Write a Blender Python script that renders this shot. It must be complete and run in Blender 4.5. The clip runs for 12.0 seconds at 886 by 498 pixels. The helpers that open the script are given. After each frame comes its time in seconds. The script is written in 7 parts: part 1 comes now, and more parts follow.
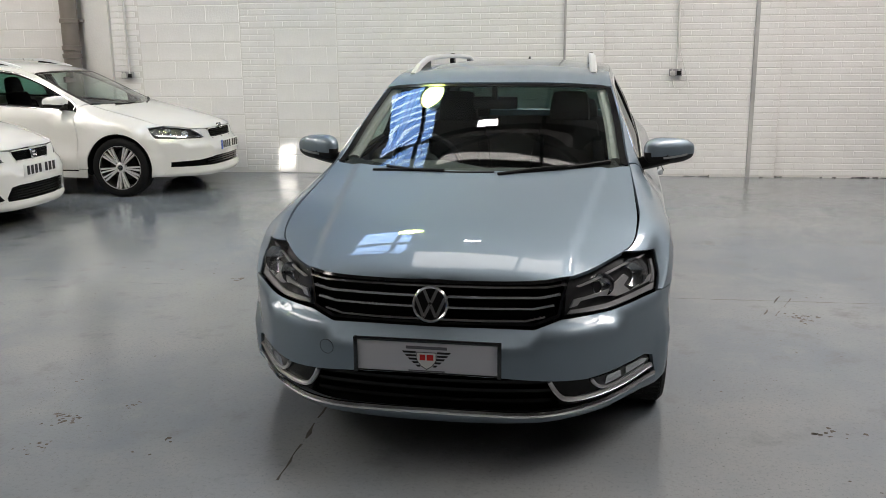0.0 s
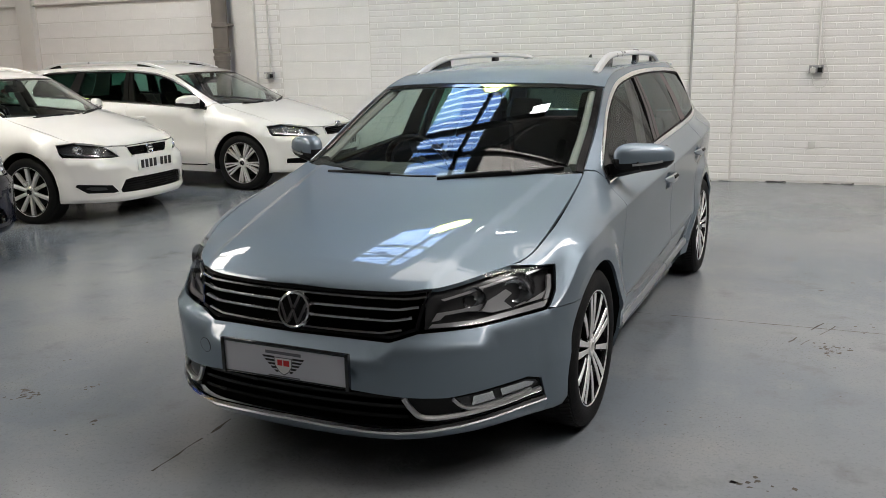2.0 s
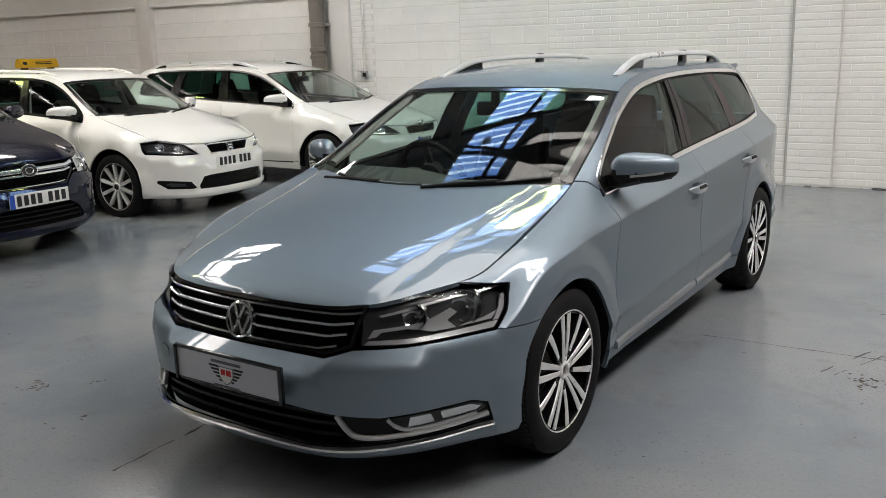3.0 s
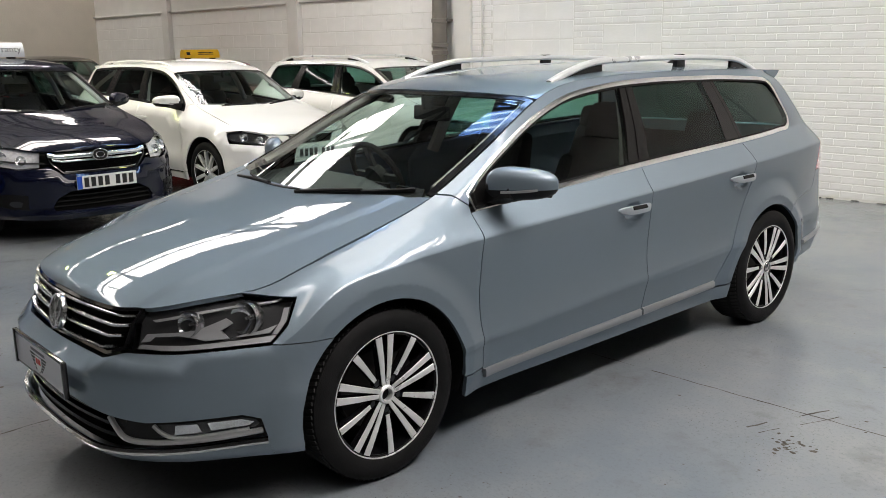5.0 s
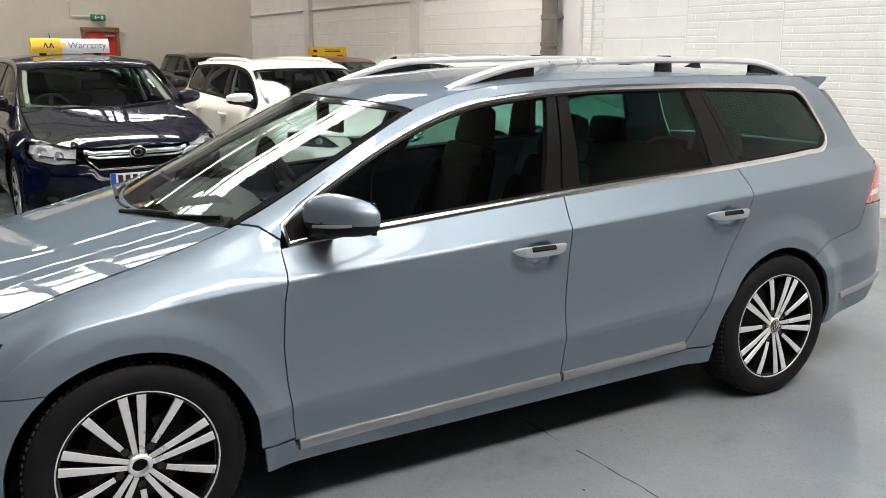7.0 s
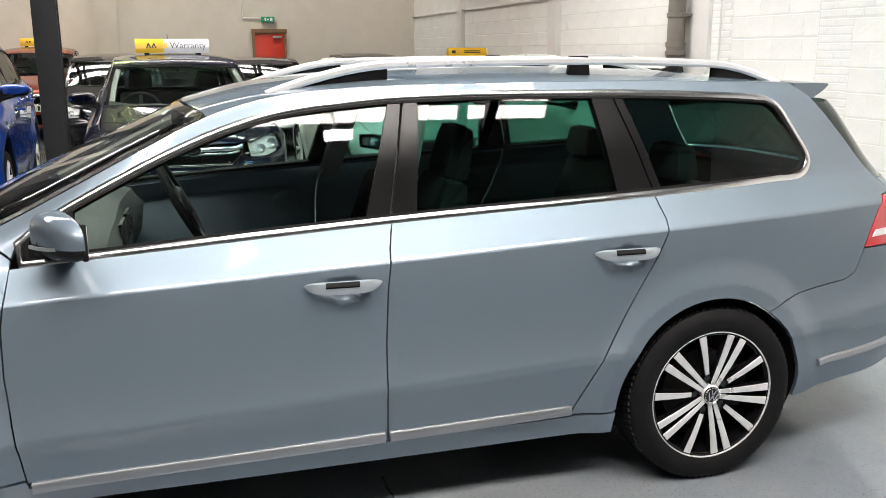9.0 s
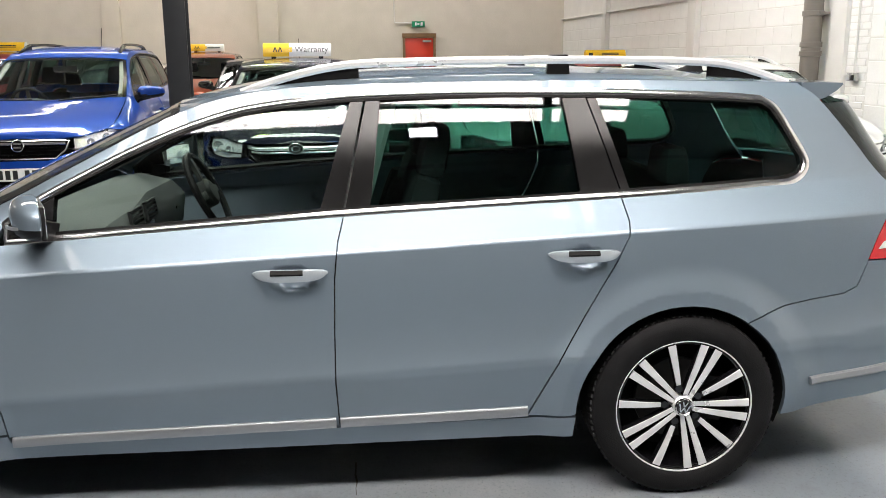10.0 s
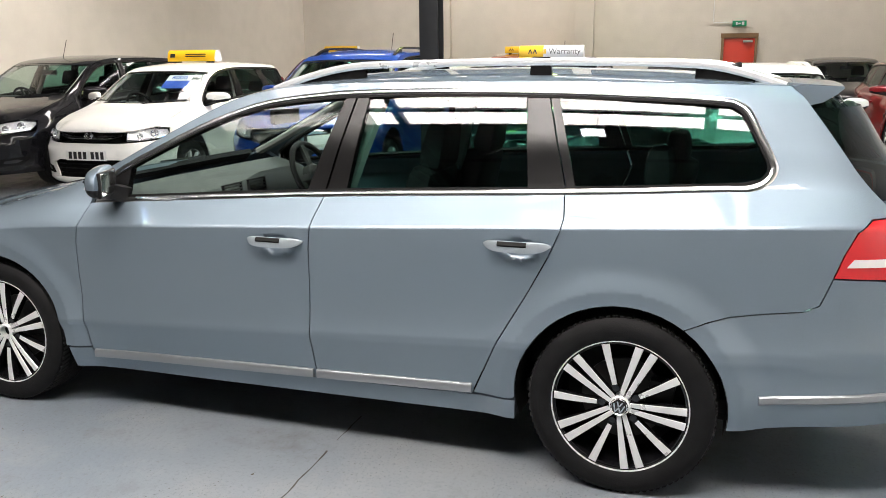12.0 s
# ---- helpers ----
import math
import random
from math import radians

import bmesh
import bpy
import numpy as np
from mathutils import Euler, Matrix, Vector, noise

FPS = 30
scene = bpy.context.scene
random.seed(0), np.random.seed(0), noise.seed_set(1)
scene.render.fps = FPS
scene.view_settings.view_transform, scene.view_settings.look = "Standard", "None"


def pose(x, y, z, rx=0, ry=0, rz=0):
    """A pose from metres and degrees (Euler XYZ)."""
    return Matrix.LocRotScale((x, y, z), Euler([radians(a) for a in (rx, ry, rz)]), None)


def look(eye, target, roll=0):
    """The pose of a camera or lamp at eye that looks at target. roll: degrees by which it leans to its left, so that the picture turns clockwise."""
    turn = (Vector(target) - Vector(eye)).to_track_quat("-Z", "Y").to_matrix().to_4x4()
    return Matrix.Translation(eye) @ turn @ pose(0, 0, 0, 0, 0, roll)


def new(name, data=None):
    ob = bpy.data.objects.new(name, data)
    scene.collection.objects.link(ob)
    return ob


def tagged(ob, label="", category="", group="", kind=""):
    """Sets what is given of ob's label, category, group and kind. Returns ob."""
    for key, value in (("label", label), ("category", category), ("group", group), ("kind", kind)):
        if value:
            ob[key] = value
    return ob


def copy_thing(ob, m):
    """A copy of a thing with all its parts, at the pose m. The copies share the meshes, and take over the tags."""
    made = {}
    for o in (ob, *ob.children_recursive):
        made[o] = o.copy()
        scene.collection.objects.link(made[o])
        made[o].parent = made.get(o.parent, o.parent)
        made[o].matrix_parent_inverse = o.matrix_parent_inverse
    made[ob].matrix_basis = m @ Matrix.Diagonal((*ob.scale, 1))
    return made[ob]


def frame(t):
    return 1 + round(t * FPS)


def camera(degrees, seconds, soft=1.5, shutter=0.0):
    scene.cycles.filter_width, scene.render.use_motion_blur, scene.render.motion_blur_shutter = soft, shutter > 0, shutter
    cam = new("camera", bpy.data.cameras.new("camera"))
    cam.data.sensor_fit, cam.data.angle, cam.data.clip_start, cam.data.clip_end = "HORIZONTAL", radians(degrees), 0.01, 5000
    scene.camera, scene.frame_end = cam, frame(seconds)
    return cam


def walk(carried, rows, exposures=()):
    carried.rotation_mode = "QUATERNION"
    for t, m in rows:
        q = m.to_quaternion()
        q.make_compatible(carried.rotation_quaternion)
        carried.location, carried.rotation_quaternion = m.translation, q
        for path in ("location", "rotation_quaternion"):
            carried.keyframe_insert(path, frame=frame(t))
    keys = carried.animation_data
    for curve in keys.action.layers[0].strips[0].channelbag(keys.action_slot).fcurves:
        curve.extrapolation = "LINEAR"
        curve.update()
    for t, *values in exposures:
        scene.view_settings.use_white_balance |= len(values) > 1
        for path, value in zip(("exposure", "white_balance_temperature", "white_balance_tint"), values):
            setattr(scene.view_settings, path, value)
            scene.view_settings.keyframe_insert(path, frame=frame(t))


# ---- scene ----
cam = camera(54.1, 12.0, 0.65)
PATH = [
    (0, (0.604, -3.756, 1.501), (0.239, -1.84, 1.06), -0.5),
    (0.5, (0.904, -3.694, 1.506), (0.501, -1.785, 1.065), -0.2),
    (1, (1.175, -3.558, 1.495), (0.694, -1.667, 1.055), -0.2),
    (1.5, (1.434, -3.413, 1.492), (0.814, -1.563, 1.052), -0.5),
    (2, (1.73, -3.278, 1.495), (0.903, -1.51, 1.056), -1.2),
    (2.5, (1.974, -3.064, 1.508), (0.993, -1.378, 1.067), -1.6),
    (4.5, (3.005, -2.129, 1.529), (1.643, -0.733, 1.085), -0.6),
    (5, (3.171, -1.805, 1.527), (1.72, -0.501, 1.081), -0.6),
    (5.5, (3.289, -1.451, 1.533), (1.769, -0.229, 1.088), -0.4),
    (6, (3.379, -1.092, 1.527), (1.786, 0.033, 1.083), -0.5),
    (6.5, (3.347, -0.717, 1.521), (1.692, 0.315, 1.076), -0.3),
    (7, (3.359, -0.372, 1.521), (1.658, 0.581, 1.075), -0.2),
    (7.5, (3.366, -0.015, 1.516), (1.616, 0.843, 1.068), -0.2),
    (9.5, (3.435, 1.371, 1.501), (1.515, 1.719, 1.064), -0.2),
    (10, (3.572, 1.709, 1.491), (1.624, 1.847, 1.059), -0.4),
    (10.5, (3.624, 2.033, 1.493), (1.671, 1.981, 1.064), -0.4),
    (11, (3.716, 2.392, 1.496), (1.781, 2.126, 1.068), -0.5),
    (11.5, (3.736, 2.741, 1.488), (1.842, 2.255, 1.064), -0.5),
    (12, (3.695, 3.095, 1.484), (1.855, 2.438, 1.061), -0.5),
]
walk(cam, [(t, look(eye, target, roll)) for t, eye, target, roll in PATH],
     exposures=[(0, 1.12), (2.5, 1.07), (4.5, 1.26), (6.5, 1.56), (9.5, 1.94), (12, 2.05)])

# ---- light ----
SKYLIGHT = 21.0
LAMP = 30.0
world = bpy.data.worlds.new("world")
scene.world = world
world.use_nodes = True
wn = world.node_tree.nodes
sky = wn.new("ShaderNodeTexSky")
sky.sky_type = 'NISHITA'
sky.sun_disc = False
sky.sun_elevation, sky.sun_rotation = radians(59), radians(169)
wn["Background"].inputs[1].default_value = 0.08
world.node_tree.links.new(sky.outputs[0], wn["Background"].inputs[0])
# the sun, let in by one gap in the roof at GAP; it strikes the foot of the white wall
GAP = (-2.60, 3.60)
SUN_WAY = (0.083, -0.585)
sun = new("sun", bpy.data.lights.new("sun", "SUN"))
sun.data.energy, sun.data.angle, sun.data.color = 5.0, radians(0.6), (1.0, 0.95, 0.88)
sun.matrix_world = pose(0, 0, 0, 0, 0, 3.08) @ look((SUN_WAY[0], SUN_WAY[1], 1.0), (0, 0, 0))


# ---- materials ----
def mat(name, colour, rough=0.5, metal=0.0, coat=0.0, var=0.0, scale=8.0, bump=0.0, bscale=60.0, spec=0.5, rvar=0.0, island=0.0):
    """A node material: base colour broken up at two scales, roughness and relief."""
    m = bpy.data.materials.new(name)
    m.use_nodes = True
    n, l = m.node_tree.nodes, m.node_tree.links
    b = n["Principled BSDF"]
    b.inputs["Base Color"].default_value = (*colour, 1)
    b.inputs["Roughness"].default_value = rough
    b.inputs["Metallic"].default_value = metal
    b.inputs["Specular IOR Level"].default_value = spec
    b.inputs["Coat Weight"].default_value = coat
    b.inputs["Coat Roughness"].default_value, b.inputs["Coat IOR"].default_value = 0.03, 1.48
    co = n.new("ShaderNodeTexCoord")
    if var or rvar:
        a = n.new("ShaderNodeTexNoise")
        a.inputs["Scale"].default_value, a.inputs["Detail"].default_value = scale, 6
        l.new(co.outputs["Object"], a.inputs["Vector"])
        c = n.new("ShaderNodeTexNoise")
        c.inputs["Scale"].default_value, c.inputs["Detail"].default_value = scale * 0.13, 3
        l.new(co.outputs["Object"], c.inputs["Vector"])
        mx = n.new("ShaderNodeMath")
        mx.operation = "ADD"
        l.new(a.outputs[0], mx.inputs[0])
        l.new(c.outputs[0], mx.inputs[1])
        if var:
            r = n.new("ShaderNodeMapRange")
            r.inputs[1].default_value, r.inputs[2].default_value = 0.7, 1.3
            r.inputs[3].default_value, r.inputs[4].default_value = 1 - var, 1 + var
            l.new(mx.outputs[0], r.inputs[0])
            h = n.new("ShaderNodeHueSaturation")
            h.inputs["Color"].default_value = (*colour, 1)
            l.new(r.outputs[0], h.inputs["Value"])
            l.new(h.outputs[0], b.inputs["Base Color"])
            if island:
                oi = n.new("ShaderNodeObjectInfo")
                ri = n.new("ShaderNodeMapRange")
                ri.inputs[3].default_value, ri.inputs[4].default_value = 1 - island, 1 + island
                l.new(oi.outputs["Random"], ri.inputs[0])
                h2 = n.new("ShaderNodeHueSaturation")
                l.new(h.outputs[0], h2.inputs["Color"])
                l.new(ri.outputs[0], h2.inputs["Value"])
                l.new(h2.outputs[0], b.inputs["Base Color"])
        if rvar:
            r = n.new("ShaderNodeMapRange")
            r.inputs[1].default_value, r.inputs[2].default_value = 0.7, 1.3
            r.inputs[3].default_value, r.inputs[4].default_value = max(rough - rvar, 0.02), rough + rvar
            l.new(mx.outputs[0], r.inputs[0])
            l.new(r.outputs[0], b.inputs["Roughness"])
    if bump:
        t = n.new("ShaderNodeTexNoise")
        t.inputs["Scale"].default_value, t.inputs["Detail"].default_value = bscale, 8
        l.new(co.outputs["Object"], t.inputs["Vector"])
        u = n.new("ShaderNodeBump")
        u.inputs["Strength"].default_value, u.inputs["Distance"].default_value = bump, 0.01
        l.new(t.outputs[0], u.inputs["Height"])
        l.new(u.outputs[0], b.inputs["Normal"])
    return m


def car_paint(name, colour, metal=0.0, flake=0.0, rough=0.35):
    """Lacquered paint: a base coat with fine flakes under a clear coat."""
    m = mat(name, colour, rough, metal, 1.0, spec=0.5 if metal > 0.4 else 0.05)
    n, l = m.node_tree.nodes, m.node_tree.links
    if flake:
        v = n.new("ShaderNodeTexVoronoi")
        v.inputs["Scale"].default_value = 900
        co = n.new("ShaderNodeTexCoord")
        l.new(co.outputs["Object"], v.inputs["Vector"])
        h = n.new("ShaderNodeHueSaturation")
        h.inputs["Color"].default_value = (*colour, 1)
        r = n.new("ShaderNodeMapRange")
        r.inputs[3].default_value, r.inputs[4].default_value = 1 - flake, 1 + flake
        l.new(v.outputs["Color"], r.inputs[0])
        l.new(r.outputs[0], h.inputs["Value"])
        l.new(h.outputs[0], n["Principled BSDF"].inputs["Base Color"])
    return m


def glass_mat(name, tint, gloss=1.0):
    """Thin glass: tinted where one looks through, mirror-like by Fresnel."""
    m = bpy.data.materials.new(name)
    m.use_nodes = True
    n, l = m.node_tree.nodes, m.node_tree.links
    n.remove(n["Principled BSDF"])
    tr = n.new("ShaderNodeBsdfTransparent")
    tr.inputs[0].default_value = (*tint, 1)
    gl = n.new("ShaderNodeBsdfGlossy")
    gl.inputs["Roughness"].default_value = 0.005
    gl.inputs[0].default_value = (gloss, gloss, gloss, 1)
    lw = n.new("ShaderNodeLayerWeight")
    lw.inputs[0].default_value = 0.5
    pw = n.new("ShaderNodeMath")
    pw.operation = "POWER"
    pw.inputs[1].default_value = 5.0
    l.new(lw.outputs["Facing"], pw.inputs[0])
    fr = n.new("ShaderNodeMath")
    fr.operation = "MULTIPLY_ADD"
    fr.inputs[1].default_value, fr.inputs[2].default_value = 0.955, 0.045
    l.new(pw.outputs[0], fr.inputs[0])
    mx = n.new("ShaderNodeMixShader")
    l.new(fr.outputs[0], mx.inputs[0])
    l.new(tr.outputs[0], mx.inputs[1])
    l.new(gl.outputs[0], mx.inputs[2])
    l.new(mx.outputs[0], n["Material Output"].inputs[0])
    return m


def glow(name, colour, strength):
    m = bpy.data.materials.new(name)
    m.use_nodes = True
    n, l = m.node_tree.nodes, m.node_tree.links
    n.remove(n["Principled BSDF"])
    e = n.new("ShaderNodeEmission")
    e.inputs[0].default_value, e.inputs[1].default_value = (*colour, 1), strength
    l.new(e.outputs[0], n["Material Output"].inputs[0])
    return m


BLUE_GREY = car_paint("blue_grey_metallic", (0.236, 0.292, 0.345), 0.88, 0.10, 0.58)
BLUE_GREY.node_tree.nodes["Principled BSDF"].inputs["Specular Tint"].default_value = (0.12, 0.15, 0.18, 1)
SILVER_BLUE = car_paint("pale_silver_paint", (0.42, 0.47, 0.51), 0.5, 0.10, 0.35)
WHITE_PAINT = car_paint("white_lacquer", (0.80, 0.79, 0.76))
NAVY = car_paint("navy_metallic", (0.002, 0.003, 0.014), 0.1, 0.2)
BLACK_PAINT = car_paint("black_metallic", (0.008, 0.008, 0.010), 0.2, 0.2)
ROYAL = car_paint("royal_blue_metallic", (0.009, 0.052, 0.30), 0.35, 0.2)
RED_PAINT = car_paint("dark_red_metallic", (0.22, 0.015, 0.02), 0.3, 0.2)
ORANGE_PAINT = car_paint("copper_metallic", (0.25, 0.05, 0.02), 0.3, 0.2)
GREY_PAINT = car_paint("dark_grey_metallic", (0.035, 0.033, 0.035), 0.4, 0.2)
CHROME = mat("chrome", (0.86, 0.86, 0.86), 0.16, 1.0, rvar=0.03, scale=30)
STRIP = mat("dull_silver_strip", (0.36, 0.38, 0.40), 0.36, 0.85)
SATIN = mat("satin_silver", (0.50, 0.51, 0.52), 0.34, 0.7)
RAIL = mat("brushed_silver_rail", (0.74, 0.75, 0.76), 0.30, 0.5, rvar=0.03, scale=15)
CRYSTAL = mat("lamp_crystal", (0.86, 0.86, 0.86), 0.16, 0.1, var=0.25, scale=60)
ALLOY = mat("machined_alloy", (0.78, 0.78, 0.78), 0.33, 0.45, rvar=0.08, scale=30, var=0.05)
GLOSS_BLACK = mat("gloss_black", (0.006, 0.006, 0.007), 0.12, coat=0.5)
PIANO = mat("satin_black_trim", (0.009, 0.0088, 0.009), 0.22, rvar=0.05, scale=12, spec=0.2)
VOID = mat("deep_black_plastic", (0.004, 0.004, 0.004), 0.7, spec=0.05)
REAR_GLASS = glass_mat("dark_rear_glass", (0.05, 0.085, 0.075))
PLASTIC = mat("black_plastic", (0.012, 0.012, 0.0125), 0.55, bump=0.15, bscale=500, rvar=0.08, spec=0.2)
RUBBER = mat("tyre_rubber", (0.0075, 0.0075, 0.008), 0.62, bump=0.2, bscale=220, var=0.25, scale=18, spec=0.15)
TREAD = mat("tread_rubber", (0.018, 0.018, 0.0185), 0.7, bump=0.2, bscale=220, spec=0.2)
SEAL = mat("rubber_seal", (0.006, 0.006, 0.006), 0.6, spec=0.12)
CLOTH = mat("charcoal_cloth", (0.014, 0.014, 0.015), 0.95, bump=0.4, bscale=700, var=0.2, scale=40, spec=0.2)
TRIM_GREY = mat("grey_cabin_trim", (0.30, 0.30, 0.285), 0.8, bump=0.1, bscale=400)
DASH = mat("dashboard_plastic", (0.052, 0.058, 0.056), 0.62, bump=0.25, bscale=600, spec=0.3)
DISC = mat("brake_disc", (0.04, 0.038, 0.036), 0.5, 0.6, rvar=0.1)
WIND = glass_mat("windscreen_glass", (0.74, 0.84, 0.80))
CLEAR = glass_mat("door_glass", (0.72, 0.84, 0.80), 0.6)
DARK = glass_mat("privacy_glass", (0.17, 0.37, 0.31), 0.6)
LENS = glass_mat("lamp_lens", (0.93, 0.94, 0.95), 0.4)
REFLECT = mat("lamp_reflector", (0.85, 0.86, 0.87), 0.20, 0.8)
LAMP_GREY = mat("lamp_housing_grey", (0.030, 0.030, 0.032), 0.35, 0.2)
LAMP_BAR = mat("lamp_bar_silver", (0.55, 0.55, 0.56), 0.28, 0.5)
BOWL = mat("smoked_reflector", (0.52, 0.52, 0.53), 0.20, 1.0)
LAMP_SMOKE = mat("lamp_housing_smoke", (0.075, 0.075, 0.078), 0.30, 0.4)
RED_LENS = mat("red_lens", (0.55, 0.008, 0.012), 0.12, coat=1.0)
WHITE_LENS = mat("white_lens", (0.75, 0.72, 0.70), 0.15, coat=1.0)
PLATE_WHITE = mat("plate_white", (0.74, 0.74, 0.72), 0.3)
PLATE_SILVER = mat("plate_silver", (0.58, 0.58, 0.62), 0.3, 0.2)
BLACK_INK = mat("black_ink", (0.012, 0.012, 0.012), 0.5)
RED_INK = mat("red_ink", (0.6, 0.02, 0.02), 0.5)
GREY_INK = mat("grey_ink", (0.12, 0.12, 0.14), 0.5)
BLUE_BAND = mat("blue_band", (0.02, 0.08, 0.45), 0.4)
YELLOW = mat("yellow_plastic", (0.82, 0.50, 0.015), 0.35, var=0.04)
SIGN_WHITE = mat("white_plastic", (0.72, 0.73, 0.76), 0.35, var=0.03)


# ---- mesh tools ----
def mesh_from(name, verts, faces, normals=None, smooth=True):
    me = bpy.data.meshes.new(name)
    me.from_pydata([tuple(v) for v in verts], [], [tuple(f) for f in faces])
    me.update()
    if smooth:
        me.shade_smooth()
    if normals is not None:
        me.normals_split_custom_set_from_vertices([tuple(n) for n in normals])
    return me


def obj(name, me, material, parent=None, label="", m=None):
    if material is not None and not me.materials:
        me.materials.append(material)
    ob = new(name, me)
    if parent is not None:
        ob.parent = parent
    if m is not None:
        ob.matrix_local = m
    if label:
        tagged(ob, label)
    return ob


def bm_mesh(bm, name, smooth=0.6, bevel=0.0):
    if bevel:
        bmesh.ops.bevel(bm, geom=[e for e in bm.edges if len(e.link_faces) == 2 and e.calc_face_angle() > 0.5], offset=bevel, segments=2, affect='EDGES', profile=0.6)
    bmesh.ops.recalc_face_normals(bm, faces=bm.faces[:])
    for f in bm.faces:
        f.smooth = smooth > 0
    for e in bm.edges:
        if len(e.link_faces) == 2 and e.calc_face_angle() > smooth:
            e.smooth = False
    me = bpy.data.meshes.new(name)
    bm.to_mesh(me)
    bm.free()
    return me


def part(name, bm, material, parent, label="", bevel=0.0, m=None):
    return obj(name, bm_mesh(bm, name, bevel=bevel), material, parent, label, m)


def add_box(bm, size, at, rot=None, taper=None):
    """A box of that size about at; taper scales its top face."""
    r = bmesh.ops.create_cube(bm, size=1)
    for v in r["verts"]:
        c = Vector((v.co.x * size[0], v.co.y * size[1], v.co.z * size[2]))
        if taper and v.co.z > 0:
            c.x, c.y = c.x * taper[0], c.y * taper[1]
        if rot is not None:
            c = rot @ c
        v.co = c + Vector(at)
    return r["verts"]


def rot(rx=0, ry=0, rz=0):
    return Euler((radians(rx), radians(ry), radians(rz))).to_matrix()


def add_lathe(bm, profile, seg=32, axis="x", at=(0, 0, 0), closed=False):
    """Turns a profile of (radius, along) about an axis."""
    rings = []
    for r, a in profile:
        ring = []
        for i in range(seg):
            t = 2 * math.pi * i / seg
            c, s = r * math.cos(t), r * math.sin(t)
            p = {"x": (a, c, s), "y": (s, a, c), "z": (c, s, a)}[axis]
            ring.append(bm.verts.new(Vector(p) + Vector(at)))
        rings.append(ring)
    pairs = list(zip(rings, rings[1:])) + ([(rings[-1], rings[0])] if closed else [])
    for a, b in pairs:
        for i in range(seg):
            bm.faces.new((a[i], a[(i + 1) % seg], b[(i + 1) % seg], b[i]))
    if not closed:
        for ring, flip in ((rings[0], True), (rings[-1], False)):
            if profile[0 if flip else -1][0] > 1e-6:
                bm.faces.new(ring[::-1] if flip else ring)
    return rings


def sweep(points, ups, section, cap=True, close=False):
    """Carries a section of (across, up) along points; returns verts, faces."""
    pts = [Vector(p) for p in points]
    n, k = len(pts), len(section)
    verts, faces = [], []
    for i, p in enumerate(pts):
        a, b = (pts[i - 1], pts[(i + 1) % n]) if close else (pts[max(i - 1, 0)], pts[min(i + 1, n - 1)])
        t = (b - a).normalized()
        up = Vector(ups[i] if len(ups) == n else ups[0])
        side = t.cross(up).normalized()
        up = side.cross(t).normalized()
        for sa, sb in section:
            verts.append(p + side * sa + up * sb)
    for i in range(n if close else n - 1):
        for j in range(k):
            q = (i + 1) % n
            faces.append((i * k + j, i * k + (j + 1) % k, q * k + (j + 1) % k, q * k + j))
    if cap and not close:
        faces.append(tuple(range(k))[::-1])
        faces.append(tuple((n - 1) * k + j for j in range(k)))
    return verts, faces


def swept(name, points, ups, section, material, parent, label="", close=False, m=None):
    v, f = sweep(points, ups, section, close=close)
    bm = bmesh.new()
    vs = [bm.verts.new(p) for p in v]
    for q in f:
        bm.faces.new([vs[i] for i in q])
    return part(name, bm, material, parent, label, m=m)


def round_section(r, k=8, flat=1.0):
    return [(r * math.cos(2 * math.pi * i / k), flat * r * math.sin(2 * math.pi * i / k)) for i in range(k)]


def catmull(pts, n):
    """A smooth line through points, n to a span."""
    P = [np.array(p, float) for p in pts]
    P = [2 * P[0] - P[1]] + P + [2 * P[-1] - P[-2]]
    out = []
    for i in range(1, len(P) - 2):
        for j in range(n):
            t = j / n
            out.append(0.5 * ((2 * P[i]) + (P[i + 1] - P[i - 1]) * t + (2 * P[i - 1] - 5 * P[i] + 4 * P[i + 1] - P[i + 2]) * t * t
                              + (3 * P[i] - P[i - 1] - 3 * P[i + 1] + P[i + 2]) * t ** 3))
    out.append(P[-2])
    return out


def pchip(X, Y, x):
    """Shape-keeping cubic through (X, Y), row by row, at x."""
    X, Y, x = np.asarray(X, float), np.asarray(Y, float), np.asarray(x, float)
    h = np.maximum(np.diff(X, axis=1), 1e-6)
    dl = np.diff(Y, axis=1) / h
    m = np.zeros_like(Y)
    a, b = dl[:, :-1], dl[:, 1:]
    ok = a * b > 0
    m[:, 1:-1] = np.where(ok, 2 * a * b / np.where(ok, a + b, 1), 0)
    m[:, 0], m[:, -1] = dl[:, 0], dl[:, -1]
    i = np.clip((x[:, None] >= X).sum(1) - 1, 0, X.shape[1] - 2)
    r = np.arange(len(x))
    hh, x0, y0, y1, m0, m1 = h[r, i], X[r, i], Y[r, i], Y[r, i + 1], m[r, i], m[r, i + 1]
    t = (x - x0) / hh
    tc = np.clip(t, 0, 1)
    y = (2 * tc ** 3 - 3 * tc ** 2 + 1) * y0 + (tc ** 3 - 2 * tc ** 2 + tc) * hh * m0 + (-2 * tc ** 3 + 3 * tc ** 2) * y1 + (tc ** 3 - tc ** 2) * hh * m1
    return y + np.where(t < 0, t * hh * m0, 0) + np.where(t > 1, (t - 1) * hh * m1, 0)


def curve1(xs, ys):
    """A smooth function through (xs, ys)."""
    X, Y = np.array([xs], float), np.array([ys], float)
    def f(x):
        x = np.atleast_1d(np.asarray(x, float))
        return pchip(np.repeat(X, len(x), 0), np.repeat(Y, len(x), 0), x)
    return f


CUTS = {}


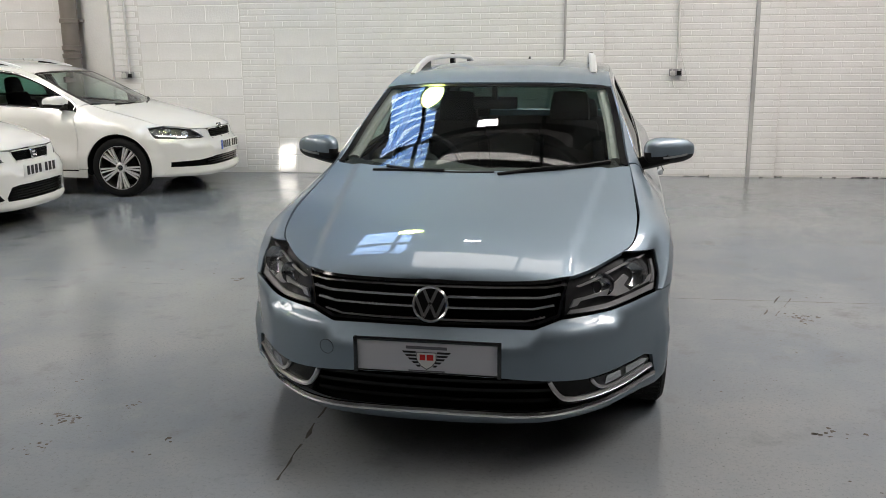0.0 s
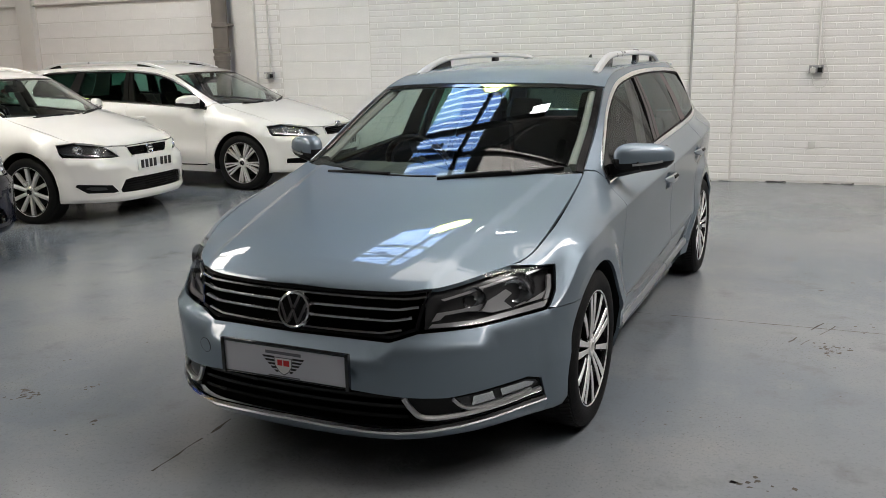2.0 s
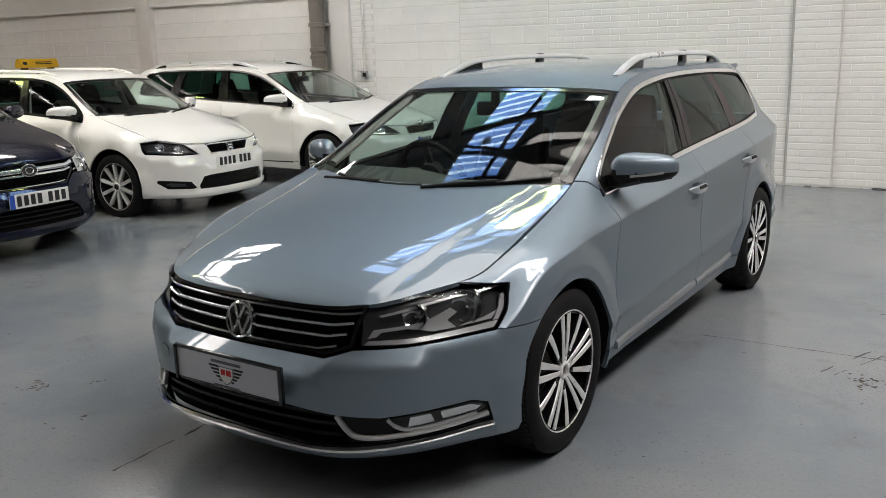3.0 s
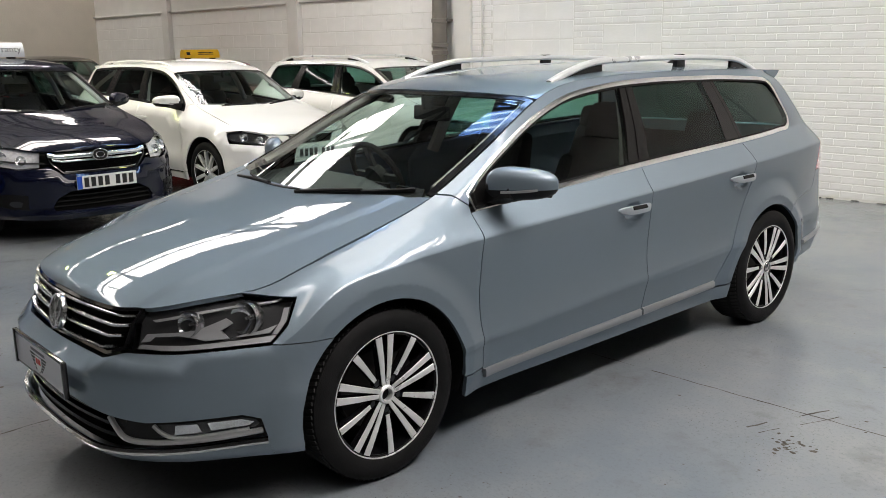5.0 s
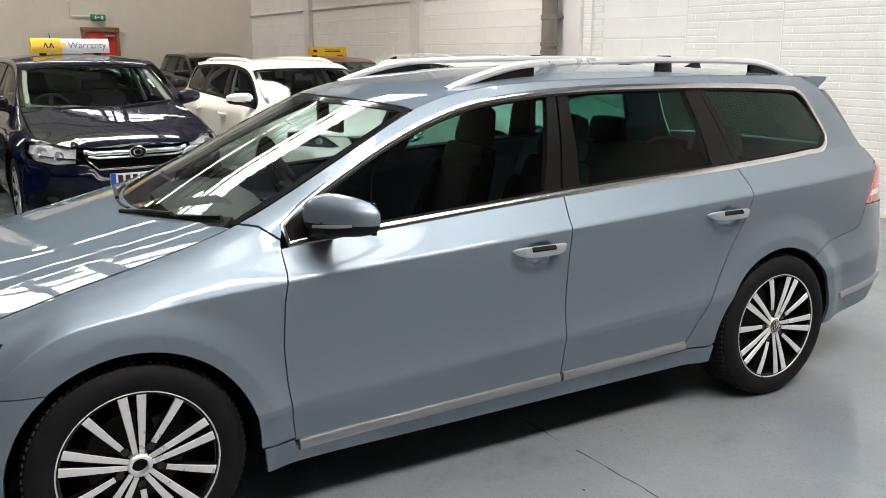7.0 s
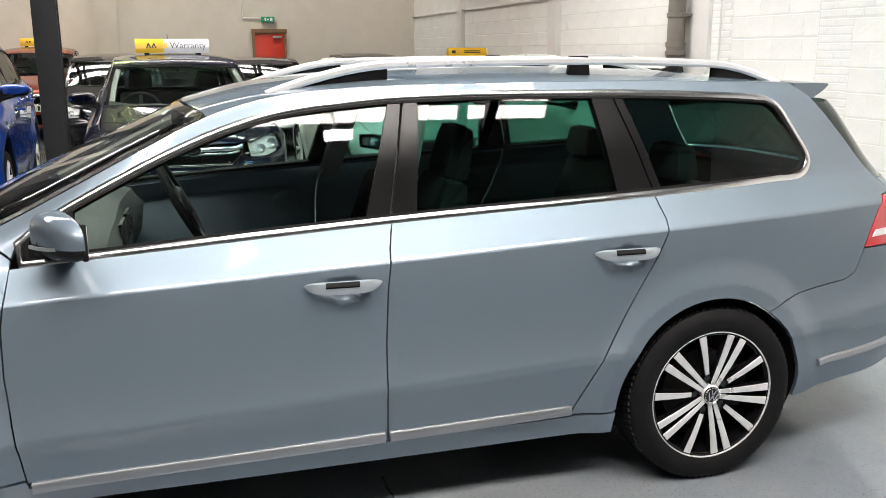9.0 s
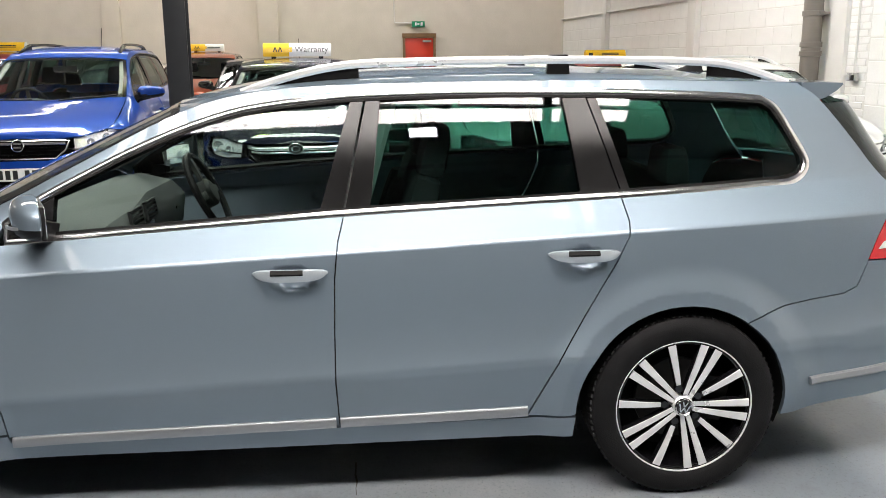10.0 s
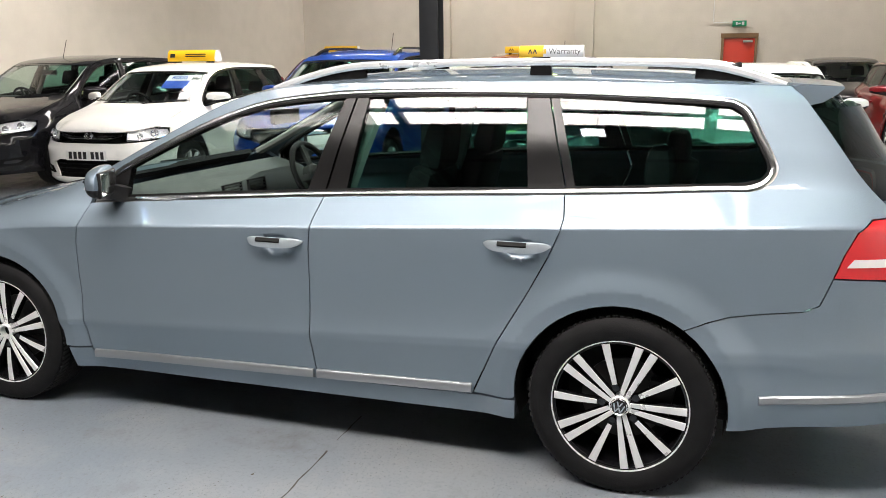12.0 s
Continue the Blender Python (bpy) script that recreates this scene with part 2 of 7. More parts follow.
def cut_up(outline, du, dv, extra=()):
    """A flat outline in (u, v), cut by a grid: points, faces and rim edges."""
    key = (tuple((round(a, 5), round(b, 5)) for a, b in outline), du, dv, extra)
    if key in CUTS:
        return CUTS[key]
    area = sum(a[0] * b[1] - b[0] * a[1] for a, b in zip(outline, outline[1:] + outline[:1]))
    pts = list(outline) if area > 0 else list(outline)[::-1]
    clean = [p for i, p in enumerate(pts) if abs(p[0] - pts[i - 1][0]) + abs(p[1] - pts[i - 1][1]) > 1e-5]
    bm = bmesh.new()
    bm.faces.new([bm.verts.new((u, v, 0)) for u, v in clean])
    for ax, step in ((0, du), (1, dv)):
        lo, hi = min(p[ax] for p in clean), max(p[ax] for p in clean)
        k = math.ceil(lo / step + 1e-4)
        spots = list(extra) if ax else []
        while k * step < hi - 1e-4:
            if not any(abs(k * step - q) < 0.004 for q in spots):
                spots.append(k * step + 0.00013)
            k += 1
        for q in spots:
            co = (q, 0, 0) if ax == 0 else (0, q, 0)
            bmesh.ops.bisect_plane(bm, geom=bm.verts[:] + bm.edges[:] + bm.faces[:], dist=1e-6, plane_co=co, plane_no=(1, 0, 0) if ax == 0 else (0, 1, 0))
    bm.normal_update()
    bm.verts.index_update()
    uv = np.array([v.co[:2] for v in bm.verts])
    faces = [[v.index for v in (f.verts if f.normal.z > 0 else reversed(f.verts[:]))] for f in bm.faces]
    count = {}
    for f in faces:
        for a, b in zip(f, f[1:] + f[:1]):
            count[(a, b)] = True
    rim = [e for e in count if (e[1], e[0]) not in count]
    bm.free()
    CUTS[key] = (uv, faces, rim)
    return CUTS[key]


def sheet(name, outline, fn, material, parent, label="", du=0.05, dv=0.05, depth=0.018, lift=0.0, extra=()):
    """A panel: an outline laid on a surface fn(u, v) -> places, normals, with a turned-in edge."""
    uv, faces, rim = cut_up(outline, du, dv, extra)
    pos, nrm = fn(uv[:, 0], uv[:, 1])
    pos = pos + nrm * lift
    verts, norms, fcs = list(pos), list(nrm), list(faces)
    for a, b in rim:
        k = len(verts)
        ia, ib = pos[a] - nrm[a] * depth, pos[b] - nrm[b] * depth
        e = pos[b] - pos[a]
        d = np.cross(e, nrm[a])
        d = d / max(np.linalg.norm(d), 1e-9)
        verts += [pos[a], pos[b], ib, ia]
        norms += [d] * 4
        fcs.append((k + 1, k, k + 3, k + 2))
    return obj(name, mesh_from(name, verts, fcs, norms), material, parent, label)


def inset(outline, d):
    """The outline drawn in by d all round."""
    area = sum(a[0] * b[1] - b[0] * a[1] for a, b in zip(outline, outline[1:] + outline[:1]))
    pts = [np.array(p, float) for p in (outline if area > 0 else outline[::-1])]
    pts = [p for i, p in enumerate(pts) if np.abs(p - pts[i - 1]).sum() > 1e-4]
    out = []
    for i, p in enumerate(pts):
        a, b = p - pts[i - 1], pts[(i + 1) % len(pts)] - p
        a, b = a / np.linalg.norm(a), b / np.linalg.norm(b)
        na, nb = np.array((-a[1], a[0])), np.array((-b[1], b[0]))
        m = na + nb
        m = m / max(np.linalg.norm(m), 0.3)
        out.append(tuple(p + m * d / max(m @ na, 0.5)))
    return out


# ---- car bodies ----
PLAN = [(0, -0.900), (0.26, -0.886), (0.47, -0.838), (0.64, -0.715), (0.765, -0.545), (0.838, -0.40), (0.868, -0.22), (0.875, 0.0), (0.880, 0.5), (0.885, 1.2),
        (0.885, 2.0), (0.878, 2.712), (0.848, 3.15), (0.782, 3.50), (0.63, 3.74), (0.39, 3.84), (0, 3.87)]
# height and inset: bottom, strip, lower crease (2), crease (2), belt, mid glass, glass top, edge
FRONT = [(0.19, 0.035), (0.235, 0.0), (0.30, 0.014), (0.40, 0.007), (0.497, 0.0), (0.507, 0.012), (0.556, 0.066), (0.65, 0.092), (0.68, 0.097), (0.702, 0.105)]
KNEE = [(0.195, 0.05), (0.235, 0.008), (0.30, 0.014), (0.40, 0.007), (0.518, 0.0), (0.528, 0.011), (0.578, 0.060), (0.65, 0.079), (0.685, 0.088), (0.710, 0.102)]
CORNER = [(0.20, 0.05), (0.24, 0.012), (0.30, 0.012), (0.40, 0.006), (0.555, 0.0), (0.565, 0.011), (0.625, 0.058), (0.69, 0.083), (0.725, 0.102), (0.742, 0.115)]
CHEEK = [(0.21, 0.04), (0.25, 0.010), (0.32, 0.006), (0.42, 0.002), (0.580, 0.0), (0.590, 0.009), (0.65, 0.042), (0.72, 0.069), (0.752, 0.100), (0.768, 0.126)]
FENDER_FRONT = [(0.22, 0.03), (0.27, 0.01), (0.36, 0.004), (0.44, 0.0), (0.758, 0.010), (0.772, 0.018), (0.797, 0.044), (0.82, 0.080), (0.832, 0.108), (0.838, 0.138)]
AXLE_FRONT = [(0.22, 0.04), (0.28, 0.02), (0.38, 0.006), (0.44, 0.002), (0.785, 0.008), (0.799, 0.015), (0.83, 0.045), (0.86, 0.088), (0.878, 0.118), (0.885, 0.148)]
COWL = [(0.195, 0.05), (0.30, 0.022), (0.40, 0.006), (0.42, 0.004), (0.815, 0.007), (0.829, 0.013), (0.885, 0.053), (0.93, 0.100), (0.960, 0.136), (0.982, 0.171)]
HINGE = [(0.195, 0.055), (0.30, 0.026), (0.41, 0.006), (0.43, 0.003), (0.822, 0.006), (0.836, 0.013), (0.916, 0.098), (0.94, 0.108), (0.985, 0.135), (1.035, 0.190)]
MIRROR_LINE = [(0.195, 0.066), (0.305, 0.036), (0.415, 0.004), (0.44, 0.004), (0.832, 0.006), (0.846, 0.013), (0.927, 0.100), (0.99, 0.125), (1.078, 0.166), (1.115, 0.203)]
SCREEN_MID = [(0.195, 0.066), (0.315, 0.036), (0.43, 0.003), (0.45, 0.003), (0.846, 0.006), (0.860, 0.013), (0.946, 0.097), (1.07, 0.149), (1.210, 0.222), (1.262, 0.248)]
SCREEN_TOP = [(0.195, 0.066), (0.317, 0.036), (0.435, 0.003), (0.455, 0.003), (0.852, 0.006), (0.866, 0.013), (0.954, 0.096), (1.10, 0.155), (1.258, 0.238), (1.322, 0.270)]
DRIVER = [(0.200, 0.066), (0.325, 0.036), (0.45, 0.003), (0.47, 0.003), (0.865, 0.006), (0.879, 0.013), (0.973, 0.095), (1.15, 0.168), (1.338, 0.264), (1.385, 0.287)]
PILLAR_B = [(0.204, 0.066), (0.335, 0.036), (0.465, 0.003), (0.49, 0.003), (0.883, 0.006), (0.897, 0.013), (0.997, 0.096), (1.18, 0.168), (1.374, 0.266), (1.408, 0.283)]
PILLAR_C = [(0.208, 0.066), (0.35, 0.036), (0.50, 0.003), (0.525, 0.003), (0.921, 0.006), (0.935, 0.013), (1.031, 0.100), (1.20, 0.174), (1.378, 0.270), (1.413, 0.288)]
AXLE_REAR = [(0.24, 0.05), (0.36, 0.020), (0.51, 0.003), (0.54, 0.003), (0.940, 0.006), (0.954, 0.013), (1.050, 0.108), (1.20, 0.171), (1.366, 0.262), (1.408, 0.288)]
PILLAR_D = [(0.25, 0.04), (0.37, 0.012), (0.51, 0.003), (0.55, 0.003), (0.952, 0.007), (0.966, 0.014), (1.064, 0.126), (1.20, 0.182), (1.348, 0.255), (1.400, 0.306)]
TAIL_SIDE = [(0.28, 0.03), (0.38, 0.008), (0.50, 0.002), (0.56, 0.003), (0.962, 0.020), (0.976, 0.027), (1.07, 0.118), (1.20, 0.195), (1.33, 0.295), (1.388, 0.405)]
TAIL_CORNER = [(0.30, 0.04), (0.38, 0.010), (0.50, 0.002), (0.56, 0.008), (0.945, 0.07), (0.965, 0.08), (1.07, 0.180), (1.20, 0.31), (1.33, 0.44), (1.384, 0.51)]
TAIL = [(0.30, 0.04), (0.38, 0.010), (0.50, 0.002), (0.56, 0.01), (0.945, 0.09), (0.965, 0.10), (1.07, 0.210), (1.20, 0.35), (1.33, 0.48), (1.384, 0.56)]
STATIONS = [
    (0, -0.900, FRONT), (0.36, -0.868, FRONT), (0.52, -0.81, KNEE), (0.70, -0.64, CORNER), (0.822, -0.44, CHEEK),
    (0.868, -0.2, FENDER_FRONT),
    (0.875, 0.0, AXLE_FRONT),
    (0.879, 0.365, COWL),
    (0.880, 0.485, HINGE),
    (0.881, 0.64, MIRROR_LINE),
    (0.883, 0.91, SCREEN_MID),
    (0.884, 1.03, SCREEN_TOP),
    (0.885, 1.30, DRIVER),
    (0.885, 1.66, PILLAR_B),
    (0.884, 2.41, PILLAR_C),
    (0.880, 2.80, AXLE_REAR),
    (0.852, 3.09, PILLAR_D),
    (0.79, 3.46, TAIL_SIDE),
    (0.60, 3.76, TAIL_CORNER),
    (0, 3.87, TAIL),
]
AXLE, ARCH = 0.318, 0.362
FY, RY = 0.0, 2.712


class Shell:
    """The skin of a car: side(s, z) round its flanks, top(kind)(x, y) over bonnet, screen and roof. Forward is -y."""

    def __init__(self, kx=1.0, ymap=None, zmap=None, dents=()):
        half = catmull([(-PLAN[1][0], PLAN[1][1])] + PLAN + [(-PLAN[-2][0], PLAN[-2][1])], 24)
        c = np.array(half[24:-24])
        c[0, 0] = c[-1, 0] = 0
        t = np.gradient(c, axis=0)
        t /= np.linalg.norm(t, axis=1)[:, None]
        self.c, self.n = c, np.stack([t[:, 1], -t[:, 0]], 1)
        self.s = np.concatenate([[0], np.cumsum(np.linalg.norm(np.diff(c, axis=0), axis=1))])
        ss = [self.s[np.argmin(((c - np.array([x, y])) ** 2).sum(1))] for x, y, _ in STATIONS]
        grid = np.linspace(0, self.s[-1], 700)
        K = len(FRONT)
        self.grid = grid
        self.Z = np.stack([curve1(ss, [st[2][k][0] for st in STATIONS])(grid) for k in range(K)], 1)
        self.D = np.stack([curve1(ss, [st[2][k][1] for st in STATIONS])(grid) for k in range(K)], 1)
        self.Z, self.D = self.calm(self.Z), self.calm(self.D)
        self.kx = kx
        self.fy = curve1(*ymap) if ymap else None
        self.fz = curve1(*zmap) if zmap else None
        self.dents = dents
        sg = np.linspace(0, self.s[-1], 900)
        e = self.raw(sg, self.edge_z(sg))
        self.es, self.ex, self.ey, self.ez = sg, e[:, 0], np.maximum.accumulate(e[:, 1] + np.arange(900) * 1e-9), e[:, 2]
        self.kinds = {
            "bonnet": (curve1([-0.80, -0.775, -0.70, -0.5, -0.2, 0.15, 0.5], [0.702, 0.728, 0.762, 0.824, 0.886, 0.958, 1.03]), 2.4),
            "screen": (curve1([0.0, 0.15, 0.45, 0.96, 1.2], [0.885, 0.962, 1.112, 1.340, 1.44]), 2.3),
            "roof": (curve1([0.85, 0.96, 1.25, 1.7, 2.2, 2.7, 3.2, 3.6], [1.300, 1.342, 1.408, 1.448, 1.456, 1.444, 1.408, 1.360]), 2.6),
        }

    def smooth_panes(self):
        """Fits even surfaces to the skin where the side glass lies."""
        ys, ks = np.meshgrid(np.linspace(0.52, 3.15, 60), np.linspace(0.0, 1.0, 9))
        ys, ks = ys.ravel(), ks.ravel()
        b, t = BELT(ys), top_line(np.clip(ys, 0.51, 3.08))
        z = b + (t - b) * ks
        s = np.interp(ys, self.c[:, 1], self.s)
        p = self.raw(s, z)
        A = self.terms(ys, z)
        self.fx, self.fyo = np.linalg.lstsq(A, p[:, 0], rcond=None)[0], np.linalg.lstsq(A, p[:, 1] - ys, rcond=None)[0]

    @staticmethod
    def terms(y, z):
        y, z = (y - 1.85) / 1.35, (z - 1.18) / 0.2
        return np.stack([np.ones_like(y), y, y ** 2, y ** 3, y ** 4, z, z ** 2, y * z, y * y * z, y * z * z], 1)

    def pane(self, u, v):
        """The even surface of the side glass."""
        def f(s, z):
            y = np.interp(np.abs(s), self.s, self.c[:, 1])
            A = self.terms(y, z)
            return np.stack([np.sign(s) * (A @ self.fx), y + A @ self.fyo, z], 1)
        return self.both(f, u, v)

    @staticmethod
    def calm(a, width=8):
        """Smooths the columns of a table along the skin."""
        r = np.arange(-3 * width, 3 * width + 1)
        k = np.exp(-0.5 * (r / width) ** 2)
        p = np.concatenate([a[1:3 * width + 1][::-1], a, a[-3 * width - 1:-1][::-1]])
        return np.stack([np.convolve(p[:, j], k / k.sum(), "valid") for j in range(a.shape[1])], 1)

    def edge_z(self, s):
        return np.interp(np.abs(s), self.grid, self.Z[:, -1])

    def SY(self, y):
        return float(np.interp(y, self.c[:, 1], self.s))

    def F(self, x, z):
        """The place along the skin at the front where it is x wide at height z."""
        sg = np.linspace(0, self.SY(0.0), 260)
        px = self.raw(sg, np.full(260, float(z)))[:, 0]
        return float(np.sign(x) * np.interp(abs(x), np.maximum.accumulate(px + np.arange(260) * 1e-9), sg))

    def raw(self, s, z):
        s, z = np.asarray(s, float), np.asarray(z, float)
        a = np.abs(s)
        cx, cy = np.interp(a, self.s, self.c[:, 0]), np.interp(a, self.s, self.c[:, 1])
        nx, ny = np.interp(a, self.s, self.n[:, 0]), np.interp(a, self.s, self.n[:, 1])
        i = np.clip(np.searchsorted(self.grid, a) - 1, 0, len(self.grid) - 2)
        f = ((a - self.grid[i]) / (self.grid[i + 1] - self.grid[i]))[:, None]
        Z, D = self.Z[i] * (1 - f) + self.Z[i + 1] * f, self.D[i] * (1 - f) + self.D[i + 1] * f
        d = pchip(Z, D, z)
        f = np.clip((z - Z[:, 5]) / (Z[:, 6] - Z[:, 5]), 0, 1)
        straight = D[:, 5] + (D[:, 6] - D[:, 5]) * f
        d = np.where((f > 0) & (f < 1), d + (straight - d) * np.clip((cy - 0.40) / 0.25, 0, 1) * 0.9, d)
        t = np.clip((z - Z[:, 3]) / (Z[:, 4] - Z[:, 3]), 0, 1)
        w = np.clip((np.abs(nx) - 0.85) / 0.12, 0, 1)
        k = np.clip((Z[:, 2] - z) / (Z[:, 2] - Z[:, 1]), 0, 1)
        d = d + (0.090 * t * (1 - t) ** 2 + 0.042 * k * (1 - k) ** 2 * (cy > 0.35)) * w
        for wy in (FY, RY):
            r = np.hypot(cy - wy, z - AXLE)
            q = np.clip((ARCH + 0.150 - r) / 0.10, 0, 1)
            d = d - 0.011 * q * q * (4 - 2 * q) * (np.abs(nx) > 0.7)
        for y0, z0, ry, rz, deep in self.dents:
            q = np.clip(1.25 - np.sqrt(((cy - y0) / ry) ** 2 + ((z - z0) / rz) ** 2), 0, 0.5) * 2
            d = d + deep * q * q * (3 - 2 * q)
        return np.stack([np.sign(np.where(s == 0, 1, s)) * (cx - nx * d), cy - ny * d, z], 1)

    def warp(self, p):
        p = np.array(p, float)
        p[:, 0] *= self.kx
        if self.fz:
            p[:, 2] = self.fz(p[:, 2])
        if self.fy:
            p[:, 1] = self.fy(p[:, 1])
        return p

    def both(self, f, u, v, e=1e-3):
        u, v = np.atleast_1d(np.asarray(u, float)), np.atleast_1d(np.asarray(v, float))
        p = self.warp(f(u, v))
        a = self.warp(f(u + e, v)) - self.warp(f(u - e, v))
        b = self.warp(f(u, v + e)) - self.warp(f(u, v - e))
        n = np.cross(a, b)
        return p, n / np.maximum(np.linalg.norm(n, axis=1), 1e-9)[:, None]

    def side(self, u, v):
        return self.both(self.raw, u, v)

    def edge(self, y, kind):
        """Half width and height of the upper edge at y."""
        y = np.asarray(y, float)
        x, z = np.interp(y, self.ey, self.ex), np.interp(y, self.ey, self.ez)
        if kind == "bonnet":
            k = (y - 0.365).clip(0)
            x, z = np.where(y > 0.365, 0.708, x), np.where(y > 0.365, 0.982 + 0.27 * k, z)
        if kind == "screen":
            k = (0.40 - y).clip(0)
            x40, z40 = np.interp(0.40, self.ey, self.ex), np.interp(0.40, self.ey, self.ez)
            x, z = np.where(y < 0.40, x40 + 0.19 * k, x), np.where(y < 0.40, z40 - 0.53 * k, z)
        return x, z

    def top(self, kind):
        zc, p = self.kinds[kind]
        def raw(x, y):
            w, ze = self.edge(y, kind)
            q = np.abs(x) / np.maximum(w, 1e-3)
            z = ze + (zc(y) - ze) * (1 - q ** p)
            if kind == "bonnet":
                xc = np.interp(y, [-0.75, 0.35], [0.47, 0.60])
                t = np.clip((xc - np.abs(x)) / 0.05 + 0.5, 0, 1)
                g = np.clip((y + 0.80) / 0.12, 0, 1)
                z = z + 0.010 * g * t * t * (3 - 2 * t)
            return np.stack([x, y, z], 1)
        return lambda u, v: self.both(raw, u, v)

    def on(self, u, v, lift=0.0):
        p, n = self.side(np.atleast_1d(u), np.atleast_1d(v))
        return [Vector(a + b * lift) for a, b in zip(p, n)], [Vector(b) for b in n]

    def arc(self, cy, a0, a1, r=ARCH, n=16):
        return [(self.SY(cy + r * math.cos(radians(a0 + (a1 - a0) * i / n))), AXLE + r * math.sin(radians(a0 + (a1 - a0) * i / n))) for i in range(n + 1)]


def flip(pts):
    return [(-u, v) for u, v in pts][::-1]


def dense(pts, step=0.06):
    out = []
    for a, b in zip(pts, pts[1:]):
        k = max(1, int(math.hypot(b[0] - a[0], b[1] - a[1]) / step))
        out += [(a[0] + (b[0] - a[0]) * i / k, a[1] + (b[1] - a[1]) * i / k) for i in range(k)]
    return out + [pts[-1]]


BELT = curve1([0.40, 0.485, 1.585, 2.50, 3.126, 3.3], [0.910, 0.916, 0.992, 1.035, 1.065, 1.073])
GLASS_TOP = [(3.09, 1.328), (3.055, 1.349), (2.75, 1.368), (2.41, 1.378), (2.0, 1.381), (1.66, 1.374), (1.45, 1.358), (1.275, 1.335), (1.10, 1.287), (0.907, 1.210), (0.77, 1.144), (0.635, 1.075), (0.55, 1.022), (0.505, 0.985)]
GLASS_REAR = [(3.08, 1.062), (3.13, 1.068), (3.17, 1.088), (3.192, 1.120), (3.186, 1.155), (3.14, 1.25), (3.105, 1.312)]
top_line = curve1([p[0] for p in GLASS_TOP[::-1]], [p[1] for p in GLASS_TOP[::-1]])


def zb(y):
    return float(BELT(y)[0])


def zt(y):
    return float(top_line(y)[0])


def make_wheel(style, R=0.318):
    """A wheel whose axle lies along x, its face towards +x: tyre, rim, spokes, cap, bolts, brake disc."""
    w = new("wheel")
    rim = 0.232 * R / 0.318 if style != "small" else 0.205
    bm = bmesh.new()
    add_lathe(bm, [(rim - 0.006, -0.105), (R - 0.05, -0.118), (R - 0.022, -0.112), (R - 0.006, -0.096), (R, -0.07), (R, 0.0), (R, 0.006), (R, 0.07), (R - 0.006, 0.094), (R - 0.022, 0.108),
                   (R - 0.045, 0.113), (rim + 0.02, 0.110), (rim + 0.006, 0.104), (rim - 0.006, 0.096)], 64, closed=True)
    tyre = part("tyre", bm, RUBBER, w)
    bm = bmesh.new()
    n = 84
    for i in range(n):
        a = 2 * math.pi * i / n
        for x in (0.066, 0.0, -0.060):
            add_box(bm, (0.044, 0.013, 0.008), (x, math.cos(a) * (R - 0.0032), math.sin(a) * (R - 0.0032)), rot(math.degrees(a) - 90, 0, 0) @ rot(0, 0, 18))
    tagged(part("tread", bm, TREAD, tyre), kind="stuff")
    bm = bmesh.new()
    add_lathe(bm, [(rim - 0.001, 0.094), (rim + 0.003, 0.100), (rim + 0.002, 0.103), (rim - 0.001, 0.103), (rim - 0.0025, 0.098), (rim - 0.0025, 0.090)], 64, closed=True)
    part("rim_lip", bm, ALLOY, w)
    bm = bmesh.new()
    add_lathe(bm, [(rim - 0.012, 0.092), (rim - 0.022, 0.03), (rim - 0.03, -0.09), (rim - 0.002, -0.10), (rim, 0.09)], 48, closed=True)
    part("rim_barrel", bm, GLOSS_BLACK if style == "twin" else DISC, w)
    bm = bmesh.new()
    add_lathe(bm, [(0.0, 0.0), (0.145, 0.0), (0.145, -0.02), (0.0, -0.02)], 40, at=(0.01, 0, 0))
    part("brake_disc", bm, DISC, w)
    bm = bmesh.new()
    add_box(bm, (0.07, 0.09, 0.16), (0.01, 0.12, 0.03))
    part("brake_caliper", bm, PLASTIC, w, bevel=0.01)
    bm = bmesh.new()
    add_lathe(bm, [(0.0, -0.06), (rim - 0.02, -0.06), (rim - 0.02, -0.065), (0.0, -0.065)], 32)
    part("wheel_backing", bm, SEAL, w)

    def spoke(a, r0, r1, w0, w1, mtl, x0=0.088, x1=0.098, skew=0.0, name="spoke", thin=False):
        bm = bmesh.new()
        rings = []
        for i in range(7):
            t = i / 6
            r, wd = r0 + (r1 - r0) * t, w0 + (w1 - w0) * t
            x = x0 + (x1 - x0) * t + 0.010 * math.sin(math.pi * t) * (0.3)
            off = skew * (1 - t)
            dp = 0.0015 if thin else 0.03
            sec = [(-wd / 2, 0), (-wd / 2 * 0.86, 0.003), (wd / 2 * 0.86, 0.003), (wd / 2, 0), (wd / 2 * 0.9, -dp), (-wd / 2 * 0.9, -dp)]
            ring = []
            for b, up in sec:
                y, z = r, b + off
                ring.append(bm.verts.new((x + up, y * math.cos(a) - z * math.sin(a), y * math.sin(a) + z * math.cos(a))))
            rings.append(ring)
        for p, q in zip(rings, rings[1:]):
            for j in range(6):
                bm.faces.new((p[j], p[(j + 1) % 6], q[(j + 1) % 6], q[j]))
        bm.faces.new(rings[0][::-1])
        bm.faces.new(rings[-1])
        return part(name, bm, mtl, w)
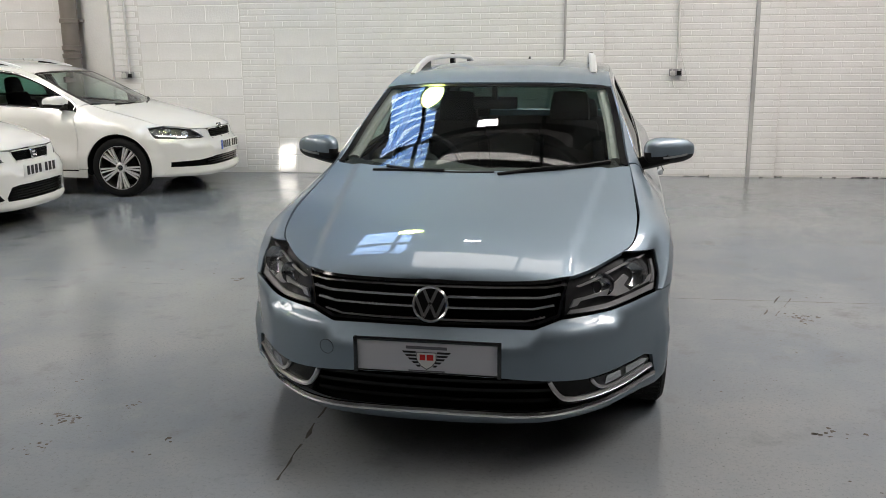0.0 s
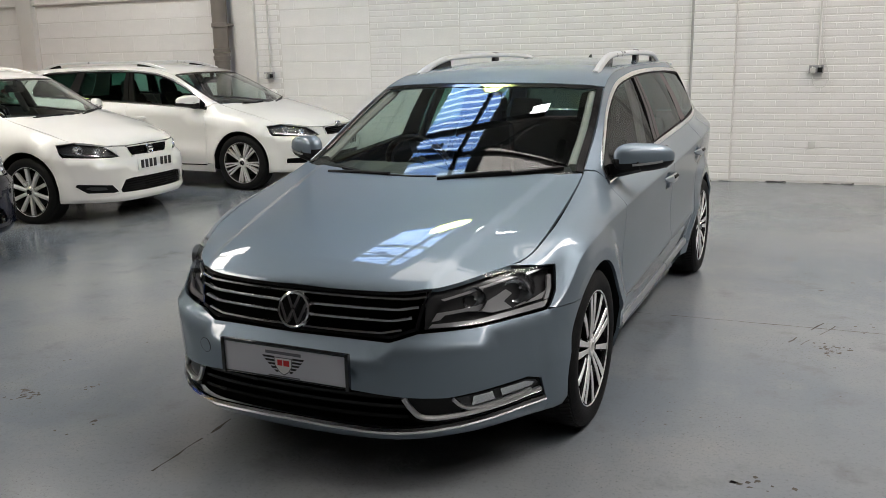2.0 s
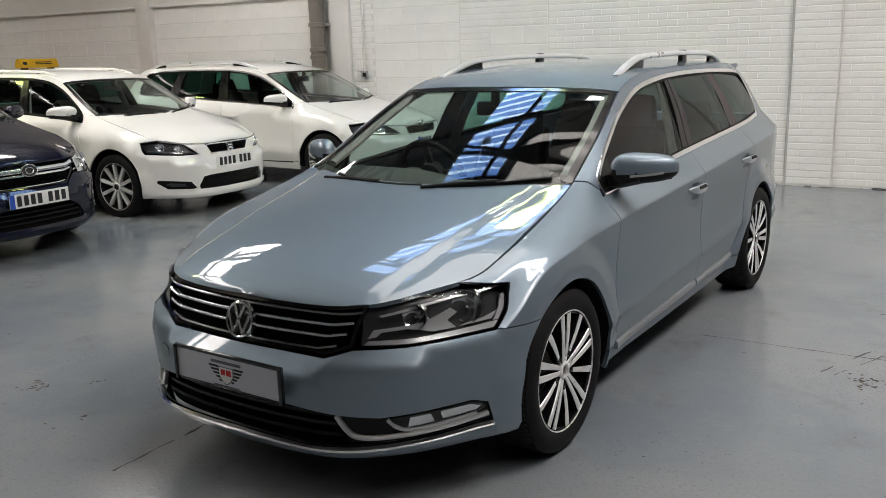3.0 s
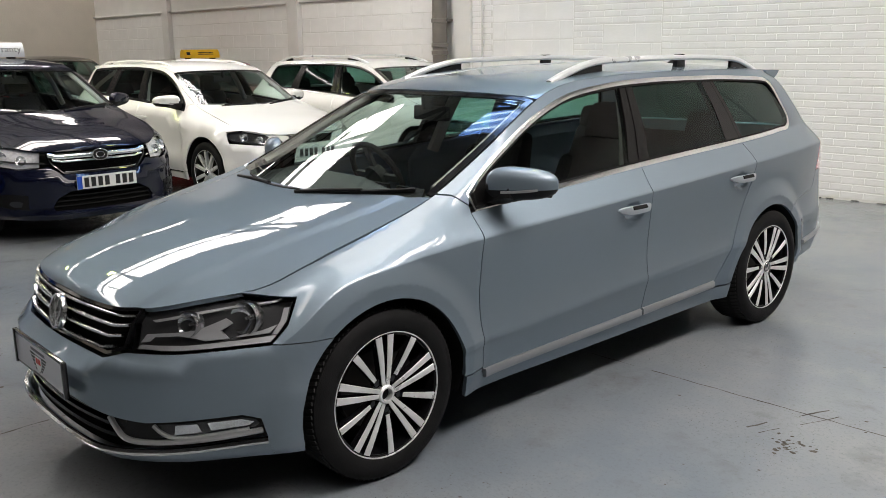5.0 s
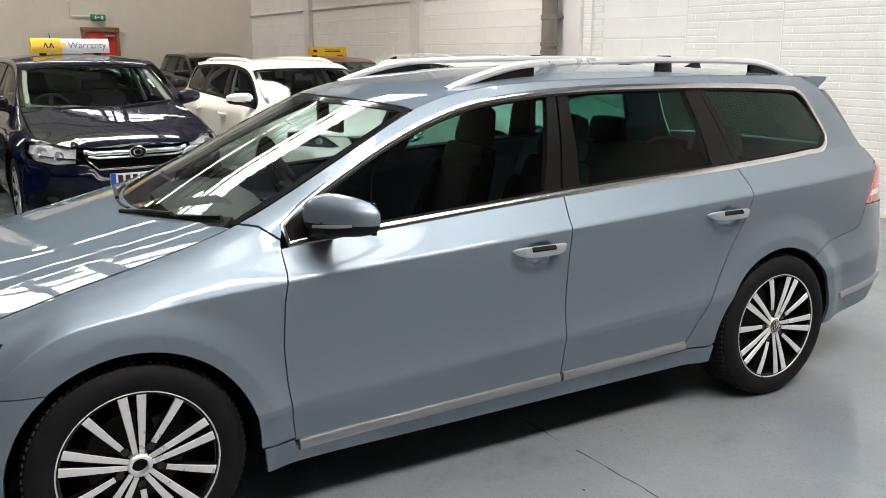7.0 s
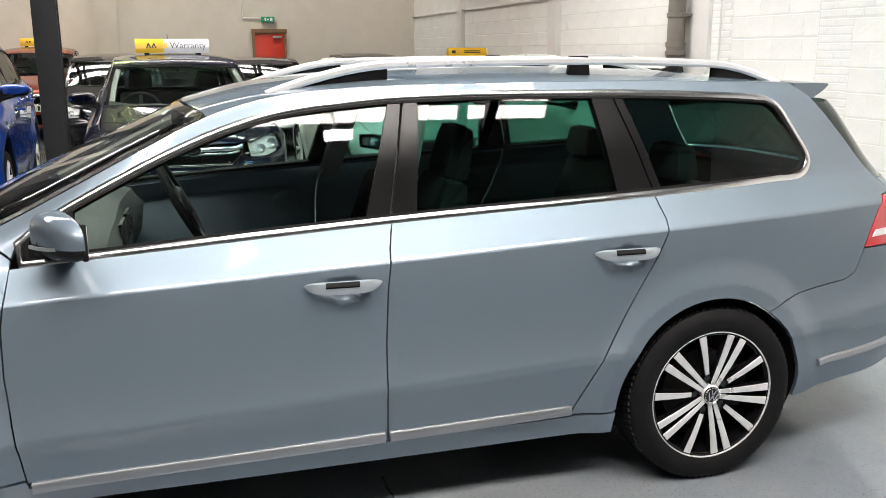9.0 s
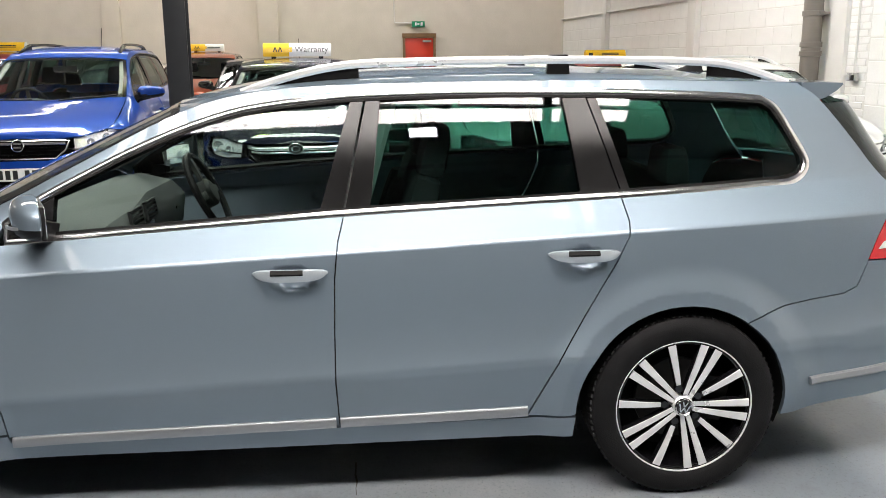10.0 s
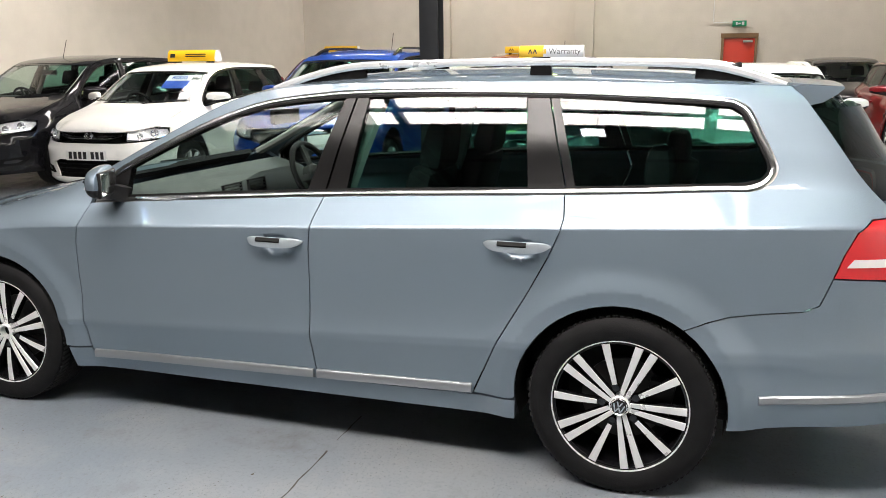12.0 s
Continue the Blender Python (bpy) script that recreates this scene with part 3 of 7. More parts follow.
    if style == "twin":
        for k in range(5):
            a = 2 * math.pi * k / 5 + 0.12
            da = 0.118
            for b, r0, w0, w1, sk in ((a - da, 0.036, 0.016, 0.029, -0.005), (a + da, 0.036, 0.016, 0.029, 0.005), (a + math.pi / 5, 0.078, 0.017, 0.028, 0.0)):
                spoke(b, r0, rim - 0.008, w0, w1, ALLOY, skew=sk, thin=True)
                spoke(b, r0 - 0.004, rim - 0.008, w0 * 1.02, w1 * 1.02, GLOSS_BLACK, x0=0.0862, x1=0.0962, skew=sk, name="spoke_side")
            bm = bmesh.new()
            b = a + math.pi / 5
            add_lathe(bm, [(0.0, 0.0), (0.012, 0.0), (0.014, 0.004), (0.014, -0.02), (0.0, -0.02)], 12, at=(0.084, 0.062 * math.cos(b), 0.062 * math.sin(b)))
            part("bolt_recess", bm, GLOSS_BLACK, w)
        bm = bmesh.new()
        add_lathe(bm, [(0.024, 0.096), (0.031, 0.096), (0.036, 0.091), (0.038, 0.07), (0.038, 0.05), (0.024, 0.05)], 32, closed=True)
        part("hub", bm, ALLOY, w)
    else:
        k = {"ten": 10, "five": 5, "small": 7}[style]
        for i in range(k):
            a = 2 * math.pi * i / k
            if style == "five":
                for da in (-0.30, -0.13, 0.13, 0.30):
                    spoke(a + da, 0.05, rim - 0.006, 0.012, 0.019, ALLOY)
            else:
                spoke(a, 0.045, rim - 0.01, 0.028, 0.034, ALLOY)
        bm = bmesh.new()
        add_lathe(bm, [(0.0, 0.098), (0.045, 0.096), (0.055, 0.088), (0.06, 0.06), (0.0, 0.06)], 28)
        part("hub", bm, ALLOY, w)
    bm = bmesh.new()
    add_lathe(bm, [(0.0, 0.103), (0.024, 0.102), (0.031, 0.098), (0.031, 0.09), (0.0, 0.09)], 24)
    cap = part("hub_cap", bm, GLOSS_BLACK, w)
    bm = bmesh.new()
    add_lathe(bm, [(0.024, 0.101), (0.028, 0.105), (0.0295, 0.101), (0.028, 0.099)], 24, closed=True)
    part("cap_ring", bm, CHROME, cap)
    for y0, z0, y1, z1 in ((-0.009, 0.020, -0.001, 0.003), (0.009, 0.020, 0.001, 0.003), (-0.019, 0.011, -0.009, -0.019), (0.019, 0.011, 0.009, -0.019), (-0.009, -0.019, 0.0, 0.0), (0.009, -0.019, 0.0, 0.0)):
        bm = bmesh.new()
        add_box(bm, (0.003, math.hypot(y1 - y0, z1 - z0), 0.0045), (0.1035, (y0 + y1) / 2, (z0 + z1) / 2), rot(math.degrees(math.atan2(z1 - z0, y1 - y0)), 0, 0))
        part("cap_mark", bm, CHROME, cap)
    return w


def put_wheel(proto, car, x, y, right, R=0.318, turn=0.0):
    m = Matrix.Translation((x, y, R)) @ (Matrix.Rotation(math.pi, 4, "Z") if right else Matrix.Identity(4)) @ Matrix.Rotation(turn, 4, "X")
    w = copy_thing(proto, m)
    w.parent = car
    return w


def delete_thing(ob):
    for o in (*ob.children_recursive, ob):
        bpy.data.objects.remove(o)


def seat_mesh(which):
    bm = bmesh.new()
    if which == "cushion":
        add_box(bm, (0.50, 0.50, 0.16), (0, 0, 0.08), taper=(0.88, 0.94))
        for sx in (-1, 1):
            add_box(bm, (0.09, 0.46, 0.09), (sx * 0.215, 0, 0.17), rot(0, sx * 14, 0))
    if which == "back":
        add_box(bm, (0.50, 0.14, 0.62), (0, 0, 0.31), taper=(0.72, 0.75))
        for sx in (-1, 1):
            add_box(bm, (0.09, 0.10, 0.50), (sx * 0.205, -0.06, 0.26), rot(0, -sx * 6, 0), taper=(0.8, 0.7))
    if which == "head":
        add_box(bm, (0.27, 0.11, 0.20), (0, 0, 0), taper=(0.82, 0.8))
    if which == "bench":
        add_box(bm, (1.28, 0.50, 0.16), (0, 0, 0.08), taper=(0.95, 0.92))
    if which == "benchback":
        add_box(bm, (1.28, 0.15, 0.60), (0, 0, 0.30), taper=(0.9, 0.7))
    return bm


def interior(car, sh, full=True):
    """Seats, dashboard, steering wheel, headlining: what shows through the glass."""
    kx = sh.kx
    def at(x, y, z):
        p = sh.warp(np.array([[x, y, z]]))[0]
        return Vector(p)
    b = 0.045
    for sx in (-1, 1):
        p = at(sx * 0.36, 1.45, 0.36)
        part("front_seat_cushion", seat_mesh("cushion"), CLOTH, car, bevel=b, m=Matrix.Translation(p))
        p = at(sx * 0.36, 1.70, 0.48)
        part("front_seat_back", seat_mesh("back"), CLOTH, car, bevel=b, m=Matrix.Translation(p) @ pose(0, 0, 0, -17))
        p = at(sx * 0.36, 1.905, 1.16)
        part("headrest", seat_mesh("head"), CLOTH, car, bevel=b, m=Matrix.Translation(p) @ pose(0, 0, 0, -12))
        p = at(sx * 0.40, 2.78, 1.10)
        if full:
            part("rear_headrest", seat_mesh("head"), CLOTH, car, bevel=b, m=Matrix.Translation(p) @ Matrix.Diagonal((1, 1, 0.7, 1)))
    part("rear_bench", seat_mesh("bench"), CLOTH, car, bevel=b, m=Matrix.Translation(at(0, 2.38, 0.36)))
    part("rear_bench_back", seat_mesh("benchback"), CLOTH, car, bevel=b, m=Matrix.Translation(at(0, 2.66, 0.46)) @ pose(0, 0, 0, -16))
    # dashboard: a rounded section carried across
    sec = [(0.34, 0.90), (0.42, 0.945), (0.56, 0.935), (0.70, 0.90), (0.735, 0.86), (0.72, 0.74), (0.66, 0.62), (0.60, 0.45), (0.36, 0.45), (0.34, 0.70)]
    bm = bmesh.new()
    rings = []
    for x in (-0.66, -0.58, -0.45, -0.2, 0, 0.2, 0.45, 0.58, 0.66):
        bow = 0.03 * (x / 0.7) ** 2
        hood = 0.035 if -0.6 < x < -0.1 else 0.0
        rings.append([bm.verts.new(at(x, y + bow, z + (hood if 0.5 < y < 0.72 and z > 0.85 else 0))) for y, z in sec])
    k = len(sec)
    for p, q in zip(rings, rings[1:]):
        for j in range(k):
            bm.faces.new((p[j], p[(j + 1) % k], q[(j + 1) % k], q[j]))
    bm.faces.new(rings[0])
    bm.faces.new(rings[-1][::-1])
    db = part("dashboard", bm, DASH, car)
    if full:
        for x, z in ((-0.11, 0.875), (0.11, 0.875), (0.56, 0.845), (-0.60, 0.845)):
            m = Matrix.Translation(at(x, 0.738, z)) @ pose(0, 0, 0, 8)
            bm = bmesh.new()
            for sx in (-1, 1):
                add_box(bm, (0.008, 0.014, 0.078), (sx * 0.075, 0, 0))
            for sz in (-1, 1):
                add_box(bm, (0.158, 0.014, 0.008), (0, 0, sz * 0.036))
            part("vent_frame", bm, PLASTIC, db, m=m)
            bm = bmesh.new()
            for k in range(4):
                add_box(bm, (0.142, 0.012, 0.006), (0, 0.002, -0.024 + 0.016 * k))
            part("vent_slats", bm, PLASTIC, db, m=m)
        bm = bmesh.new()
        add_box(bm, (0.25, 0.012, 0.16), at(0, 0.742, 0.755))
        part("centre_panel", bm, PIANO, db, bevel=0.006)
        ys = np.linspace(0.42, 1.02, 8)
        for sg in (1, -1):
            xs = np.array([float(sh.edge(q, "screen")[0]) - 0.045 for q in ys])
            p, n = sh.top("screen")(sg * xs, ys)
            swept("pillar_trim", [Vector(a - b * 0.035) for a, b in zip(p, n)], [Vector(b) for b in n], round_section(0.032, 8, 0.6), TRIM_GREY, car)
            b0, b1 = at(sg * 0.70, 1.60, 0.95), at(sg * 0.56, 1.72, 1.36)
            swept("pillar_trim", [b0, (b0 + b1) / 2 + Vector((sg * 0.01, 0, 0)), b1], [Vector((sg, 0, 0.4))] * 3, round_section(0.05, 8, 0.4), TRIM_GREY, car)
    bm = bmesh.new()
    add_box(bm, (0.24, 0.75, 0.30), at(0, 1.15, 0.44), taper=(0.8, 0.9))
    part("centre_console", bm, DASH, car, bevel=0.02)
    # steering wheel on the right
    p = at(-0.37, 0.93, 0.90)
    bm = bmesh.new()
    add_lathe(bm, [(0.185 + 0.016 * math.cos(a), 0.016 * math.sin(a)) for a in [i * math.pi / 4 for i in range(8)]], 36, axis="z", closed=True)
    sw = part("steering_wheel", bm, PLASTIC, car, m=Matrix.Translation(p) @ pose(0, 0, 0, -64))
    bm = bmesh.new()
    add_lathe(bm, [(0.0, 0.03), (0.05, 0.028), (0.065, 0.015), (0.065, -0.03), (0, -0.03)], 20, axis="z")
    for a in (0, 180, 270):
        add_box(bm, (0.14, 0.035, 0.018), (0.11 * math.cos(radians(a)), 0.11 * math.sin(radians(a)), 0.0), rot(0, 0, a))
    part("wheel_spokes", bm, DASH, sw)
    # cabin floor and lining
    bm = bmesh.new()
    add_box(bm, (1.40 * kx, at(0, 3.4, 0)[1] - at(0, 0.5, 0)[1], 0.05), (0, (at(0, 3.4, 0)[1] + at(0, 0.5, 0)[1]) / 2, 0.30))
    part("cabin_floor", bm, PLASTIC, car)
    w = lambda y: sh.edge(y, "roof")[0] - 0.02
    ys = [1.05, 1.3, 1.7, 2.2, 2.7, 3.15]
    sheet("headlining", [(float(w(y)), y) for y in ys] + [(-float(w(y)), y) for y in ys[::-1]], sh.top("roof"), TRIM_GREY if full else CLOTH, car, lift=-0.03, depth=0.005, du=0.15, dv=0.15)
    # inside mirror
    bm = bmesh.new()
    add_box(bm, (0.24, 0.03, 0.07), at(0, 0.98, 1.235))
    add_box(bm, (0.03, 0.05, 0.08), at(0, 0.95, 1.29))
    part("inside_mirror", bm, PLASTIC, car, bevel=0.012)


def plate(car, sh, y, z, w, mtl, band, chars, black_frame=False, tilt=0):
    """A number plate with plain bars for its characters."""
    p = new("number_plate")
    p.parent = car
    p.matrix_local = pose(0, y, z, 90 - tilt, 0, 0)
    bm = bmesh.new()
    add_box(bm, (w, 0.111, 0.006), (0, 0, 0.004))
    part("plate", bm, mtl, p, bevel=0.003)
    if black_frame:
        bm = bmesh.new()
        for sx in (-1, 1):
            add_box(bm, (0.014, 0.132, 0.018), (sx * (w / 2 + 0.004), 0, 0.004))
        add_box(bm, (w + 0.02, 0.012, 0.014), (0, 0.060, 0.003))
        add_box(bm, (w + 0.02, 0.006, 0.012), (0, -0.058, 0.003))
        part("plate_frame", bm, GLOSS_BLACK, p, bevel=0.003)
    if band:
        bm = bmesh.new()
        add_box(bm, (0.042, 0.107, 0.002), (-w / 2 + 0.023, 0, 0.0085))
        part("plate_band", bm, BLUE_BAND, p)
    if chars:
        x = -w / 2 + (0.052 if band else 0.03)
        step = (w / 2 - 0.02 - x) / (chars + 0.6)
        for i in range(chars):
            bm = bmesh.new()
            add_box(bm, (step * 0.66, 0.079, 0.0016), (x + step * (i + 0.5 + (0.6 if i > 3 else 0)), 0, 0.0085))
            part("plate_bar", bm, BLACK_INK, p)
    return p


CREASED = ("front_fender", "front_door", "rear_door", "quarter_panel")
RSEAM = [(RY + ARCH * math.cos(radians(55)), AXLE + ARCH * math.sin(radians(55))), (2.99, 0.645), (3.06, 0.664), (3.16, 0.680), (3.28, 0.693), (3.33, 0.715), (3.352, 0.770)]


def body(car, sh, paint, g, glass, hero=False):
    """The panels and panes of a car over its shell. g: grid step."""
    S, Z = sh.side, sh.edge_z
    sh.smooth_panes()
    PN = sh.pane
    SY = sh.SY
    gap = 0.0022
    def panel(name, pts, material=paint, parent=None, fn=S, d=gap, **k):
        k.setdefault("du", g)
        k.setdefault("dv", g)
        pts = inset(pts, d) if d else pts
        if hero and fn is S and name in CREASED:
            low = lambda u: np.interp(np.abs(u), sh.grid, sh.Z[:, 4])
            pts = [(u, v - float(low(u))) for u, v in dense(pts + pts[:1], 0.04)[:-1]]
            return sheet(name, pts, lambda u, v: S(u, v + low(u)), material, parent or car, extra=(-0.004, 0.0, 0.005, 0.010, 0.015), **k)
        return sheet(name, pts, fn, material, parent or car, **k)
    e = lambda y, dz=0.0: (SY(y), float(Z(SY(y))) - dz)
    Eline = lambda y0, y1, n=14: [(SY(y0 + (y1 - y0) * i / n), float(Z(SY(y0 + (y1 - y0) * i / n)))) for i in range(n + 1)]
    hl_out = sh.F(0.811, 0.606)
    sb0 = float(np.interp(-0.457, sh.ey, sh.es))
    door_f = [(0.485, 0.918), (0.478, 0.85), (0.462, 0.76), (0.455, 0.62), (0.462, 0.48), (0.476, 0.35), (0.482, 0.29)]
    seam_b = [(1.585, 0.992), (1.566, 0.92), (1.553, 0.80), (1.547, 0.62), (1.546, 0.45), (1.552, 0.285)]
    seam_c = [(2.50, 1.035), (2.512, 0.965), (2.505, 0.92), (2.47, 0.84), (2.40, 0.71), (2.289, 0.516), (2.20, 0.33), (2.185, 0.295)]
    toS = lambda pts: [(SY(y), z) for y, z in pts]
    belt = lambda a, b, n=10, dz=0.0: [(SY(a + (b - a) * i / n), zb(a + (b - a) * i / n) + dz) for i in range(n + 1)]
    topl = lambda a, b, n=16, dz=0.0: [(SY(a + (b - a) * i / n), zt(a + (b - a) * i / n) + dz) for i in range(n + 1)]

    fender = (toS([(0.482, 0.302)]) + toS(door_f[::-1])[1:] + [(SY(0.488), 0.9385)] + [(SY(0.4285), float(Z(SY(0.37))) - 0.0090)] + Eline(0.37, -0.45, 34)
              + [(sb0, float(Z(sb0))), (sh.F(0.797, 0.739), 0.739), (sh.F(0.816, 0.66), 0.66), (hl_out, 0.606)] + sh.arc(FY, 130, -3, n=22))
    arch_f = sh.arc(FY, 130, 197, n=8)
    front_door = toS(door_f[::-1]) + belt(0.485, 1.585) + toS(seam_b)[1:]
    rear_door = toS(seam_b[::-1]) + belt(1.585, 2.50)[1:] + toS(seam_c)[1:]
    sill = toS([(0.372, 0.296), (0.480, 0.296), (0.486, 0.272), (1.2, 0.276), (1.55, 0.28), (2.19, 0.291), (2.352, 0.295), (2.345, 0.215)]) + toS([(2.1, 0.214), (1.2, 0.206), (0.385, 0.200)])
    tail_lamp = toS([(3.364, 0.805), (3.39, 0.88), (3.425, 0.952), (3.475, 0.99), (3.56, 0.995), (3.66, 0.985), (3.66, 0.80), (3.50, 0.802)])
    d_edge = toS([(3.565, 1.000), (3.53, 1.045), (3.46, 1.13), (3.38, 1.24), (3.315, 1.325), (3.29, 1.36)])
    quarter = (toS([(2.186, 0.297), (2.2, 0.325)]) + toS(seam_c[::-1])[2:] + belt(2.50, 3.08)[1:] + toS(GLASS_REAR)[1:] + topl(3.09, 0.505, 40)
               + [(SY(0.489), 0.94), (SY(0.43), float(Z(SY(0.372))) - 0.008)] + Eline(0.375, 3.25, 60) + d_edge[::-1]
               + tail_lamp[4::-1] + toS(RSEAM[::-1]) + sh.arc(RY, 55, 182, n=20)[1:] + toS([(2.33, 0.297)]))
    for side, f in (("l", lambda p: p), ("r", flip)):
        sg = 1 if side == "l" else -1
        k = 0.6 if hero else 1
        panel("front_fender", f(fender), du=g * k, dv=g * k)
        panel("sill", f(sill))
        panel("quarter_panel", f(quarter), dv=g * k, du=g * k)
        fd = panel("front_door", f(front_door), du=g, dv=g * 0.8) if hero else panel("front_door", f(front_door))
        rd = panel("rear_door", f(rear_door), du=g, dv=g * 0.8) if hero else panel("rear_door", f(rear_door))
        # panes and pillar covers
        up, dn = 0.020, -0.018
        tri = belt(0.500, 0.655, 3, up) + topl(0.655, 0.52, 5, dn)
        panel("mirror_triangle", f(tri), PIANO, fd, d=0, lift=-0.002, depth=0.03)
        fg = belt(0.655, 1.505, 8, up) + topl(1.61, 0.655, 16, dn)
        panel("window", f(fg), glass[0], fd, fn=PN, d=0, lift=-0.006, du=0.05, dv=0.05, depth=0.004, label="clear side window glass").visible_shadow = False
        panel("pillar_cover", f(belt(1.505, 1.583, 2, up) + topl(1.656, 1.61, 3, dn)), PIANO, fd, d=0.002, lift=-0.002, depth=0.03)
        panel("pillar_cover", f(belt(1.588, 1.672, 2, up) + topl(1.712, 1.661, 3, dn)), PIANO, rd, d=0.002, lift=-0.002, depth=0.03)
        rg = belt(1.672, 2.365, 8, up) + topl(2.325, 1.712, 10, dn)
        panel("window", f(rg), glass[1], rd, fn=PN, d=0, lift=-0.006, du=0.05, dv=0.05, depth=0.004, label="dark tinted window glass").visible_shadow = False
        panel("pillar_cover", f(belt(2.365, 2.500, 2, up) + topl(2.408, 2.325, 3, dn)), PIANO, rd, d=0.002, lift=-0.002, depth=0.03)
        panel("pillar_cover", f(belt(2.503, 2.535, 2, up) + topl(2.445, 2.411, 2, dn)), PIANO, car, d=0.001, lift=-0.003, depth=0.03)
        qg = belt(2.535, 3.05, 6, up) + toS([(3.10, 1.086), (3.145, 1.100), (3.168, 1.125), (3.166, 1.152), (3.12, 1.245), (3.082, 1.308), (3.05, 1.328)]) + topl(3.0, 2.445, 8, dn)
        panel("quarter_window", f(qg), glass[2], car, fn=PN, d=0, lift=-0.006, du=0.05, dv=0.05, depth=0.004, label="dark tinted window glass").visible_shadow = False
        # bright line round the panes
        ring = belt(0.515, 3.04, 30, 0.006) + toS(catmull([(3.04, zb(3.04) + 0.006)] + [(y - 0.006, z + 0.004) for y, z in GLASS_REAR] + [(3.05, zt(3.05) - 0.005)], 4)[1:-1]) + topl(3.05, 0.505, 44, -0.005)
        pts, ns = sh.on([sg * u for u, _ in ring], [v for _, v in ring], 0.0)
        tw = 0.0115 if hero else 0.008
        swept("window_trim", pts, ns, [(-tw, -0.006), (-tw, 0.001), (-tw * 0.5, 0.004), (tw * 0.5, 0.004), (tw, 0.001), (tw, -0.006)], CHROME if hero or glass[3] else PIANO, car, close=True)
        ring2 = belt(0.53, 3.07, 30, 0.019) + toS([(3.10, 1.084), (3.147, 1.098), (3.170, 1.125), (3.167, 1.155), (3.122, 1.247), (3.084, 1.310)]) + topl(3.05, 0.53, 44, -0.018)
        pts, ns = sh.on([sg * u for u, _ in ring2], [v for _, v in ring2], 0.0)
        swept("window_seal", pts, ns, [(-0.006, -0.02), (-0.006, 0.001), (0.006, 0.001), (0.006, -0.02)], SEAL, car, close=True)
        # lamps behind
        tl = panel("tail_light", f(tail_lamp), RED_LENS, car, label="red tail light with a white reversing band")
        panel("lamp_backing", f(tail_lamp), CLOTH, tl, d=-0.012, lift=-0.035, depth=0.004)
        band = toS([(3.40, 0.842), (3.42, 0.868), (3.60, 0.872), (3.62, 0.846)])
        panel("reversing_band", f(band), WHITE_LENS, tl, d=0, lift=0.002, depth=0.004)
        # wheel housings
        for cy in (FY, RY):
            a = sh.arc(cy, -14, 194, n=24, r=ARCH - 0.001)
            bm = bmesh.new()
            outer, _ = sh.on([sg * u for u, _ in a], [v for _, v in a], -0.012)
            vo = [bm.verts.new(p) for p in outer]
            vi = [bm.verts.new((sg * 0.52 * sh.kx, p.y, p.z)) for p in outer]
            for i in range(len(vo) - 1):
                bm.faces.new((vo[i], vo[i + 1], vi[i + 1], vi[i]))
            bm.faces.new(vi)
            part("wheel_housing", bm, SEAL, car)
    # bonnet, screen, roof
    ii = np.linspace(0, SY(0.37), 60)
    ex, ey = np.interp(ii, sh.es, sh.ex), np.interp(ii, sh.es, sh.ey)
    left = [(float(x), float(y)) for x, y in zip(ex, ey)]
    cowl = [(0.66 - 0.66 * i / 8, 0.165 + 0.19 * (0.66 - 0.66 * i / 8) ** 2 / 0.5) for i in range(9)]
    half = left[1:-1] + [(0.705, 0.345)] + cowl
    outline = half + [(-x, y) for x, y in half[::-1][1:]] + [(0, left[0][1])]
    panel("bonnet", outline, paint, fn=sh.top("bonnet"), d=0.0006, du=g, dv=g * 0.7)
    low = [(x, 0.10 + 0.24 * (x / 0.68) ** 2) for x in np.linspace(0, 0.66, 7)]
    wr = lambda y, k: [(float(sh.edge(q, k)[0]), float(q)) for q in y]
    sides = wr(np.linspace(0.36, 1.02, 10), "screen")
    head = [(x, 0.955 + 0.085 * (x / 0.58) ** 2) for x in np.linspace(0.56, 0, 8)]
    half = low + [(x - 0.012, y) for x, y in sides] + head
    outline = half + [(-x, y) for x, y in half[::-1] if x > 0]
    ws = panel("windscreen", outline, glass[4], fn=sh.top("screen"), d=0.0, lift=-0.003, depth=0.006, du=g * 1.5, dv=g * 1.5, label="curved laminated windscreen glass")
    ws.visible_shadow = False
    # black border and seal round the screen
    ring = [(x - 0.02, y) for x, y in sides] + [(x, y - 0.012) for x, y in head]
    ring = ring + [(-x, y) for x, y in ring[::-1] if x > 1e-6]
    pts, ns = sh.top("screen")(np.array([p[0] for p in ring]), np.array([p[1] for p in ring]))
    swept("screen_border", pts, [Vector(q) for q in ns], [(-0.018, -0.008), (-0.018, -0.001), (0.014, -0.001), (0.014, -0.008)], GLOSS_BLACK, car)
    lowr = low[::-1] + [(-x, y) for x, y in low[1:]]
    pts, ns = sh.top("screen")(np.array([p[0] for p in lowr]), np.array([p[1] + 0.02 for p in lowr]))
    swept("scuttle", pts, [Vector(q) for q in ns], [(-0.045, -0.03), (-0.04, -0.006), (0.04, -0.004), (0.04, -0.03)], PLASTIC, car)
    ys = np.linspace(1.045, 3.24, 24)
    half = [(x, 0.965 + 0.080 * (x / 0.58) ** 2) for x in np.linspace(0, 0.55, 8)] + wr(ys, "roof") + [(0.42, 3.285), (0, 3.30)]
    outline = half + [(-x, y) for x, y in half[::-1] if x > 0]
    panel("roof", outline, paint, fn=sh.top("roof"), d=0.001, depth=0.03)
    # spoiler and tailgate
    spoiler(car, sh, paint)
    s1 = sh.s[-1]
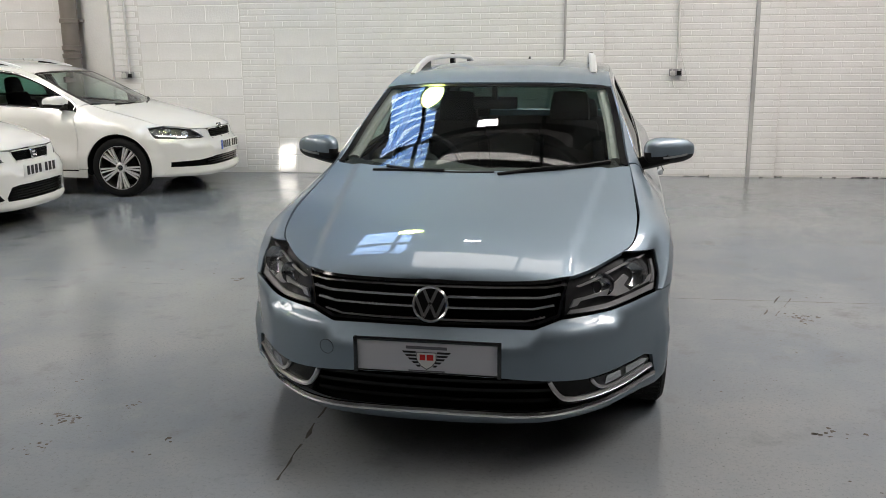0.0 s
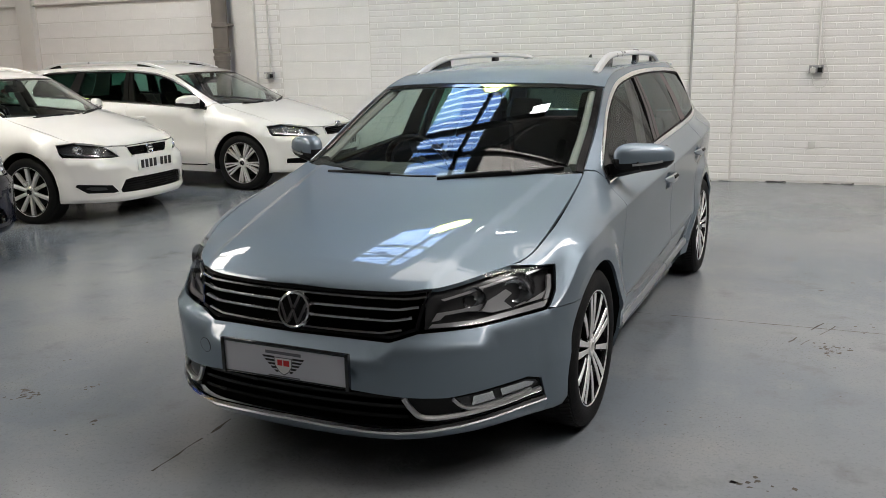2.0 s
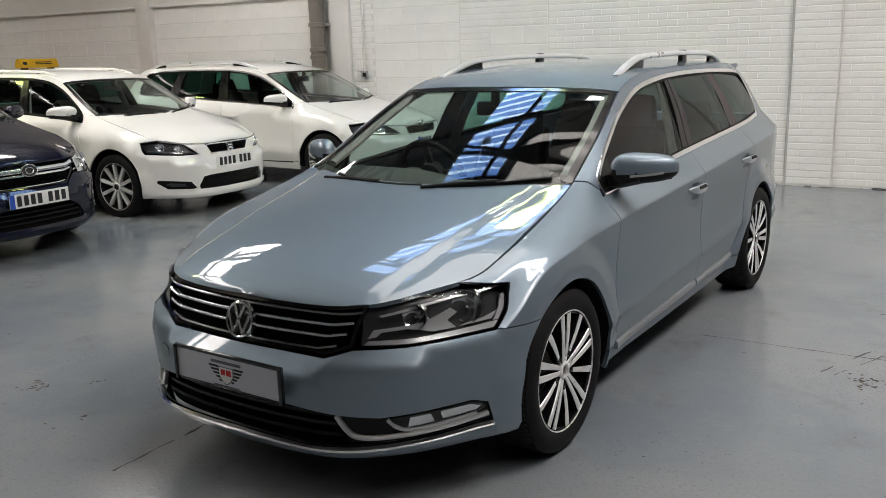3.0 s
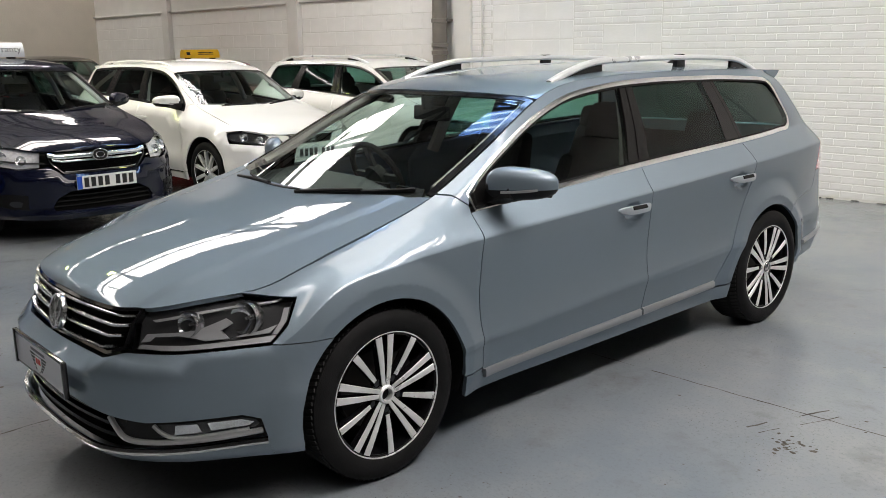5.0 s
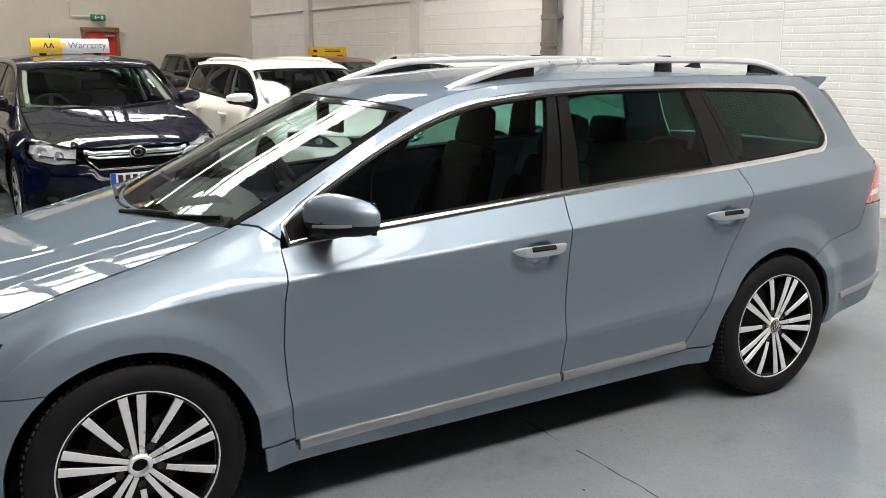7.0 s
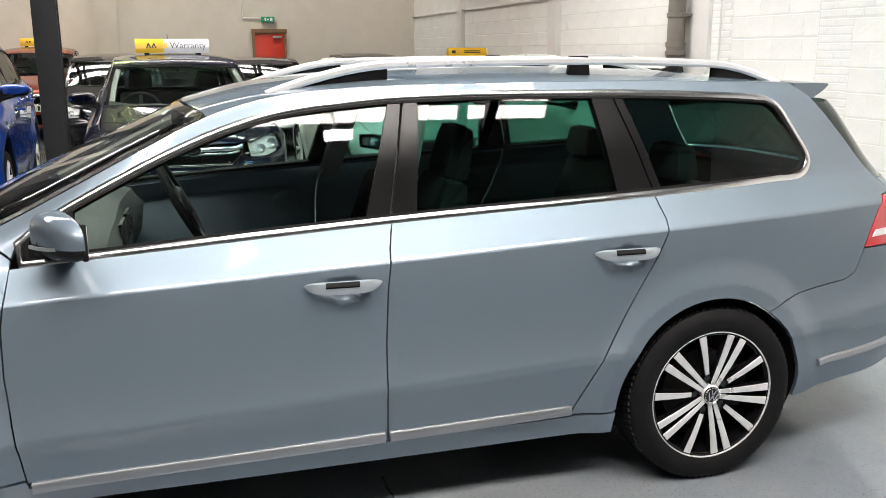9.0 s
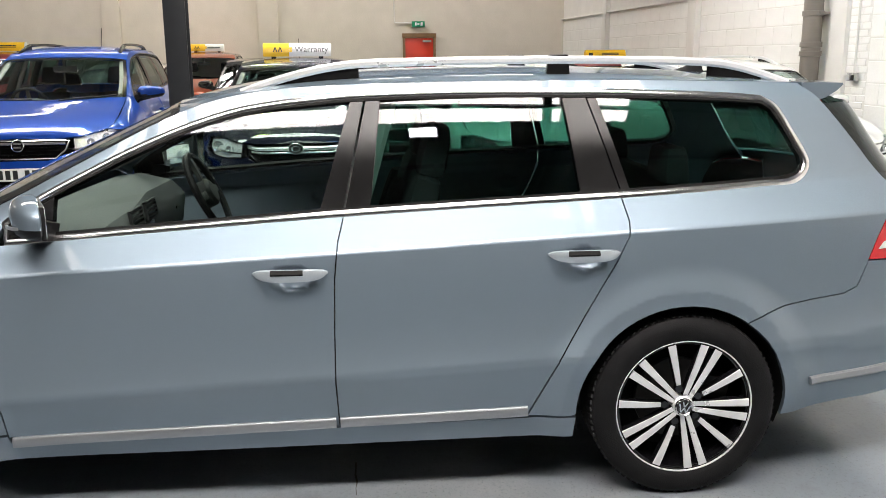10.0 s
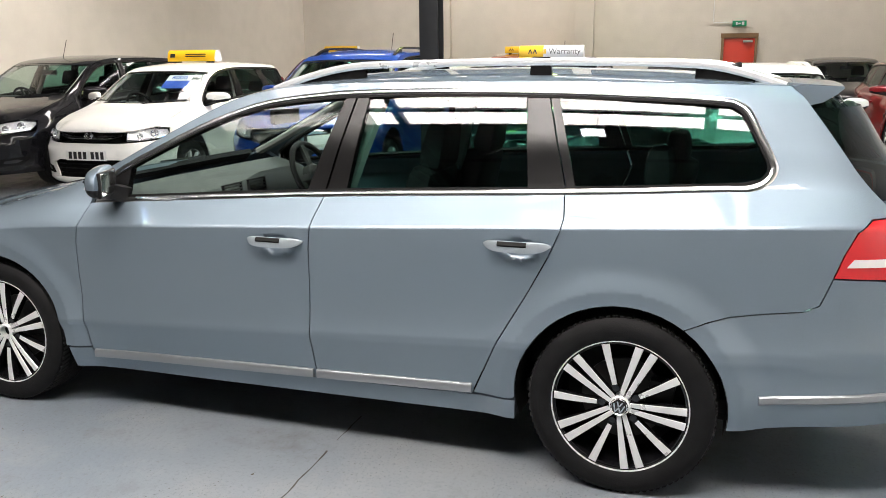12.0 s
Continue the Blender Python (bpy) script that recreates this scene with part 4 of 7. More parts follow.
    tg = [(SY(3.32), 1.325), (SY(3.385), 1.24), (SY(3.465), 1.13), (SY(3.535), 1.045)]
    tr = lambda p: [(2 * s1 - u, v) for u, v in p][::-1]
    def tail(u, v):
        u = np.asarray(u, float)
        m = u > s1
        p, n = S(np.where(m, 2 * s1 - u, u), v)
        p[m, 0] *= -1
        n[m, 0] *= -1
        return p, n
    gl = tg + [(s1, 1.04)] + tr(tg) + [(s1, 1.34)]
    panel("rear_window", gl, REAR_GLASS, fn=tail, d=0.0, lift=-0.004, depth=0.006)
    low = [(SY(3.565), 1.0), (SY(3.66), 0.985), (SY(3.66), 0.80), (SY(3.62), 0.79)]
    panel("tailgate", low[::-1] + [(SY(3.535), 1.043), (s1, 1.036)] + tr([(SY(3.535), 1.043)]) + tr(low[::-1]) + [(s1, 0.55)], paint, fn=tail)
    rb = toS(RSEAM + [(3.364, 0.804), (3.50, 0.801), (3.62, 0.785)])
    bot = toS([(3.6, 0.32), (3.3, 0.30), (3.075, 0.27)])
    panel("rear_bumper", rb + [(s1, 0.545)] + tr(rb) + tr(bot + sh.arc(RY, -10, 56, n=8)[:-1])[:0] + [(2 * s1 - u, v) for u, v in (sh.arc(RY, 55, -8, n=8) + bot[::-1])] + [(s1, 0.33)] + bot + sh.arc(RY, -8, 55, n=8), paint, fn=tail)
    # underside
    bm = bmesh.new()
    a, b = sh.warp(np.array([[0, -0.55, 0.0], [0, 3.15, 0.0]]))[:, 1]
    add_box(bm, (1.20 * sh.kx, b - a, 0.06), (0, (a + b) / 2, 0.24))
    part("underbody", bm, SEAL, car)
    bm = bmesh.new()
    a, b = sh.warp(np.array([[0, -0.70, 0.0], [0, 0.1, 0.0]]))[:, 1]
    add_box(bm, (0.86 * sh.kx, b - a, 0.34), (0, (a + b) / 2, 0.47))
    part("engine_bay", bm, SEAL, car)
    return panel, arch_f


def nose(car, sh, paint, panel, arch_f, cfg):
    """Bumper, lamps and grille by outlines of (half width, height)."""
    F = lambda pts: [(sh.F(x, z), z) for x, z in pts]
    def mirror(pts):
        return pts + [(-u, v) for u, v in pts[::-1] if abs(u) > 1e-6]
    Eb = lambda x: (float(np.interp(x, sh.ex[:180], sh.es[:180])), float(np.interp(x, sh.ex[:180], sh.ez[:180])))
    o = cfg["opening"]
    btop = cfg["bumper_top"]
    # bumper skin above and round the opening
    half_top = F(btop)
    side_r = half_top + [q for q in arch_f] + [(sh.F(0.815, 0.222), 0.217), (sh.F(0.80, 0.22), 0.214)] + F(o["low"][::-1])[:1] + F(o["top"][::-1])
    panel("front_bumper", mirror(side_r), paint, du=0.05, dv=0.05, d=0.0006)
    lo = F(o["low"])
    lip = lo + [(sh.F(0.80, 0.22), 0.213), (sh.F(0.5, 0.2), 0.197), (0, 0.192)]
    panel("bumper_lip", mirror(lip[::-1]), cfg.get("lip", paint), du=0.05, dv=0.05, d=0.0003)
    it = F(o["top"]) + lo[::-1]
    panel("lower_intake", mirror(it), VOID, d=-0.005, lift=-0.045, depth=0.0)
    for k in range(1, cfg.get("intake_slats", 3) + 1):
        z = o["low"][0][1] + (o["top"][0][1] - o["low"][0][1]) * k / (cfg.get("intake_slats", 3) + 1)
        xs = np.linspace(-0.44, 0.44, 15)
        pts, ns = sh.on([sh.F(x, z) for x in xs], [z] * 15, -0.025)
        swept("intake_slat", pts, ns, [(-0.006, -0.02), (-0.006, 0.006), (0.006, 0.006), (0.006, -0.02)], PIANO, car)
    # grille
    gr = cfg["grille"]
    gpts = [(0, gr["top0"])] + F(gr["pts"]) + [(0, gr["bot0"])]
    if gr.get("edge"):
        gpts = [(0, float(sh.ez[0]) - 0.003)] + [(Eb(x)[0], Eb(x)[1] - 0.003) for x in np.linspace(0.1, gr["edge"], 7)] + F(gr["pts"]) + [(0, gr["bot0"])]
    back = panel("grille", mirror(gpts), VOID, d=0.0, lift=gr.get("lift", -0.035), depth=0.0, label="black front grille")
    rim, ns = sh.on([u for u, _ in mirror(gpts)], [v for _, v in mirror(gpts)], 0.0)
    swept("grille_frame", rim, ns, [(-0.006, -0.036), (-0.006, 0.002), (0.006, 0.002), (0.006, -0.036)], gr.get("surround", GLOSS_BLACK), back, close=True)
    for z, x1, kink, mtl, th in gr["slats"]:
        xs = [-x1, -x1 + 0.045] + list(np.linspace(-x1 + 0.07, x1 - 0.07, 15)) + [x1 - 0.045, x1]
        zs = [z + (kink * max(0, (abs(x) - (x1 - 0.07)) / 0.07)) for x in xs]
        pts, ns = sh.on([sh.F(x, q) for x, q in zip(xs, zs)], zs, 0.002)
        swept("grille_slat", pts, ns, [(-th, -0.02), (-th, 0.0), (-th * 0.4, 0.006), (th * 0.6, 0.005), (th, 0.0), (th, -0.02)], mtl, back)
    # headlights
    for sg in (1, -1):
        f = (lambda p: p) if sg > 0 else flip
        hl = F(cfg["lamp"]["low"]) + [(float(np.interp(q, sh.ey, sh.es)), float(np.interp(q, sh.ey, sh.ez)) + 0.001) for q in cfg["lamp"]["edge"]] if cfg["lamp"].get("edge") else F(cfg["lamp"]["low"])
        h = panel("headlight", f(hl), LENS, d=0.001, lift=0.0, depth=0.008, label="clear headlight lens over chrome reflectors")
        panel("lamp_housing", f(hl), cfg["lamp"].get("house", LAMP_GREY), h, d=0.002, lift=-0.034, depth=-0.030)
        for x, z, r in cfg["lamp"]["bowls"]:
            p, n = sh.on(sh.F(sg * x, z), z, -0.005)
            q = n[0]
            ax = (Vector((0, -1, 0)) * 0.8 + q * 0.5).normalized()
            m = Matrix.Translation(p[0]) @ ax.to_track_quat("Z", "Y").to_matrix().to_4x4()
            bm = bmesh.new()
            add_lathe(bm, [(0.010, -0.034), (r * 0.45, -0.029), (r * 0.75, -0.020), (r * 0.92, -0.010), (r, -0.006), (r * 1.008, -0.006), (r * 1.008, -0.045)], 28, axis="z")
            part("reflector", bm, cfg["lamp"].get("bowl", REFLECT), h, m=m)
            bm = bmesh.new()
            add_lathe(bm, [(0, -0.016), (r * 0.10, -0.018), (r * 0.13, -0.022), (r * 0.12, -0.036), (0, -0.036)], 16, axis="z")
            part("bulb_shield", bm, CHROME, h, m=m)
        for pts, mtl in cfg["lamp"].get("bars", ()):
            panel("lamp_bar", f(F(pts)), mtl, h, d=0, lift=-0.012, depth=0.01)
    for pts in cfg.get("fogs", ()):
        for sg in (1, -1):
            f = (lambda p: p) if sg > 0 else flip
            b = panel("fog_bezel", f(F(pts["bezel"])), PIANO, d=0, lift=pts.get("lift", -0.012), depth=0.03)
            panel("fog_lens", f(F(pts["lens"])), LENS, b, d=0, lift=pts.get("lift", -0.012) + 0.010, depth=0.006)
            panel("fog_reflector", f(F(pts["lens"])), LAMP_GREY, b, d=0.002, lift=pts.get("lift", -0.012) + 0.0015, depth=0.0)
            for q in pts.get("mirrors", ()):
                panel("fog_mirror", f(F(q)), REFLECT, b, d=0, lift=-0.006, depth=0.003)
            for x, z, r in pts.get("bowls", ()):
                p, n = sh.on(sh.F(sg * x, z), z, -0.008)
                bm = bmesh.new()
                add_lathe(bm, [(0.0, -0.012), (r * 0.7, -0.008), (r, 0.004), (r * 1.1, 0.004), (r * 1.1, -0.012)], 20, axis="z")
                part("fog_bowl", bm, CHROME, b, m=Matrix.Translation(p[0]) @ n[0].to_track_quat("Z", "Y").to_matrix().to_4x4())
    return F, mirror


def badge(car, sh, z, r, kind, lift=0.012):
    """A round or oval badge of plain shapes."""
    p, n = sh.on(0.0, z, lift)
    m = Matrix.Translation(p[0]) @ (Matrix.Rotation(math.pi / 2, 4, "X")) @ pose(0, 0, 0, -12)
    bm = bmesh.new()
    add_lathe(bm, [(0.0, 0.002), (r * 0.95, 0.002), (r * 0.95, -0.03), (0, -0.03)], 32, axis="z")
    b = part("badge", bm, GLOSS_BLACK, car, m=m)
    bm = bmesh.new()
    add_lathe(bm, [(r * 0.86, 0.006), (r * 0.93, 0.009), (r, 0.005), (r * 1.01, -0.01), (r * 0.86, 0.0)], 40, axis="z", closed=True)
    if kind == "ring":
        for x0, y0, x1, y1 in ((-0.36, 0.78, -0.05, 0.10), (0.36, 0.78, 0.05, 0.10), (-0.80, 0.36, -0.34, -0.72), (0.80, 0.36, 0.34, -0.72), (-0.34, -0.72, 0.0, 0.02), (0.34, -0.72, 0.0, 0.02)):
            a, c = Vector((x0 * r, y0 * r, 0.005)), Vector((x1 * r, y1 * r, 0.005))
            bar = bmesh.new()
            add_box(bar, ((c - a).length, r * 0.17, 0.007), (a + c) / 2, rot(0, 0, math.degrees(math.atan2(c.y - a.y, c.x - a.x))))
            part("badge_stroke", bar, CHROME, b)
    elif kind == "oval":
        add_lathe(bm, [(r * 0.42, 0.006), (r * 0.5, 0.009), (r * 0.56, 0.005), (r * 0.5, 0.0)], 24, axis="z", closed=True)
    else:
        add_box(bm, (r * 1.1, r * 0.28, 0.008), (0, r * 0.3, 0.005))
        add_box(bm, (r * 1.1, r * 0.28, 0.008), (0, -r * 0.3, 0.005))
    part("badge_mark", bm, CHROME, b)
    if kind == "oval":
        b.matrix_local = m @ Matrix.Diagonal((1.0, 0.72, 1, 1))


def mirrors(car, sh, paint, low=PLASTIC, k=1.0):
    for sg in (1, -1):
        base, n = sh.on(sg * sh.SY(0.62), 0.955, 0.0)
        c = base[0] + Vector((sg * 0.135 * k, -0.005, 0.065))
        bm = bmesh.new()
        bmesh.ops.create_uvsphere(bm, u_segments=28, v_segments=18, radius=1)
        for v in bm.verts:
            x, y, z = v.co
            f = lambda q, p: math.copysign(abs(q) ** p, q)
            x, y, z = f(x, 0.68), f(y, 0.76), f(z, 0.70)
            t = (x * sg + 1) / 2
            sx = x * 0.125 * k
            sy = (y * 0.095 if y < 0 else y * 0.022) * (1 - 0.25 * t)
            sz = z * (0.074 - 0.020 * t) + 0.002 * t
            v.co = Vector((sx, sy * 0.9 + 0.11 * t - 0.01, sz))
        bl = bm.copy()
        bmesh.ops.delete(bm, geom=[f for f in bm.faces if f.calc_center_median().z < -0.010], context="FACES")
        bmesh.ops.delete(bl, geom=[f for f in bl.faces if f.calc_center_median().z >= -0.010], context="FACES")
        mr = part("door_mirror", bm, paint, car, m=Matrix.Translation(c))
        part("mirror_base", bl, low, mr)
        foot = [base[0] - c + Vector((-sg * 0.02, 0.01, 0.0)), base[0] - c + Vector((sg * 0.03, 0.0, 0.012)), Vector((-sg * 0.06, -0.004, -0.040)), Vector((-sg * 0.01, 0.002, -0.028))]
        swept("mirror_arm", foot, [Vector((0, -1, 0.2))] * 4, [(-0.030, -0.042), (-0.034, 0.0), (-0.026, 0.040), (0.026, 0.040), (0.034, 0.0), (0.030, -0.042)], low, mr)
        bm = bmesh.new()
        add_box(bm, (0.206 * k, 0.014, 0.102), (0.0, 0.060, 0.0), rot(0, 0, sg * 24))
        part("mirror_frame", bm, low, mr, bevel=0.006)
        bm = bmesh.new()
        add_box(bm, (0.182 * k, 0.004, 0.088), (sg * 0.002, 0.0685, 0.001), rot(0, 0, sg * 24))
        part("mirror_glass", bm, CHROME, mr, bevel=0.0015)
        pts = [Vector((sg * x, y, -0.026 + 0.004 * i)) for i, (x, y) in enumerate([(-0.03, -0.057), (0.02, -0.030), (0.06, 0.000), (0.085, 0.026)])]
        swept("mirror_indicator", pts, [Vector((0.3 * sg, -1, 0))] * 4, [(-0.0045, -0.004), (-0.0045, 0.002), (0.0045, 0.002), (0.0045, -0.004)], SATIN if k == 1 else paint, mr)


def handles(car, sh, paint, spots, hero=False):
    kept, sh.dents = sh.dents, ()
    for sg in (1, -1):
        for y, z in spots:
            L, N = 0.118, 18
            rings = []
            bm = bmesh.new()
            for i in range(N + 1):
                t = -1 + 2 * i / N
                yy = y + t * L
                e = max(0.05, (1 - abs(t) ** 4.5))
                p, n = sh.on(sg * sh.SY(yy), z - 0.003 * (1 - t * t), 0.004 + 0.026 * (1 - t ** 4))
                h, d = 0.0205 * e ** 0.6, 0.012 * e ** 0.5 + 0.002
                up = Vector((0, 0, 1))
                rings.append([bm.verts.new(p[0] + n[0] * d * math.copysign(abs(math.cos(a)) ** 0.5, math.cos(a)) + up * h * math.copysign(abs(math.sin(a)) ** 0.7, math.sin(a))) for a in [(k + 0.5) * math.pi / 5 for k in range(10)]])
            for a, b in zip(rings, rings[1:]):
                for j in range(10):
                    bm.faces.new((a[j], a[(j + 1) % 10], b[(j + 1) % 10], b[j]))
            bm.faces.new(rings[0])
            bm.faces.new(rings[-1][::-1])
            h = part("door_handle", bm, paint, car)
            if hero:
                pts, ns = [], []
                for t in np.linspace(-0.50, 0.36, 7):
                    p, n = sh.on(sg * sh.SY(y + t * L), z + 0.0105, 0.0425)
                    pts.append(p[0])
                    ns.append((n[0] + Vector((0, 0, 0.9))).normalized())
                swept("handle_grip_pad", pts, ns, [(-0.0085, -0.006), (-0.0075, 0.0015), (0.0075, 0.0015), (0.0085, -0.006)], SEAL, h)
    sh.dents = kept


def spoiler(car, sh, paint):
    """A wedge over the rear window."""
    xs = 0.515 * np.sin(np.linspace(-math.pi / 2, math.pi / 2, 21))
    bm = bmesh.new()
    rings = []
    for x in xs:
        e = 1 - 0.05 * (x / 0.515) ** 4
        k = abs(x / 0.515) ** 8
        y0, y1 = 3.215, 3.225 + 0.150 * e
        a, _ = sh.top("roof")(np.array([x]), np.array([y0]))
        b, _ = sh.top("roof")(np.array([x]), np.array([y1]))
        a, b = Vector(a[0]), Vector(b[0])
        rings.append([bm.verts.new(v) for v in (a + Vector((0, 0, 0.001)), a.lerp(b, 0.5) + Vector((0, 0, 0.006)), b + Vector((0, 0, 0.008)), b + Vector((0, 0.003, 0.002)), b + Vector((0, -0.006 - 0.012 * k, -0.006 - 0.012 * k)), a.lerp(b, 0.55) + Vector((0, 0.01 * k, -0.036 - 0.012 * k)), a + Vector((0, 0.02, -0.072)))])
    for p, q in zip(rings, rings[1:]):
        for j in range(7):
            bm.faces.new((p[j], p[(j + 1) % 7], q[(j + 1) % 7], q[j]))
    caps = [bm.faces.new(rings[0]), bm.faces.new(rings[-1][::-1])]
    bmesh.ops.recalc_face_normals(bm, faces=bm.faces)
    for e in {e for f in caps for e in f.edges}:
        e.smooth = False
    for a, b in zip(rings, rings[1:]):
        for j in (2, 4):
            bm.edges.get((a[j], b[j])).smooth = False
    part("spoiler", bm, paint, car)


def rails(car, sh, material=RAIL, y0=1.238, y1=3.19, rise=0.056):
    for sg in (1, -1):
        ys = np.linspace(y0, y1, 40)
        t = (ys - y0) / (y1 - y0)
        lift = rise * np.sin(np.minimum(1, np.minimum(t / 0.22, (1 - t) / 0.16)) * math.pi / 2) - 0.008
        xs = np.interp(t, [0, 0.15, 0.5, 1], [0.515, 0.500, 0.480, 0.445])
        p, n = sh.top("roof")(sg * xs, ys)
        pts = [Vector(a) + Vector((0, 0, b)) for a, b in zip(p, lift)]
        r = swept("roof_rail", pts, [Vector((0, 0, 1))] * 40, [(-0.021, -0.006), (-0.019, 0.006), (-0.010, 0.014), (0.010, 0.014), (0.019, 0.006), (0.021, -0.006), (0.014, -0.014), (-0.014, -0.014)], material, car)
        for a, b in ((2, 9), (33, 38)):
            bm = bmesh.new()
            lo = [Vector(p[i]) for i in range(a, b)]
            hi = [pts[i] + Vector((0, 0, -0.008)) for i in range(a, b)]
            for off in (0.008, -0.008):
                v0 = [bm.verts.new(q + Vector((off, 0, -0.004))) for q in lo]
                v1 = [bm.verts.new(q + Vector((off, 0, 0))) for q in hi]
                for i in range(len(v0) - 1):
                    bm.faces.new((v0[i], v0[i + 1], v1[i + 1], v1[i]))
                bm.faces.new((v0[-1], v1[-1], v1[-1]) if False else (v0[0], v1[0], v1[1]))
            part("rail_foot", bm, PIANO, r)
        if rise < 0.056:
            continue
        i = int(np.argmin(abs(ys - 2.32)))
        bm = bmesh.new()
        add_box(bm, (0.030, 0.085, 0.075), (pts[i] + Vector(p[i])) / 2 + Vector((0, 0, 0.004)), taper=(0.8, 0.85))
        part("rail_mount", bm, PIANO, r, bevel=0.006)


def wipers(car, sh):
    for x0, y0, x1, y1 in ((-0.42, 0.20, 0.10, 0.165), (0.18, 0.165, 0.62, 0.37)):
        n = 10
        xs, ys = np.linspace(x0, x1, n), np.linspace(y0, y1, n)
        ys = 0.13 + 0.24 * (xs / 0.68) ** 2 + np.linspace(0.004, 0.018, n)
        p, q = sh.top("screen")(xs, ys)
        pts = [Vector(a + b * 0.008) for a, b in zip(p, q)]
        w = swept("wiper_blade", pts, [Vector(b) for b in q], [(-0.006, -0.010), (-0.004, 0.004), (0.004, 0.004), (0.006, -0.010)], PLASTIC, car)
        mid = pts[n // 2]
        piv = Vector(sh.warp(np.array([[x0 - 0.06, 0.10 + 0.24 * (x0 / 0.68) ** 2, 0.965]]))[0])
        swept("wiper_arm", [piv, (piv + mid) / 2 + Vector((0, 0, 0.006)), mid + Vector((0, 0, 0.006))], [Vector((0, 0, 1))] * 3, round_section(0.008), PLASTIC, w)


# ---- the hall ----
TURN = 3.08
ROOM = pose(0, 0, 0, 0, 0, TURN)
BACK, END, FAR, NEAR, EAST = 7.086, -17.28, -7.1, -12.0, 12.0


def room_box(name, lo, hi, material, label="", parent=None, bevel=0.0):
    bm = bmesh.new()
    add_box(bm, [b - a for a, b in zip(lo, hi)], [(a + b) / 2 for a, b in zip(lo, hi)])
    ob = part(name, bm, material, parent, label, bevel=bevel)
    if parent is None:
        ob.matrix_local = ROOM
    return ob


def floor_mat():
    """Worn floor paint: cloudy tints, rubbed pale patches, fine flakes and scuffs."""
    m = mat("painted_concrete_floor", (0.245, 0.262, 0.275), 0.16, bump=0.10, bscale=55)
    n, l = m.node_tree.nodes, m.node_tree.links
    b = n["Principled BSDF"]
    co = n.new("ShaderNodeTexCoord")
    def noise(scale, detail, rough=0.55, stretch=None):
        t = n.new("ShaderNodeTexNoise")
        t.inputs["Scale"].default_value, t.inputs["Detail"].default_value, t.inputs["Roughness"].default_value = scale, detail, rough
        if stretch:
            g = n.new("ShaderNodeMapping")
            g.inputs["Rotation"].default_value, g.inputs["Scale"].default_value = (0, 0, stretch[0]), (1, stretch[1], 1)
            l.new(co.outputs["Object"], g.inputs[0])
            l.new(g.outputs[0], t.inputs["Vector"])
        else:
            l.new(co.outputs["Object"], t.inputs["Vector"])
        return t.outputs[0]
    def ramp(src, a, b, lo, hi):
        r = n.new("ShaderNodeMapRange")
        r.inputs[1].default_value, r.inputs[2].default_value, r.inputs[3].default_value, r.inputs[4].default_value = a, b, lo, hi
        l.new(src, r.inputs[0])
        return r.outputs[0]
    def mix(fac, a, colour):
        x = n.new("ShaderNodeMix")
        x.data_type = "RGBA"
        l.new(fac, x.inputs[0])
        if isinstance(a, tuple):
            x.inputs[6].default_value = (*a, 1)
        else:
            l.new(a, x.inputs[6])
        x.inputs[7].default_value = (*colour, 1)
        return x.outputs[2]
    clouds, mid = noise(0.55, 4), noise(2.6, 8, 0.65)
    fine, flakes, drag = noise(55, 6, 0.75), noise(95, 3, 0.6), noise(9, 5, 0.6, (0.5, 0.12))
    zone = noise(1.3, 3)
    c = mix(ramp(clouds, 0.40, 0.62, 0, 1), (0.160, 0.186, 0.212), (0.218, 0.232, 0.242))
    c = mix(ramp(mid, 0.52, 0.72, 0, 0.42), c, (0.244, 0.247, 0.245))
    c = mix(ramp(mid, 0.44, 0.30, 0, 0.7), c, (0.135, 0.146, 0.154))
    c = mix(ramp(drag, 0.62, 0.82, 0, 0.08), c, (0.28, 0.287, 0.287))
    c = mix(ramp(fine, 0.53, 0.68, 0, 0.55), c, (0.125, 0.13, 0.132))
    g = n.new("ShaderNodeMath")
    g.operation = "MULTIPLY"
    l.new(ramp(flakes, 0.62, 0.68, 0, 0.8), g.inputs[0])
    l.new(ramp(zone, 0.46, 0.60, 0, 1), g.inputs[1])
    c = mix(g.outputs[0], c, (0.075, 0.073, 0.068))
    l.new(c, b.inputs["Base Color"])
    l.new(ramp(mid, 0.35, 0.68, 0.07, 0.20), b.inputs["Roughness"])
    return m


def wall_mat(name, colour):
    return mat(name, colour, 0.6, var=0.05, scale=3.0, bump=0.35, bscale=45)


FLOOR = floor_mat()
WALL_WHITE = wall_mat("white_masonry_paint", (0.76, 0.74, 0.71))
WALL_CREAM = wall_mat("cream_masonry_paint", (0.65, 0.60, 0.53))
WALL_GREY = wall_mat("unseen_wall_grey", (0.25, 0.25, 0.245))
WALL_DARK = wall_mat("unseen_wall_dark", (0.085, 0.085, 0.088))
STEEL = mat("dark_painted_steel", (0.02, 0.021, 0.023), 0.5, var=0.15)
ROOF_GREY = mat("grey_roof_sheet", (0.36, 0.36, 0.35), 0.6, var=0.1, scale=1)
DAY_A = glow("rooflight_sheet", (1.0, 0.925, 0.875), SKYLIGHT * 0.20)
DAY_B = glow("rooflight_sheet_valley", (0.20, 0.42, 1.0), SKYLIGHT * 0.13)
DAY_D = glow("rooflight_sheet_rib", (0.62, 0.80, 1.0), SKYLIGHT * 0.24)
DAY_C = glow("rooflight_sheet_white", (1.0, 0.925, 0.875), SKYLIGHT * 0.34)
